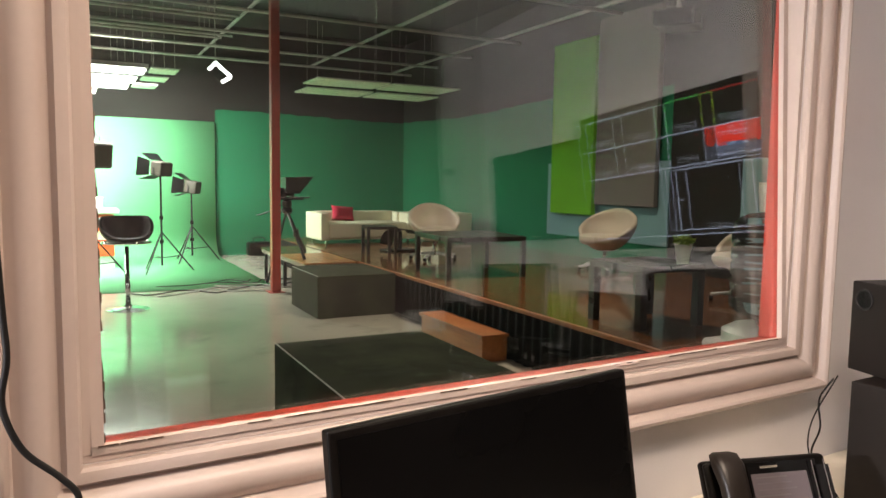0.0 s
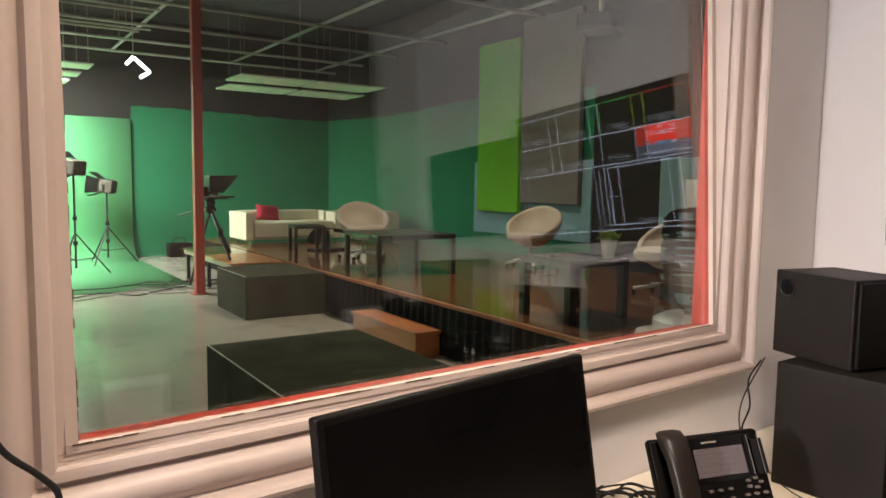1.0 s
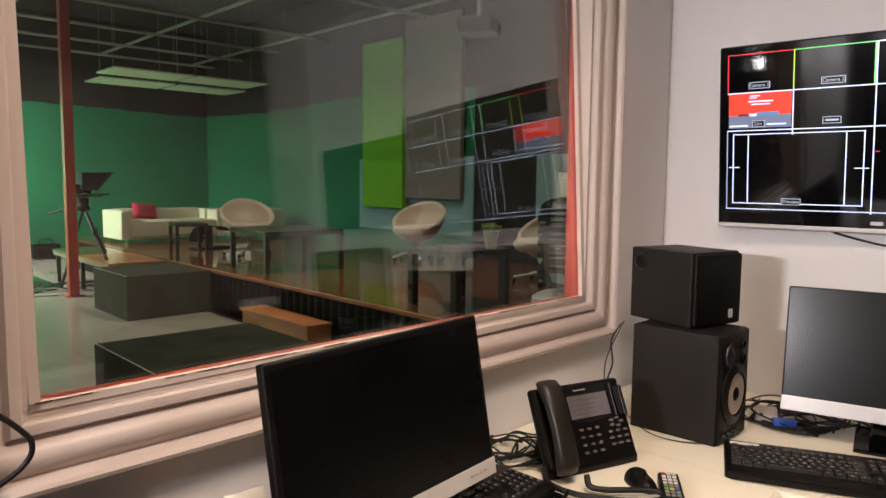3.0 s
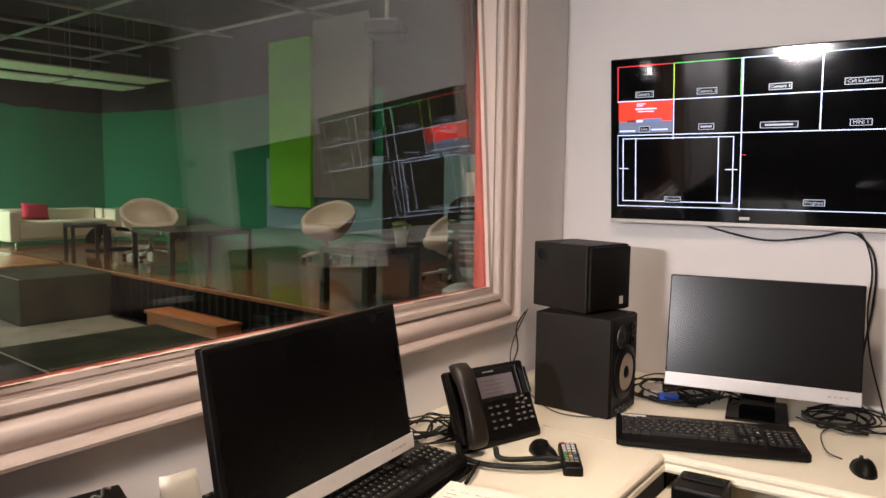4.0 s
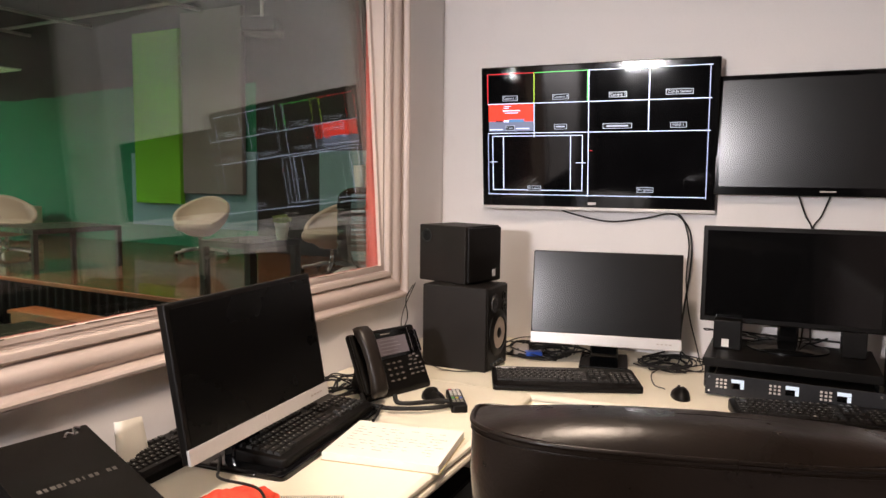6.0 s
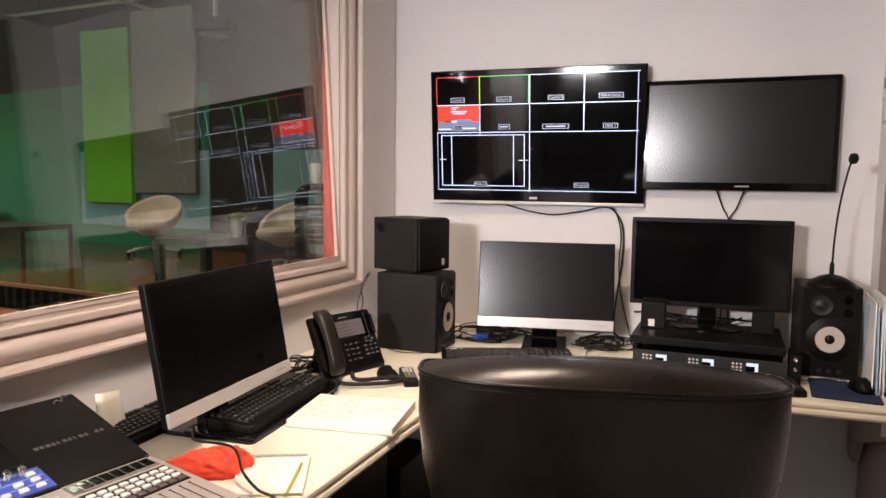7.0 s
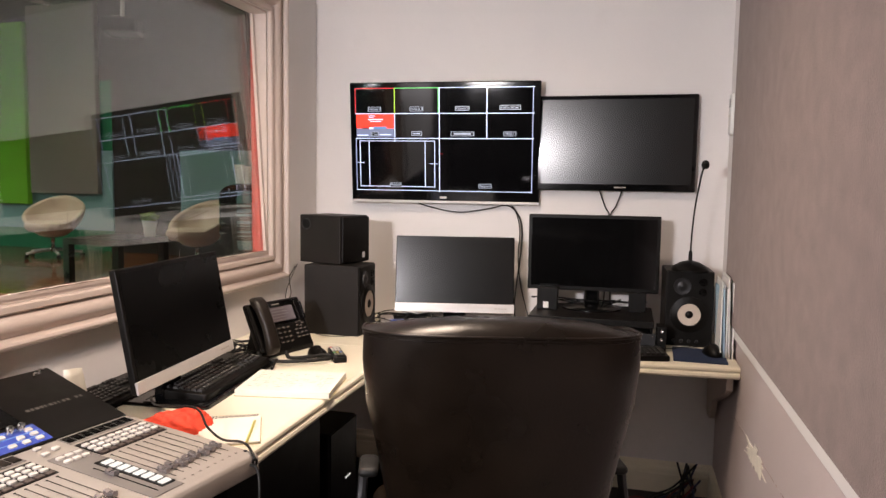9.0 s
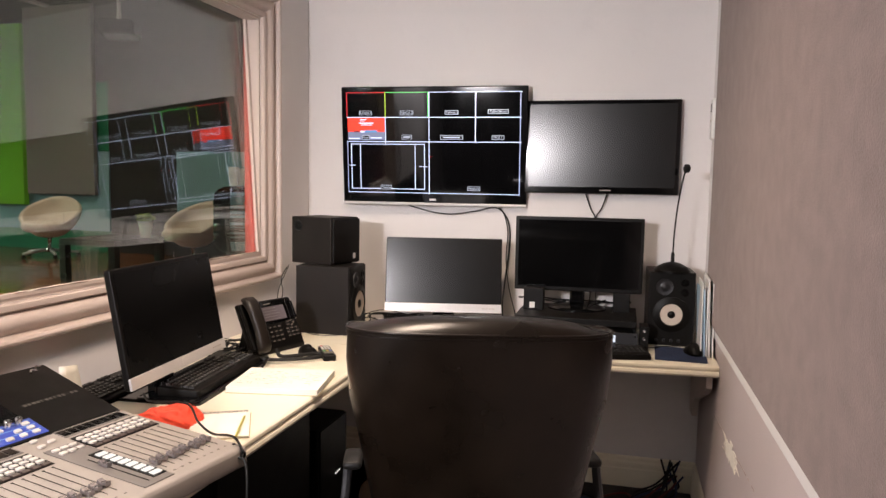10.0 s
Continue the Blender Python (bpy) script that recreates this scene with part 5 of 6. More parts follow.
bmesh.ops.solidify(bm, geom=bm.faces[:], thickness=0.004)
part("sheet", bm, M_PAPER, t, smooth=True)

# red cloth, crumpled
t = thing("cloth", "crumpled orange-red cloth lying beside the mixing desk", "cloth", pose(0.515, 0.845, DESK, 0, 0, -55) @ Matrix.Diagonal((0.72, 0.8, 0.85, 1)))
bm = bmesh.new()
bmesh.ops.create_icosphere(bm, subdivisions=5, radius=1)
for v in bm.verts:
    p = v.co.copy()
    k = 1 + 0.28 * noise.noise(p * 1.3 + Vector((3, 1, 0))) + 0.16 * abs(noise.noise(Vector((p.x * 2.5, p.y * 6, p.z * 3)))) - 0.10 * abs(noise.noise(Vector((p.x * 4 + p.y * 4, p.y * 2, 7))))
    k += 0.20 * (abs(math.sin(5.5 * p.x + 3.0 * p.y + 2.2 * noise.noise(p * 2.0))) - 0.55) * max(0.0, p.z + 0.15)
    v.co = Vector((p.x * 0.125 * k, p.y * 0.058 * k, max(p.z, -0.02) * 0.052 * k))
zmin = min(v.co.z for v in bm.verts)
bmesh.ops.translate(bm, vec=(0, 0, -zmin), verts=bm.verts)
part("folds", bm, M_RED, t, smooth=True)


# ---- mixing desk ----
MXM = pose(0.312, 0.499, DESK, 0, 0, -10)
mx = thing("mixing_desk", "grey mixing desk with faders, pale buttons and black rear panel", "mixing desk", MXM)
MW, MD1, MD2 = 0.82, 0.39, 0.68
def prism(sec, x0, x1, bevel=0.0):
    bm = bmesh.new()
    A = [bm.verts.new((x0, y, z)) for y, z in sec]
    B = [bm.verts.new((x1, y, z)) for y, z in sec]
    for i in range(len(sec)):
        j = (i + 1) % len(sec)
        bm.faces.new((A[i], B[i], B[j], A[j]))
    bm.faces.new(A), bm.faces.new(B[::-1])
    bmesh.ops.recalc_face_normals(bm, faces=bm.faces)
    if bevel:
        bmesh.ops.bevel(bm, geom=bm.edges[:], offset=bevel, segments=2, profile=0.5, affect="EDGES", clamp_overlap=True)
    return bm


soften(part("case", prism([(0.0, 0.012), (0.004, 0.048), (0.012, 0.054), (MD1, 0.080), (MD1, 0.0), (0.03, 0.0)], -MW, 0, 0.006), M_GREYM, mx), 35)
soften(part("rear_panel", prism([(MD1 + 0.002, 0.0), (MD1 + 0.002, 0.082), (MD2 - 0.02, 0.162), (MD2, 0.150), (MD2, 0.0)], -MW, -0.002, 0.004), M_BLACK, mx, "black sloping rear panel"), 35)
TP = pose(0, 0.012, 0.0545, math.degrees(math.atan2(0.026, MD1 - 0.012)))          # the faders' plane
RP = pose(0, MD1 + 0.002, 0.0825, math.degrees(math.atan2(0.080, MD2 - MD1 - 0.022)))   # the rear plane


def plate(name, x0, y0, x1, y1, ma, plane, h=0.0012, label="", r=0.0):
    return part(name, box(x0, y0, 0.0, x1, y1, h, r), ma, mx, label, m=plane)


btn = cap = None
def button(x, y, plane, ma=None, w=0.0158, h=0.0115):
    """A pale rounded push button."""
    global btn
    mm = plane @ pose(x, y, 0.0012)
    if ma is None:
        if btn is None:
            btn = part("button", rounded_plate(w, h, 0.003, 0.0042, 3, bevel=0.001), M_BTN, mx, m=mm)
        else:
            again(btn, mm, mx)
    else:
        part("button", rounded_plate(w, h, 0.002, 0.0042, 3), ma, mx, m=mm)


PIT = 0.0212
for bx in (-0.178, -0.450, -0.70):
    plate("display_strip", bx - 0.012, 0.331, bx + 8 * PIT - 0.008, 0.375, M_MIDGREY, TP, label="grey strip of small displays")
    plate("button_field", bx - 0.012, 0.238, bx + 8 * PIT - 0.008, 0.320, M_BLACK, TP, label="dark field of push buttons")
    for i in range(8):
        x = bx + i * PIT
        for r in range(3):
            button(x, 0.264 + r * 0.0185, TP)
        plate("button", x - 0.008, 0.2405, x + 0.008, 0.2535, M_BTNDARK, TP, 0.0040, "dark unlit button", 0.001)
        plate("name_display", x - 0.0092, 0.337, x + 0.0092, 0.368, M_GLOSS, TP, 0.0022, "dark small display")
        plate("fader_slot", x - 0.0006, 0.050, x + 0.0006, 0.226, M_GLOSS, TP, 0.0006)
        plate("slot_end", x - 0.0022, 0.2245, x + 0.0022, 0.2275, M_BLACK, TP, 0.0007)
        for k in range(7):
            plate("scale_mark", x - 0.006, 0.066 + k * 0.024, x - 0.0035, 0.0664 + k * 0.024, M_MIDGREY, TP, 0.0005)
        plate("channel_number", x - 0.0025, 0.026, x + 0.0025, 0.030, M_MIDGREY, TP, 0.0005)
        mm = TP @ pose(x, 0.082 + 0.004 * math.sin(i * 2.1), 0.001)
        if cap is None:
            bm = prism([(-0.013, 0), (-0.012, 0.010), (-0.003, 0.0065), (0.003, 0.0065), (0.012, 0.010), (0.013, 0)], -0.0062, 0.0062, 0.001)
            cap = part("fader_cap", bm, material("fader_cap", (0.30, 0.27, 0.27), 0.22, metal=0.7), mx, m=mm)
        else:
            again(cap, mm, mx)
plate("centre_panel", -0.268, 0.014, -0.194, 0.300, M_MIDGREY, TP, 0.0015, "darker grey centre section")
plate("key_field", -0.228, 0.034, -0.195, 0.216, M_BLACK, TP, 0.0030, "dark field of lit keys")
for i in range(8):
    plate("lit_key", -0.222, 0.040 + i * 0.0215, -0.200, 0.0535 + i * 0.0215, M_BTNLIT, TP, 0.0055, "lit white key")
again(cap, TP @ pose(-0.243, 0.150, 0.002), mx)
plate("fader_slot", -0.2442, 0.03, -0.2418, 0.20, M_GLOSS, TP, 0.0022)
for i in range(3):
    button(-0.250 + i * 0.020, 0.262, TP)
    button(-0.250 + i * 0.020, 0.285, TP)
for x, y in ((-0.252, 0.325), (-0.222, 0.335), (-0.245, 0.360)):
    button(x, y, TP)
plate("assign_panel", -0.60, 0.004, -0.190, 0.072, M_BLUELIT, RP, 0.0015, "blue printed control section")
for y in (0.024, 0.044, 0.0635):
    plate("printed_band", -0.595, y, -0.195, y + 0.003, M_PALEBLUE, RP, 0.0019, "pale blue printed band")
for r in range(3):
    for i in range(9):
        if (i + r) % 4 != 3:
            button(-0.212 - i * 0.030, 0.016 + r * 0.019, RP)
for x in (-0.225, -0.250, -0.38):
    soften(part("knob", lathe([(0.008, 0), (0.0075, 0.016), (0.006, 0.018), (0, 0.018)], 18), M_CHROME, mx, m=RP @ pose(x, 0.060, 0.0015)))
plate("touch_frame", -0.52, 0.085, -0.205, 0.262, M_GLOSS, RP, 0.004, "dark touch display in a frame", 0.001)
plate("touch_display", -0.50, 0.105, -0.30, 0.250, M_SCREEN, RP, 0.0048)
for r in range(3):
    for i in range(2):
        button(-0.278 + i * 0.030, 0.110 + r * 0.022, RP @ pose(0, 0, 0.003))
for i in range(6):
    soften(part("led", lathe([(0.002, 0), (0.002, 0.001), (0, 0.0012)], 8), M_BTN, mx, m=RP @ pose(-0.285 + i * 0.009, 0.188 + i * 0.004, 0.0042)))
M_DIM = material("dim_print", (0.075, 0.066, 0.058), 0.4, vary=0.3, scale=40)
for i, n in enumerate((0.011, 0.009, 0.012, 0.010, 0.004, 0.011, 0.008, 0.004, 0.010, 0.009, 0.0, 0.010, 0.010)):
    if n:
        plate("lettering_bar", -0.168 + i * 0.0112, 0.118, -0.168 + i * 0.0112 + n * 0.7, 0.128, M_DIM, RP, 0.0004)
soften(part("badge", tube([(-0.060, 0.250, 0.001), (-0.050, 0.262, 0.002), (-0.040, 0.256, 0.002), (-0.030, 0.274, 0.002), (-0.020, 0.270, 0.001)], 0.0030, 6), M_CHROME, mx, "small chrome emblem", m=RP))
for y in (0.02, MD1 - 0.012):
    soften(part("screw", lathe([(0.004, 0), (0.0035, 0.0015), (0, 0.0016)], 12), M_DARKMETAL, mx, m=TP @ pose(-0.010, y, 0)))
soften(part("phones_socket", lathe([(0.008, 0), (0.008, 0.004), (0.005, 0.004), (0.0045, 0.0005), (0, 0.0006)], 18), M_GLOSS, mx, m=pose(-0.016, 0.0035, 0.038, 84)))

# ---- rack unit, riser and small things under the right screens ----
RKX, RKY = 1.800, -0.128
rk = thing("rack_unit", "black rack unit with small lit displays and rows of knobs", "rack unit", pose(RKX, RKY, DESK, 0, 0, -90))
part("case", box(-0.215, 0.004, 0.008, 0.215, 0.30, 0.070, 0.002), M_BLACK, rk)
part("front_panel", box(-0.241, -0.002, 0.006, 0.241, 0.0035, 0.072, 0.001), M_DARKMETAL, rk)
for x in (-0.12, 0.03, 0.165):
    part("display", box(x - 0.046, -0.0034, 0.032, x - 0.010, -0.0018, 0.060), M_GLOSS, rk)
    part("lit_area", box(x - 0.046, -0.0042, 0.050, x - 0.010, -0.0036, 0.061), M_LCD, rk, "lit white display")
    part("lit_area", box(x - 0.020, -0.0042, 0.033, x - 0.010, -0.0036, 0.0495), M_LCD, rk, "lit white display")
    for r in range(3):
        for c in range(3):
            part("key", box(x - 0.090 + c * 0.012, -0.0042, 0.030 + r * 0.011, x - 0.083 + c * 0.012, -0.0022, 0.036 + r * 0.011), M_BTN, rk)
for s in (-1, 1):
    for z in (0.018, 0.060):
        soften(part("screw", lathe([(0.004, 0), (0.003, 0.002), (0, 0.002)], 10), M_CHROME, rk, m=pose(s * 0.230, -0.0022, z, 90)))
for x in (-0.2, 0.2):
    for y in (0.03, 0.27):
        part("foot", lathe([(0.010, 0), (0.010, 0.008)], 12), M_RUBBER, rk, m=pose(x, y, 0))
rs = thing("monitor_riser", "low black shelf standing over the rack unit", "riser", pose(1.822, -0.118, DESK, 0, 0, -90))
part("shelf", box(-0.245, -0.004, 0.088, 0.245, 0.345, 0.1155, 0.003), M_BLACK, rs)
for x in (-0.245, 0.228):
    part("side_leg", box(x, 0.08, 0.0, x + 0.016, 0.34, 0.088, 0.002), M_BLACK, rs)
for name, label, y, x, w, d, h in (("switch_box", "small black box with a white label on the riser", 0.068, 1.965, 0.085, 0.06, 0.095), ("switch_box", "small black upright box on the riser", -0.300, 2.02, 0.07, 0.08, 0.082)):
    t = thing(name, label, "device", pose(x, y, DESK + 0.1158, 0, 0, -90))
    part("case", box(-w / 2, 0, 0, w / 2, d, h, 0.003), M_BLACK, t)
    if y > 0:
        part("sticker", box(-0.016, -0.0012, 0.008, 0.006, -0.0004, 0.034), M_WHITEP, t, "white square label")
t = thing("card_reader", "small black box with two round sockets beside the riser", "device", pose(1.815, -0.392, DESK, 0, 0, -90))
part("case", box(-0.018, 0, 0, 0.018, 0.09, 0.098, 0.002), M_BLACK, t)
for z in (0.05, 0.082):
    soften(part("socket", lathe([(0.007, 0), (0.006, 0.002), (0.004, 0.0005), (0, 0.0005)], 14), M_CHROME, t, m=pose(0, -0.0005, z, 90)))

# gooseneck microphone on the right loudspeaker
t = thing("gooseneck_microphone", "black gooseneck microphone on a domed base", "microphone", pose(1.985, -0.498, DESK + 0.3055))
soften(part("base", lathe([(0, 0), (0.072, 0), (0.072, 0.006), (0.060, 0.020), (0.035, 0.034), (0.012, 0.040), (0, 0.041)], 36), M_BLACK, t))
soften(part("collar", lathe([(0.008, 0.038), (0.007, 0.075), (0.004, 0.080)], 14), M_BLACK, t))
neck = [(0, 0, 0.07), (-0.004, -0.002, 0.16), (-0.012, -0.010, 0.27), (-0.040, -0.024, 0.38), (-0.062, -0.032, 0.415)]
part("neck", tube(neck, 0.0032, 8), M_BLACK, t, smooth=True)
soften(part("windscreen", lathe([(0, -0.016), (0.012, -0.012), (0.0155, 0), (0.012, 0.014), (0, 0.018)], 18), M_RUBBER, t, "round foam windscreen", m=pose(-0.068, -0.034, 0.420, 0, -35, 0)))

# papers between loudspeaker and wall
rnd = random.Random(8)
for i in range(7):
    t = thing("folder", "upright paper folder leaning between loudspeaker and wall" if i != 1 else "upright pale blue folder leaning between loudspeaker and wall", "folder", pose(1.90 + rnd.uniform(-0.03, 0.02), -0.606 - i * 0.0068, DESK, -1.5 + rnd.uniform(-1, 1), 0, rnd.uniform(-2, 2)), "folders by the wall")
    part("card", box(-0.10, -0.0022, 0, 0.11, 0.0022, 0.27 + rnd.uniform(-0.02, 0.035), 0.0006), M_WHITEP if i != 1 else material("pale_blue_card", (0.35, 0.50, 0.62), 0.7), t)

# ---- lamps of both rooms ----
M_TUBE = glow("lit_tube", (0.97, 1.0, 0.94), 7.0)
M_PANEL = glow("lit_panel", (1.0, 0.93, 0.84), 9.0)
M_DIFF = material("pale_diffuser", (0.86, 0.84, 0.72), 0.5, vary=0.06, scale=3)
t = thing("ceiling_light", "square flush ceiling light with a lit diffuser", "ceiling light", pose(PANEL[0], PANEL[1], CZ))
part("frame", slab_with_hole(-0.20, 0.20, -0.18, 0.18, -0.172, 0.172, -0.152, 0.152, 0, 0.03), M_WHITEP, t, m=pose(0, 0, -0.0305, -90))
part("diffuser", box(-0.170, -0.150, -0.004, 0.170, 0.150, -0.001), M_PANEL, t, "lit white diffuser")
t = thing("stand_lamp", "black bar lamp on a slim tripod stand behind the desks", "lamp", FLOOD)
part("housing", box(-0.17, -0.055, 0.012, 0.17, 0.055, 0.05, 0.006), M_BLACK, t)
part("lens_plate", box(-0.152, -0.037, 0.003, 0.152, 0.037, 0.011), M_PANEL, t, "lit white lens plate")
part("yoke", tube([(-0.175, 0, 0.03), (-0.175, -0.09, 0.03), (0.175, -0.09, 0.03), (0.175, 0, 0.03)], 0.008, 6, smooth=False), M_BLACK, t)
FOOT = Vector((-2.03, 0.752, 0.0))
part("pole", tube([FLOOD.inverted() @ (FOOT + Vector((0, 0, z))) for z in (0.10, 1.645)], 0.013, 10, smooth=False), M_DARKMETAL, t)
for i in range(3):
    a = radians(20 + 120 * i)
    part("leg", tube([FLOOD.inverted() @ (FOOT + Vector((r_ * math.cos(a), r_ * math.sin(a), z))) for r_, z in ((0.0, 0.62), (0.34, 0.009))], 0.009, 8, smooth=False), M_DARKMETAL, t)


def tube_bank(label, m, w, d, lit, tubes=4):
    """A hanging luminaire: a tray with tubes, or a plain closed diffuser."""
    t = thing("hanging_light", label, "ceiling light", m, "hanging lights of the studio")
    part("tray", box(-w / 2, -d / 2, 0.02, w / 2, d / 2, 0.07 if lit else 0.032, 0.004), M_PIPE, t)
    if lit:
        for i in range(tubes):
            y = -d / 2 + d * (i + 0.5) / tubes
            soften(part("tube", tube([(-w / 2 + 0.03, y, 0.0), (w / 2 - 0.03, y, 0.0)], 0.019, 10, smooth=False), M_TUBE, t, "lit white tube"))
    else:
        part("diffuser", box(-w / 2 + 0.01, -d / 2 + 0.01, 0.008, w / 2 - 0.01, d / 2 - 0.01, 0.02, 0.003), M_DIFF, t, "unlit pale diffuser")
    for sx in (-1, 1):
        part("suspension", tube([(sx * w * 0.4, 0, 0.03), (sx * w * 0.4, 0, SZ - 2.86)], 0.0025, 6, smooth=False), M_PIPE, t)
    return t


for y, x0, x1 in ((10.65, -1.5, 1.12), (11.55, -1.5, 1.08), (12.50, -1.5, 1.04), (13.45, -1.5, 0.62)):
    tube_bank("lit fluorescent tray hanging over the green screen", ST @ pose((x0 + x1) / 2, y, 2.85), x1 - x0, 0.52, True)
for y, x in ((10.65, 1.33), (11.55, 1.30), (12.50, 1.25)):
    tube_bank("unlit end of a hanging fluorescent tray", ST @ pose(x, y, 2.86), 0.36, 0.50, False)
for x, y in ((3.80, 10.32), (4.95, 10.32), (3.98, 11.42), (5.15, 11.42)):
    tube_bank("unlit pale flat lamp panel hanging from the grid", ST @ pose(x, y, 2.85), 1.10, 0.74, False)
# unseen tray added to go with the near fill
tube_bank("added unseen fluorescent tray that fills the near part of the studio", pose(-4.35, 3.45, 2.96), 1.3, 0.5, True, 2)
for y, x0, x1 in ((9.95, -2.0, 2.1), (10.15, -2.0, 2.0), (8.75, -2.0, 1.95), (8.95, -2.0, 1.9)):
    pipe(x0, y, x1, y, 3.30, 0.015)

# angular lit frame lamp on the grid
t = thing("frame_lamp", "small angular lamp with lit white bars hanging from the grid", "lamp", pose(2.37, 9.27, 2.75, 0, 0, -12))
for a, b_ in (((-0.13, 0, 0.02), (-0.05, 0, 0.11)), ((-0.05, 0, 0.11), (0.13, 0, -0.05)), ((0.13, 0, -0.05), (0.02, 0, -0.12))):
    soften(part("light_bar", tube([a, b_], 0.020, 8, smooth=False), glow("lit_bar", (1, 1, 1), 5.0), t, "lit white bar"))
part("bar", tube([(0.02, 0, -0.12), (-0.05, 0, -0.06)], 0.012, 8, smooth=False), M_DARKMETAL, t)
part("hanger", tube([(-0.05, 0.0, 0.11), (-0.05, 0.0, SZ - 2.751)], 0.006, 8, smooth=False), M_PIPE, t)


M_LAMPCASE = material("lamp_case", (0.055, 0.040, 0.032), 0.6, metal=0.0, vary=0.15)


def studio_lamp(label, m, h, s, yaw):
    """A film lamp on a tripod stand with barn doors; it shines to +y."""
    t = thing("film_lamp", label, "lamp", m, "film lamps on stands")
    part("pole", tube([(0, 0, 0.10), (0, 0, h)], 0.016, 10, smooth=False), M_DARKMETAL, t)
    part("upper_pole", tube([(0, 0, h * 0.55), (0, 0, h + 0.02)], 0.011, 8, smooth=False), M_CHROME, t)
    for z in (h * 0.30, h * 0.55):
        part("clamp", box(-0.03, -0.025, z, 0.03, 0.025, z + 0.06, 0.008), M_BLACK, t)
    for i in range(3):
        a = radians(90 + 120 * i + 25)
        part("leg", tube([(0, 0, 0.62), (0.28 * math.cos(a), 0.28 * math.sin(a), 0.25), (0.46 * math.cos(a), 0.46 * math.sin(a), 0.012)], 0.011, 8, smooth=False), M_DARKMETAL, t)
        part("leg_brace", tube([(0, 0, 0.22), (0.28 * math.cos(a), 0.28 * math.sin(a), 0.25)], 0.007, 6, smooth=False), M_DARKMETAL, t)
    hm = pose(0, 0, h + 0.14 * s, 8, 0, yaw)
    part("housing", box(-0.15 * s, -0.16 * s, -0.13 * s, 0.15 * s, 0.10 * s, 0.13 * s, 0.03 * s, 3), M_LAMPCASE, t, "dull brown-grey metal lamp housing", m=hm)
    part("yoke", tube([(-0.17 * s, 0, 0.02), (-0.17 * s, 0, -0.10 * s), (0, 0, -0.15 * s), (0.17 * s, 0, -0.10 * s), (0.17 * s, 0, 0.02)], 0.010, 6, smooth=False), M_DARKMETAL, t, m=pose(0, 0, h + 0.14 * s, 0, 0, yaw))
    for a, (ox, oz), w in ((0, (0, 0.14), 0.15), (180, (0, -0.14), 0.15), (90, (0.16, 0), 0.13), (270, (-0.16, 0), 0.13)):
        bm = bmesh.new()
        q = [bm.verts.new(v) for v in ((-w * s, 0, 0), (w * s, 0, 0), (w * 1.35 * s, 0.20 * s, 0.10 * s), (-w * 1.35 * s, 0.20 * s, 0.10 * s))]
        bm.faces.new(q)
        bmesh.ops.solidify(bm, geom=bm.faces[:], thickness=0.004)
        part("barn_door", bm, M_DARKMETAL, t, "folding metal flap", m=hm @ pose(ox * s, 0.10 * s, oz * s, 0, a, 0))
    return t


studio_lamp("large dark film lamp with flaps on a stand", S(0.44, 11.3, 0.007), 1.57, 1.36, 30)
studio_lamp("dark film lamp with pale top on a stand", S(1.40, 11.95, 0.007), 1.47, 0.84, 40)
studio_lamp("small dark film lamp with flaps on a stand", S(2.04, 13.3, 0.007), 1.18, 0.84, 60)

# bar stool
t = thing("bar_stool", "black bucket bar stool on a chrome disc foot", "stool", S(0.70, 8.74, 0, 0, 0, 4))
soften(part("disc_foot", lathe([(0, 0), (0.225, 0), (0.225, 0.008), (0.18, 0.018), (0.05, 0.035), (0.035, 0.06), (0, 0.06)], 40), M_CHROME, t))
part("column", lathe([(0.028, 0.05), (0.028, 0.42), (0.022, 0.42), (0.022, 0.70)], 20), M_CHROME, t, smooth=True)
bm = bmesh.new()
N = 36
rws = []
for k in range(7):
    f = k / 6
    rw = []
    for i in range(N):
        a = 6.28319 * i / N
        back = 0.5 + 0.5 * math.sin(a)
        z = 0.73 + f * (0.06 + 0.22 * min(1.0, 1.6 * back) ** 1.4)
        r = 0.16 + 0.12 * math.sin(f * 1.6)
        rw.append((r * math.cos(a), r * math.sin(a) * 0.92, z))
    rws.append(rw)
o_ = [[bm.verts.new(p) for p in rw] for rw in rws]
i_ = [[bm.verts.new((p[0] * 0.88, p[1] * 0.88, p[2] + 0.02)) for p in rw] for rw in rws]
for r_ in (o_, i_):
    for a, c in zip(r_, r_[1:]):
        for i in range(N):
            bm.faces.new((a[i], a[(i + 1) % N], c[(i + 1) % N], c[i]))
for i in range(N):
    bm.faces.new((o_[-1][i], o_[-1][(i + 1) % N], i_[-1][(i + 1) % N], i_[-1][i]))
bm.faces.new(o_[0]), bm.faces.new(i_[0])
bmesh.ops.recalc_face_normals(bm, faces=bm.faces)
part("seat_shell", bm, M_BLACK, t, smooth=True)
part("seat_rim", tube([(0.25 * math.cos(6.28319 * i / 24), 0.23 * math.sin(6.28319 * i / 24), 0.745) for i in range(25)], 0.012, 8, steps=2), M_CHROME, t, smooth=True)

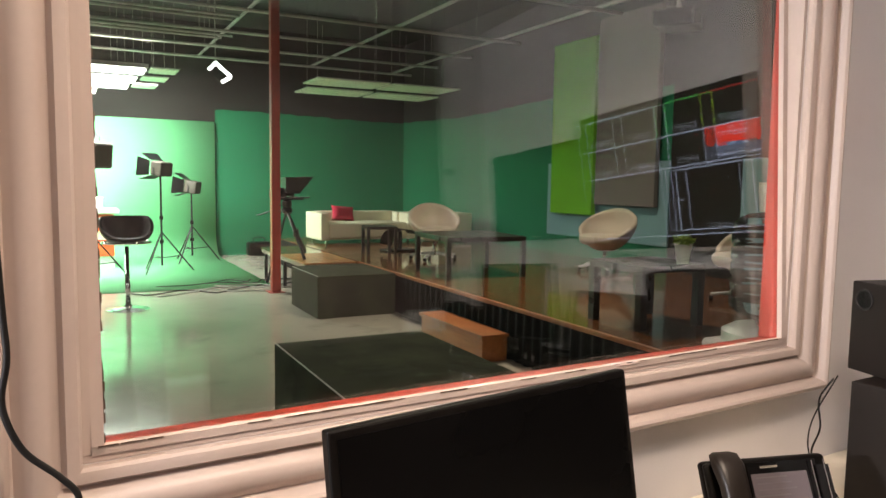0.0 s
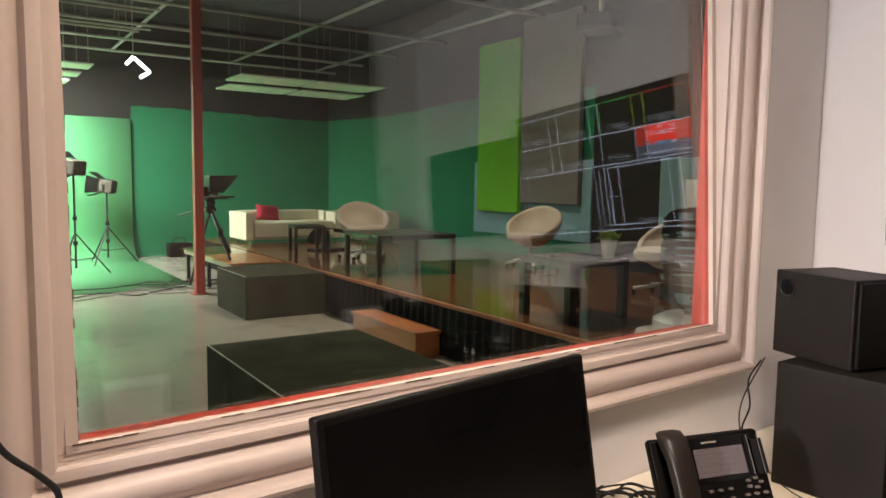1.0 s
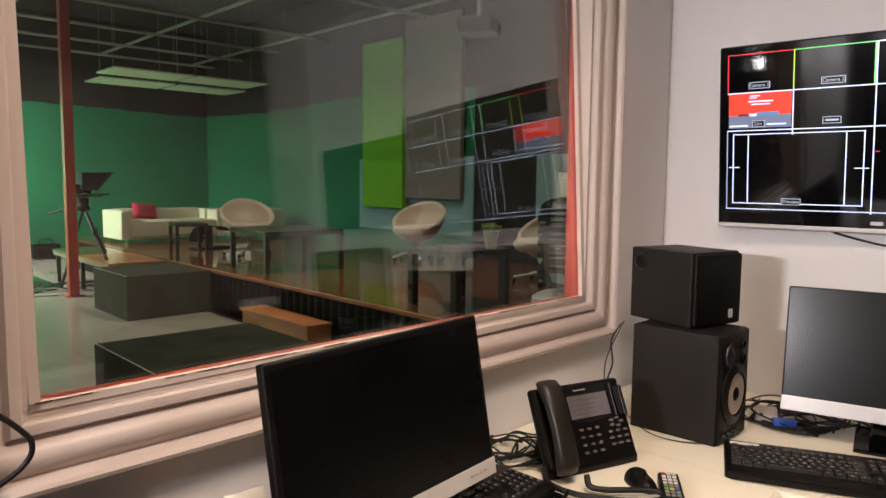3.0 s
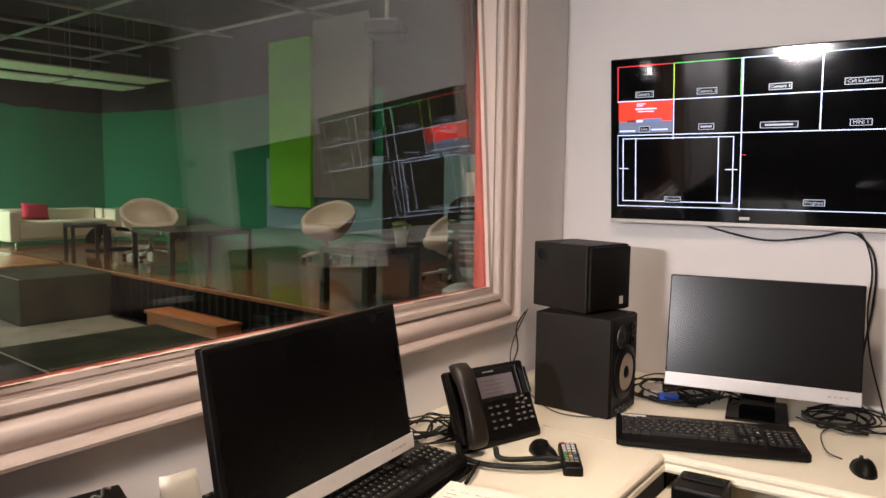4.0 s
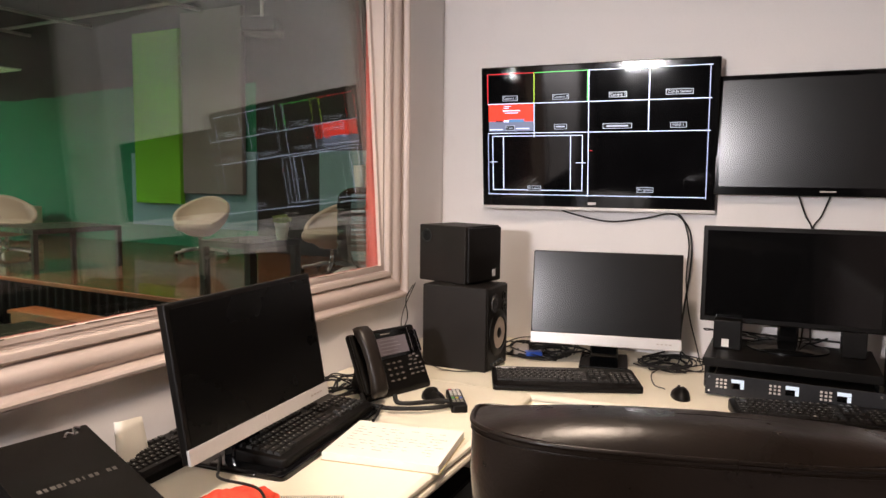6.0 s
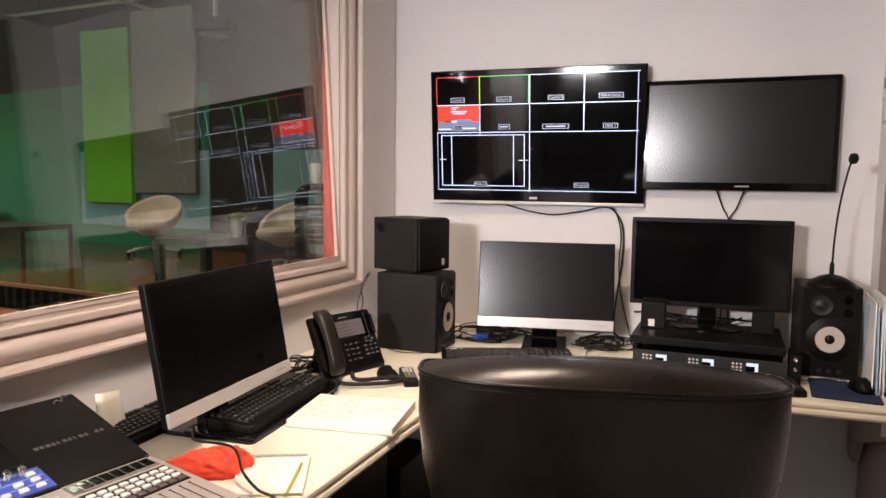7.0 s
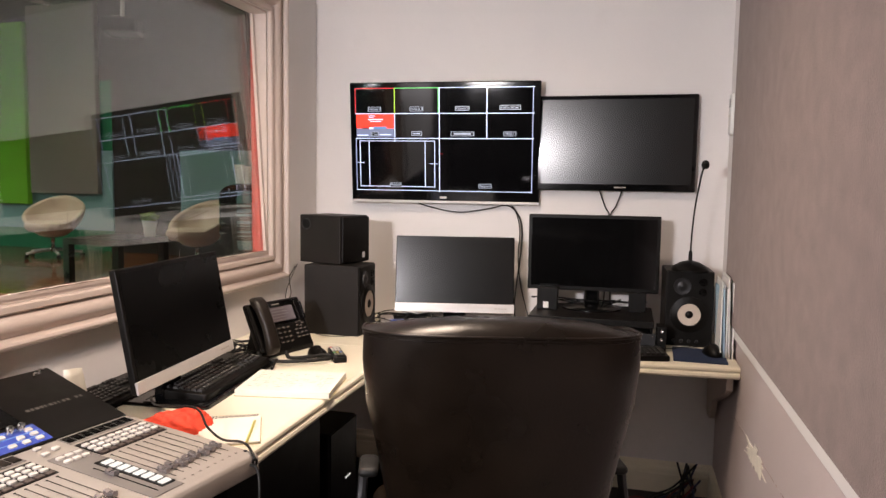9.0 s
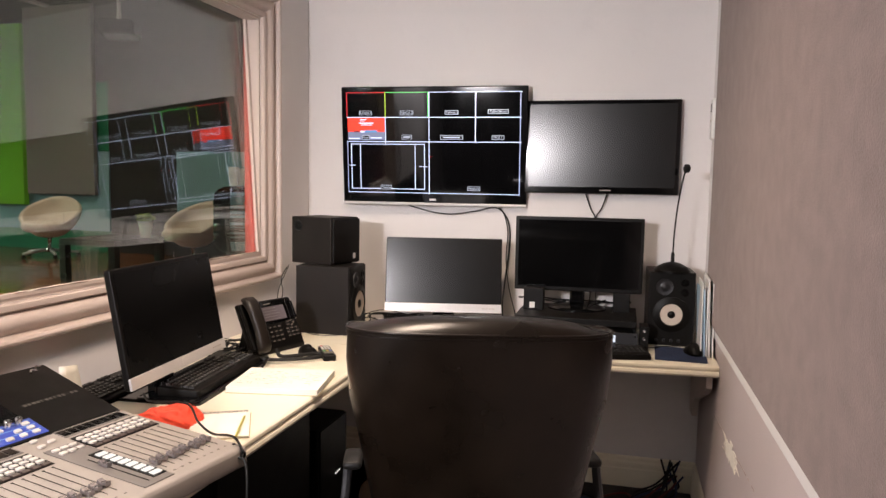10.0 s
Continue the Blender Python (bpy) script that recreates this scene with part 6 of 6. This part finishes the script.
# news desk
M_ORANGE = material("orange_laminate", (0.75, 0.10, 0.03), 0.4, vary=0.06)
t = thing("presenter_desk", "white-topped presenter desk with orange-red front panels", "desk", S(-0.25, 12.9, 0.007))
part("top", box(-1.1, -0.35, 0.88, 1.1, 0.40, 0.94, 0.01), M_WHITEP, t)
part("front_panel", box(-1.02, -0.26, 0.60, 1.02, -0.22, 0.86, 0.004), M_ORANGE, t, "orange-red panel")
part("front_panel", box(-1.02, -0.26, 0.20, 1.02, -0.22, 0.46, 0.004), M_ORANGE, t, "orange-red panel")
part("carcass", box(-1.02, -0.215, 0.0, 1.02, 0.35, 0.88), M_WHITEP, t)
t = thing("desk_box", "pale box standing on the presenter desk", "box", S(0.35, 13.05, 0.948))
part("case", box(-0.28, -0.12, 0, 0.28, 0.12, 0.15, 0.02), M_WHITEP, t)
part("lid", box(-0.29, -0.13, 0.15, 0.29, 0.13, 0.18, 0.008), M_WHITEP, t)

# camera with prompter on its tripod, one leg on the floor, two on the platform
t = thing("video_camera", "black video camera with a prompter hood on a tripod", "camera", S(2.71, 9.60, 0))
for x, y, z in ((-0.13, 0.58, 0.0), (0.06, -0.60, STZ), (0.34, 0.30, STZ)):
    leg = part("tripod_leg", tube([(0, 0, 1.06), (x * 0.5, y * 0.5, (1.06 + z) / 2), (x, y, z + 0.012)], 0.019, 8, smooth=False), M_DARKMETAL, t)
    part("clamp", box(-0.026, -0.026, -0.04, 0.026, 0.026, 0.04, 0.006), M_BLACK, leg, m=pose(x * 0.5, y * 0.5, (1.06 + z) / 2))
soften(part("tripod_head", lathe([(0.035, 1.00), (0.075, 1.03), (0.075, 1.07), (0.05, 1.09), (0.065, 1.12), (0.065, 1.17), (0.04, 1.19)], 18), M_BLACK, t))
part("base_rail", box(-0.20, -0.11, 1.190, 0.20, 0.11, 1.212, 0.004), M_BLACK, t)
part("prompter_screen", box(-0.06, -0.16, 1.212, 0.27, 0.16, 1.232, 0.004), M_GLOSS, t, "flat screen lying below the hood")
part("camera_body", box(-0.22, -0.075, 1.215, -0.02, 0.075, 1.35, 0.02, 2), M_BLACK, t)
soften(part("lens", lathe([(0.045, 0), (0.045, 0.07), (0.055, 0.07), (0.055, 0.11), (0.04, 0.11), (0.035, 0.09), (0, 0.09)], 20), M_GLOSS, t, m=pose(-0.02, 0, 1.285, 0, 90, 0)))
bm = bmesh.new()
q = [bm.verts.new(v) for v in ((-0.05, -0.15, 1.29), (-0.05, 0.15, 1.29), (-0.05, 0.15, 1.49), (-0.05, -0.15, 1.49),
                               (0.12, -0.17, 1.27), (0.12, 0.17, 1.27), (0.31, 0.19, 1.50), (0.31, -0.19, 1.50))]
for f in ((0, 1, 2, 3), (0, 1, 5, 4), (2, 3, 7, 6), (0, 3, 7, 4), (1, 2, 6, 5)):
    bm.faces.new([q[i] for i in f])
bmesh.ops.recalc_face_normals(bm, faces=bm.faces)
bmesh.ops.solidify(bm, geom=bm.faces[:], thickness=0.008)
part("prompter_hood", bm, M_BLACK, t, "black cloth prompter hood")
part("pan_bar", tube([(-0.03, 0.05, 1.13), (-0.22, 0.30, 1.00), (-0.30, 0.42, 0.97)], 0.010, 8), M_BLACK, t)

t = thing("equipment_bag", "black equipment bag on the floor by the green wall", "bag", S(3.36, 13.98, 0))
soften(part("body", box(-0.22, -0.14, 0.0, 0.22, 0.14, 0.26, 0.04, 3), M_BLACK, t), 60)
part("handle", tube([(-0.12, 0, 0.255), (-0.08, 0, 0.34), (0.08, 0, 0.34), (0.12, 0, 0.255)], 0.010, 8), M_BLACK, t)
part("pocket", box(-0.16, -0.165, 0.04, 0.16, -0.138, 0.17, 0.012), M_BLACK, t)

# cables on the studio floor
rnd = random.Random(21)
for k in range(7):
    x, y = 0.75 + 0.22 * k, 9.6 + rnd.uniform(0, 0.9)
    pts = [(x + 0.28 * i + rnd.uniform(-0.15, 0.15), y + rnd.uniform(-0.22, 0.22), 0.014) for i in range(6)]
    t = thing("floor_cable", "pale cable trailing over the studio floor" if k % 2 else "dark cable trailing over the studio floor", "cable", ST, "cables on the studio floor")
    part("cable", tube(pts, 0.009, 6), M_PIPE if k % 2 else M_RUBBER, t, smooth=True)

# water dispenser by the window, with a stack of cups
wc = thing("water_dispenser", "water dispenser with a clear bottle and paper cups on top", "water dispenser", S(2.256, 1.842, 0))
part("cabinet", box(-0.155, -0.155, 0.0, 0.155, 0.155, 0.93, 0.02, 3), M_WHITEP, wc)
soften(part("collar", lathe([(0.15, 0.93), (0.15, 0.965), (0.115, 0.985), (0.06, 0.985)], 36), M_WHITEP, wc))
M_BOTTLE = glass("bottle_water", (0.90, 0.95, 0.97), 0.05, 1.12)
prof = [(0.035, 0.965), (0.045, 1.0), (0.110, 1.03), (0.132, 1.055)]
for i in range(5):
    z = 1.055 + i * 0.052
    prof += [(0.132, z), (0.132, z + 0.034), (0.125, z + 0.041), (0.125, z + 0.047)]
prof += [(0.130, 1.315), (0.122, 1.335), (0.105, 1.352), (0.080, 1.365), (0.0, 1.372)]
soften(part("bottle", lathe(prof, 40), M_BOTTLE, wc, "clear ribbed water bottle"), 50)
M_CUP = material("paper_cup", (0.78, 0.76, 0.66), 0.7, vary=0.05)
for x, h in ((-0.045, 0.105), (0.016, 0.098)):
    c = thing("cup_stack", "stack of pale paper cups on the water bottle", "cup", S(2.256 + x, 1.842, 1.373), "cup stacks")
    for k in range(3):
        soften(part("cup", lathe([(0.0, k * 0.014 + 0.001), (0.020, k * 0.014), (0.027, k * 0.014 + h - 0.04), (0.029, k * 0.014 + h - 0.036), (0.027, k * 0.014 + h - 0.038), (0.019, k * 0.014 + 0.006), (0, k * 0.014 + 0.006)], 28), M_CUP, c))

# plant on the side table
t = thing("potted_plant", "small green plant in a tapered pale pot on a table", "plant", S(4.03, 3.94, STZ + 0.4515) @ Matrix.Diagonal((0.78, 0.78, 0.74, 1)))
M_POT = material("pale_pot", (0.84, 0.78, 0.70), 0.55, vary=0.06)
soften(part("pot", lathe([(0, 0), (0.052, 0), (0.075, 0.17), (0.080, 0.17), (0.080, 0.19), (0.070, 0.19), (0.066, 0.172), (0, 0.165)], 32), M_POT, t))
M_LEAF = material("leaf_green", (0.42, 0.52, 0.12), 0.5, vary=0.25, scale=20, random=0.25)
rnd, leaf0 = random.Random(5), None
for i in range(170):
    a, up, rr = rnd.uniform(0, 6.28), rnd.uniform(0.0, 0.09), rnd.uniform(0.005, 0.085)
    mm = pose(rr * math.cos(a), rr * math.sin(a), 0.185 + up * (1 - 0.4 * rr / 0.085), rnd.uniform(-50, 50), rnd.uniform(-50, 50), rnd.uniform(0, 360))
    if leaf0 is None:
        b = bmesh.new()
        q = [b.verts.new(v) for v in ((0, 0, 0), (0.015, 0.016, 0.004), (0.012, 0.034, 0.003), (0, 0.046, -0.003), (-0.012, 0.034, 0.003), (-0.015, 0.016, 0.004))]
        b.faces.new(q)
        bmesh.ops.solidify(b, geom=b.faces[:], thickness=0.0008)
        leaf0 = part("leaf", b, M_LEAF, t, m=mm)
    else:
        again(leaf0, mm, t)
for i in range(9):
    a = i * 0.7
    part("stem", tube([(0.012 * math.cos(a), 0.012 * math.sin(a), 0.165), (0.035 * math.cos(a), 0.035 * math.sin(a), 0.21), (0.06 * math.cos(a), 0.06 * math.sin(a), 0.245)], 0.002, 5), M_LEAF, t)

# hanging projector
t = thing("projector", "dark projector hanging from the studio ceiling", "projector", pose(5.05, 4.55, 2.78, 0, 0, 25))
part("case", box(-0.20, -0.16, 0, 0.20, 0.16, 0.14, 0.025, 3), M_DARKMETAL, t)
soften(part("lens", lathe([(0.05, 0), (0.05, 0.04), (0.04, 0.042), (0.035, 0.02), (0, 0.018)], 24), M_GLOSS, t, m=pose(-0.08, -0.16, 0.07, 90)))
part("pole", tube([(0, 0, 0.14), (0, 0, SZ - 2.79)], 0.02, 10, smooth=False), M_PIPE, t)
part("mount_plate", box(-0.10, -0.10, 0.14, 0.10, 0.10, 0.16, 0.004), M_PIPE, t)

# low black stool in front of the sofa, its seat a bent shell on a sled foot
t = thing("low_stool", "low black stool with a bent shell seat on a flat foot", "stool", S(4.40, 9.70, STZ, 0, 0, 8))
bm = bmesh.new()
arc = [(-0.24, 0.10), (-0.22, 0.20), (-0.15, 0.285), (-0.05, 0.315), (0.08, 0.315), (0.18, 0.30), (0.23, 0.24)]
A = [[bm.verts.new((x, y, z)) for x, z in arc] for y in (-0.17, 0.17)]
for i in range(len(arc) - 1):
    bm.faces.new((A[0][i], A[0][i + 1], A[1][i + 1], A[1][i]))
bmesh.ops.solidify(bm, geom=bm.faces[:], thickness=0.05)
part("seat", bm, M_BLACK, t, smooth=True)
part("column", lathe([(0.03, 0.02), (0.03, 0.28)], 14), M_DARKMETAL, t)
part("foot", box(-0.26, -0.15, 0.0, 0.24, 0.15, 0.025, 0.008), M_BLACK, t)

# orange boarded extension of the stage
M_PINE = wood("orange_boards", (0.48, 0.20, 0.07), (0.34, 0.12, 0.04), 0.35, random=0.1)
pl = thing("stage_extension", "low platform with orange wooden boards beside the stage", "stage", ST, kind="structure")
part("frame", box(2.68, 8.64, STZ - 0.075, EX - 0.006, 10.88, STZ - 0.02), material("bare_plywood", (0.36, 0.31, 0.25), 0.6, vary=0.15, scale=3), pl)
for x in (2.72, EX - 0.06):
    for y in (8.70, 9.75, 10.80):
        part("leg", box(x - 0.022, y - 0.022, 0.0, x + 0.022, y + 0.022, STZ - 0.076, 0.003), M_DARKMETAL, pl)
for i in range(5):
    x = 2.66 + i * 0.133
    part("board", box(x, 8.62, STZ - 0.019, x + 0.131, 9.78, STZ, 0.002), M_PINE, pl)
    part("board", box(x, 9.782, STZ - 0.019, x + 0.131, 10.9, STZ, 0.002), M_STAGE, pl, "dark glossy board")

# intercom on the right wall
t = thing("thermostat", "slim white wall thermostat with a small dark display", "thermostat", pose(2.062, RY, 1.60))
part("case", box(-0.033, 0.0005, 0, 0.033, 0.032, 0.165, 0.008, 3), M_WHITEP, t)
part("display", box(-0.018, 0.0322, 0.110, 0.018, 0.0335, 0.145), M_GLOSS, t)
for i in range(3):
    part("button", box(-0.018 + 0.013 * i, 0.0322, 0.07, -0.009 + 0.013 * i, 0.035, 0.08), M_BTN, t)


# ---- cables of the control room ----
def cable(label, pts, r=0.0035, ma=None, group=""):
    t = thing("cable", label, "cable", None, group)
    part("cord", tube(pts, r, 7), ma or M_RUBBER, t, smooth=True)
    return t


cable("thick black cable hanging in front of the window frame", [(0.150, 1.205, 1.62), (0.147, 1.20, 1.45), (0.152, 1.195, 1.30), (0.155, 1.19, 1.24), (0.148, 1.19, 1.19), (0.155, 1.185, 1.155), (0.172, 1.185, 1.120), (0.206, 1.185, 1.085), (0.226, 1.185, 1.055), (0.215, 1.195, 1.02), (0.15, 1.205, 0.97), (0.07, 1.205, 0.86), (0.06, 1.20, 0.762)], 0.0042)
cable("black cable drooping below the wall television", [(2.262, 0.76, 1.315), (2.275, 0.70, 1.285), (2.278, 0.54, 1.255), (2.278, 0.40, 1.272), (2.278, 0.30, 1.292), (2.276, 0.245, 1.25), (2.275, 0.226, 1.18), (2.274, 0.228, 1.08), (2.272, 0.242, 0.95), (2.262, 0.25, 0.84), (2.22, 0.24, 0.756)], 0.0034)
cable("black cable running down the wall from the television", [(2.262, 0.30, 1.312), (2.276, 0.26, 1.27), (2.274, 0.236, 1.18), (2.272, 0.240, 1.05), (2.272, 0.225, 0.92), (2.255, 0.19, 0.80), (2.20, 0.17, 0.756)], 0.0024)
cable("thin black cable below the dark wall screen", [(2.262, -0.120, 1.372), (2.276, -0.146, 1.30), (2.277, -0.172, 1.235), (2.276, -0.168, 1.05), (2.270, -0.158, 0.90), (2.25, -0.148, 0.758)], 0.003)
cable("thin black cable below the dark wall screen", [(2.262, -0.220, 1.372), (2.277, -0.196, 1.30), (2.278, -0.170, 1.24), (2.275, -0.180, 1.05), (2.272, -0.183, 0.90), (2.25, -0.188, 0.758)], 0.003)
cable("black speaker wire behind the loudspeakers", [(1.735, 1.112, 1.03), (1.715, 1.130, 0.98), (1.70, 1.115, 0.92), (1.715, 1.14, 0.85), (1.74, 1.12, 0.79), (1.76, 1.10, 0.756)], 0.0022)
cable("thin wire hanging beside the loudspeakers", [(1.73, 1.10, 1.04), (1.70, 1.135, 0.93), (1.675, 1.12, 0.86), (1.69, 1.08, 0.80), (1.665, 0.98, 0.760), (1.68, 0.88, 0.754), (1.76, 0.79, 0.754)], 0.0016)
cable("black headphone lead over the mixing desk's edge", [(0.283, 0.513, 0.789), (0.285, 0.490, 0.775), (0.262, 0.475, 0.70), (0.262, 0.490, 0.50), (0.25, 0.52, 0.25), (0.24, 0.56, 0.06), (0.22, 0.64, 0.006)], 0.003)
cable("black lead running from the monitor over the red cloth", [(0.70, 1.06, 0.765), (0.62, 0.99, 0.775), (0.543, 0.912, 0.800), (0.517, 0.791, 0.812), (0.471, 0.729, 0.785), (0.438, 0.669, 0.772), (0.37, 0.585, 0.800), (0.315, 0.530, 0.815), (0.288, 0.498, 0.800)], 0.0030)
rnd = random.Random(12)


def tangle(cx, cy, sx, sy, n, label, z0=DESK, group="cable tangle"):
    for k in range(n):
        a0, turn, ra = rnd.uniform(0, 6.28), rnd.choice((-1, 1)) * rnd.uniform(0.7, 1.3), rnd.uniform(0.35, 0.85)
        ox, oy, dx, dy = rnd.uniform(-0.3, 0.3), rnd.uniform(-0.3, 0.3), rnd.uniform(-0.10, 0.10), rnd.uniform(-0.10, 0.10)
        p = [(cx + sx * max(-1, min(1, ox + dx * q + ra * math.cos(a0 + turn * q))), cy + sy * max(-1, min(1, oy + dy * q + ra * math.sin(a0 + turn * q)))) for q in range(rnd.choice((5, 6, 7)))]
        pts = [(x, y, z0 + 0.005 + rnd.choice((0, 0, 0.005, 0.010, 0.018)) + 0.003 * (k % 4)) for x, y in p]
        cable(label, pts, rnd.choice((0.0022, 0.003, 0.0035)), None, group)


tangle(1.31, 1.14, 0.13, 0.10, 12, "black cable tangled behind the desk telephone")
tangle(2.08, 0.72, 0.15, 0.17, 14, "black cable tangled behind the monitor")
tangle(2.10, 0.25, 0.14, 0.13, 13, "black cable tangled behind the monitor")
tangle(2.16, -0.10, 0.05, 0.25, 4, "black cable tangled behind the riser", DESK + 0.116)
cable("thin mouse lead on the worktop", [(1.75, 0.226, 0.766), (1.82, 0.27, 0.756), (1.95, 0.30, 0.757), (2.05, 0.28, 0.757)], 0.0018)
cable("thin mouse lead on the worktop", [(1.87, -0.57, 0.772), (1.90, -0.47, 0.758), (1.86, -0.43, 0.758), (1.84, -0.34, 0.76)], 0.0018)
M_BLUEPLUG = material("blue_plug", (0.02, 0.08, 0.45), 0.4)
t = thing("power_adapter", "small grey adapter among the cables", "adapter", pose(2.03, 0.80, DESK, 0, 0, 20))
part("case", box(-0.05, -0.03, 0, 0.05, 0.03, 0.03, 0.006), M_GREYM, t)
t = thing("plug", "blue video plug among the cables", "plug", pose(1.985, 0.735, DESK + 0.012, 0, 0, -60))
part("shell", box(-0.03, -0.018, 0, 0.03, 0.018, 0.016, 0.003), M_BLUEPLUG, t)
part("strain_relief", tube([(0.03, 0, 0.008), (0.07, 0, 0.008)], 0.005, 8, smooth=False), M_BLACK, t)

# cables on the floor under the right worktop
M_DULLBLUE, M_DULLRED = material("dull_blue_cord", (0.010, 0.022, 0.07), 0.5), material("dull_red_cord", (0.12, 0.012, 0.010), 0.5)
for k in range(14):
    y = -0.15 - 0.035 * k
    pts = [(2.18 + rnd.uniform(-0.05, 0.06), -0.55 + rnd.uniform(-0.05, 0.05), 0.13 + rnd.uniform(-0.05, 0.05)), (2.15 + rnd.uniform(-0.05, 0.05), -0.52 + rnd.uniform(-0.06, 0.06), 0.06),
           (2.08 + rnd.uniform(-0.12, 0.08), -0.48 + rnd.uniform(-0.06, 0.1), 0.03), (2.05 + rnd.uniform(-0.2, 0.12), -0.35 + rnd.uniform(-0.1, 0.1), 0.012), (2.0 + rnd.uniform(-0.2, 0.1), -0.12 + rnd.uniform(-0.15, 0.15), 0.010 + rnd.uniform(0, 0.05))]
    ma = (M_RUBBER, M_RUBBER, M_DULLBLUE, M_RUBBER, M_DULLRED)[k % 5]
    cable("dark cable heaped on the floor under the worktop", pts, 0.0045, ma, "cables under the worktop")

# pull-out shelf with a docking box under the worktop
t = thing("pull_out_shelf", "cream pull-out shelf under the worktop", "shelf", pose(1.56, 0.30, 0.636))
part("board", box(-0.145, -0.27, 0, 0.42, 0.295, 0.022, 0.003), M_DESK, t)
part("rail", box(0.02, 0.2965, 0.0, 0.42, 0.304, 0.068, 0.001), M_DARKMETAL, t)
part("rail", box(0.06, -0.280, 0.0, 0.42, -0.2715, 0.068, 0.001), M_DARKMETAL, t)
t = thing("docking_box", "black drive dock with a slot in its top on the shelf", "device", pose(1.478, 0.480, 0.6585, 0, 0, -86))
part("case", box(-0.058, -0.056, 0, 0.058, 0.056, 0.074, 0.008, 3), M_BLACK, t)
part("slot_cover", box(-0.048, -0.004, 0.0735, 0.048, 0.040, 0.0785, 0.002), M_BLACK, t)
part("slot", box(-0.040, 0.008, 0.0786, 0.040, 0.024, 0.0792), M_GLOSS, t)
for k in (-1, 1):
    cable("black lead plugged into the drive dock", [(1.424, 0.49 + 0.012 * k, 0.674), (1.408, 0.49 + 0.016 * k, 0.668), (1.40, 0.50 + 0.02 * k, 0.63), (1.44, 0.52 + 0.02 * k, 0.55)], 0.0030)
t = thing("card_box", "small open pale box on the pull-out shelf", "box", pose(1.50, 0.335, 0.6585, 0, 0, -60))
part("tray", box(-0.05, -0.035, 0, 0.05, 0.035, 0.025, 0.003), M_WHITEP, t)
part("insert", box(-0.035, -0.022, 0.0252, 0.035, 0.022, 0.032, 0.002), M_BLACK, t)
for k, (x, y, a) in enumerate(((1.515, 0.235, 14), (1.50, 0.215, -9))):
    t = thing("sheet", "loose white sheet of paper on the pull-out shelf", "paper", pose(x, y, 0.6583 + 0.0016 * k, 0, 0, a), "sheets on the shelf")
    part("page", box(-0.075, -0.105, 0, 0.075, 0.105, 0.0014), M_PAPER, t)

# dark computer with small lights under the window worktop
t = thing("computer_case", "black computer case with small lights under the worktop", "computer", pose(1.37, 0.98, 0.0))
part("case", box(-0.13, -0.235, 0.012, 0.13, 0.21, 0.50, 0.006), M_BLACK, t)
part("front_panel", box(-0.125, -0.243, 0.016, 0.125, -0.2355, 0.496, 0.003), M_BLACK, t)
for i in range(3):
    part("indicator", box(0.012 + i * 0.018, -0.2455, 0.285, 0.018 + i * 0.018, -0.2432, 0.291), M_BTNLIT, t)
for x, y in ((-0.10, -0.2), (0.10, -0.2), (-0.10, 0.17), (0.10, 0.17)):
    part("foot", lathe([(0.014, 0), (0.014, 0.012)], 12), M_RUBBER, t, m=pose(x, y, 0))
# black block added where the space under the worktop lies in shade
t = thing("equipment_cabinet", "added black block that darkens the space under the window worktop", "cabinet", pose(0.87, 0.98, 0.0))
part("body", box(-0.30, -0.22, 0.0, 0.30, 0.21, 0.655, 0.004), M_BLACK, t)
part("door", box(-0.295, -0.238, 0.04, 0.295, -0.2205, 0.650, 0.003), M_BLACK, t)

# ---- stage boards, the nearest to the window as pieces of their own ----
BW, rnd = 0.19, random.Random(2)
shared = {}
x = EX + 0.030
while x < SX1 - 0.02:
    wdt = min(BW, SX1 - 0.006 - x)
    y = 2.352 + rnd.uniform(-1.0, 0)
    while y < SYE - 0.05:
        ya, yb = max(y, 2.352), min(y + 1.6, SYE)
        ln = round(yb - ya, 2)
        if ln > 0.05:
            key = (round(wdt, 3), ln)
            mm = pose(x + wdt / 2, ya + ln / 2, STZ - 0.021)
            if key not in shared:
                shared[key] = part("board", box(-wdt / 2 + 0.001, -ln / 2 + 0.001, 0, wdt / 2 - 0.001, ln / 2 - 0.001, 0.021, 0.0012, 1), M_STAGE, BOARD_PARENT, m=mm)
            else:
                again(shared[key], mm, BOARD_PARENT)
        y += 1.6
    x += BW
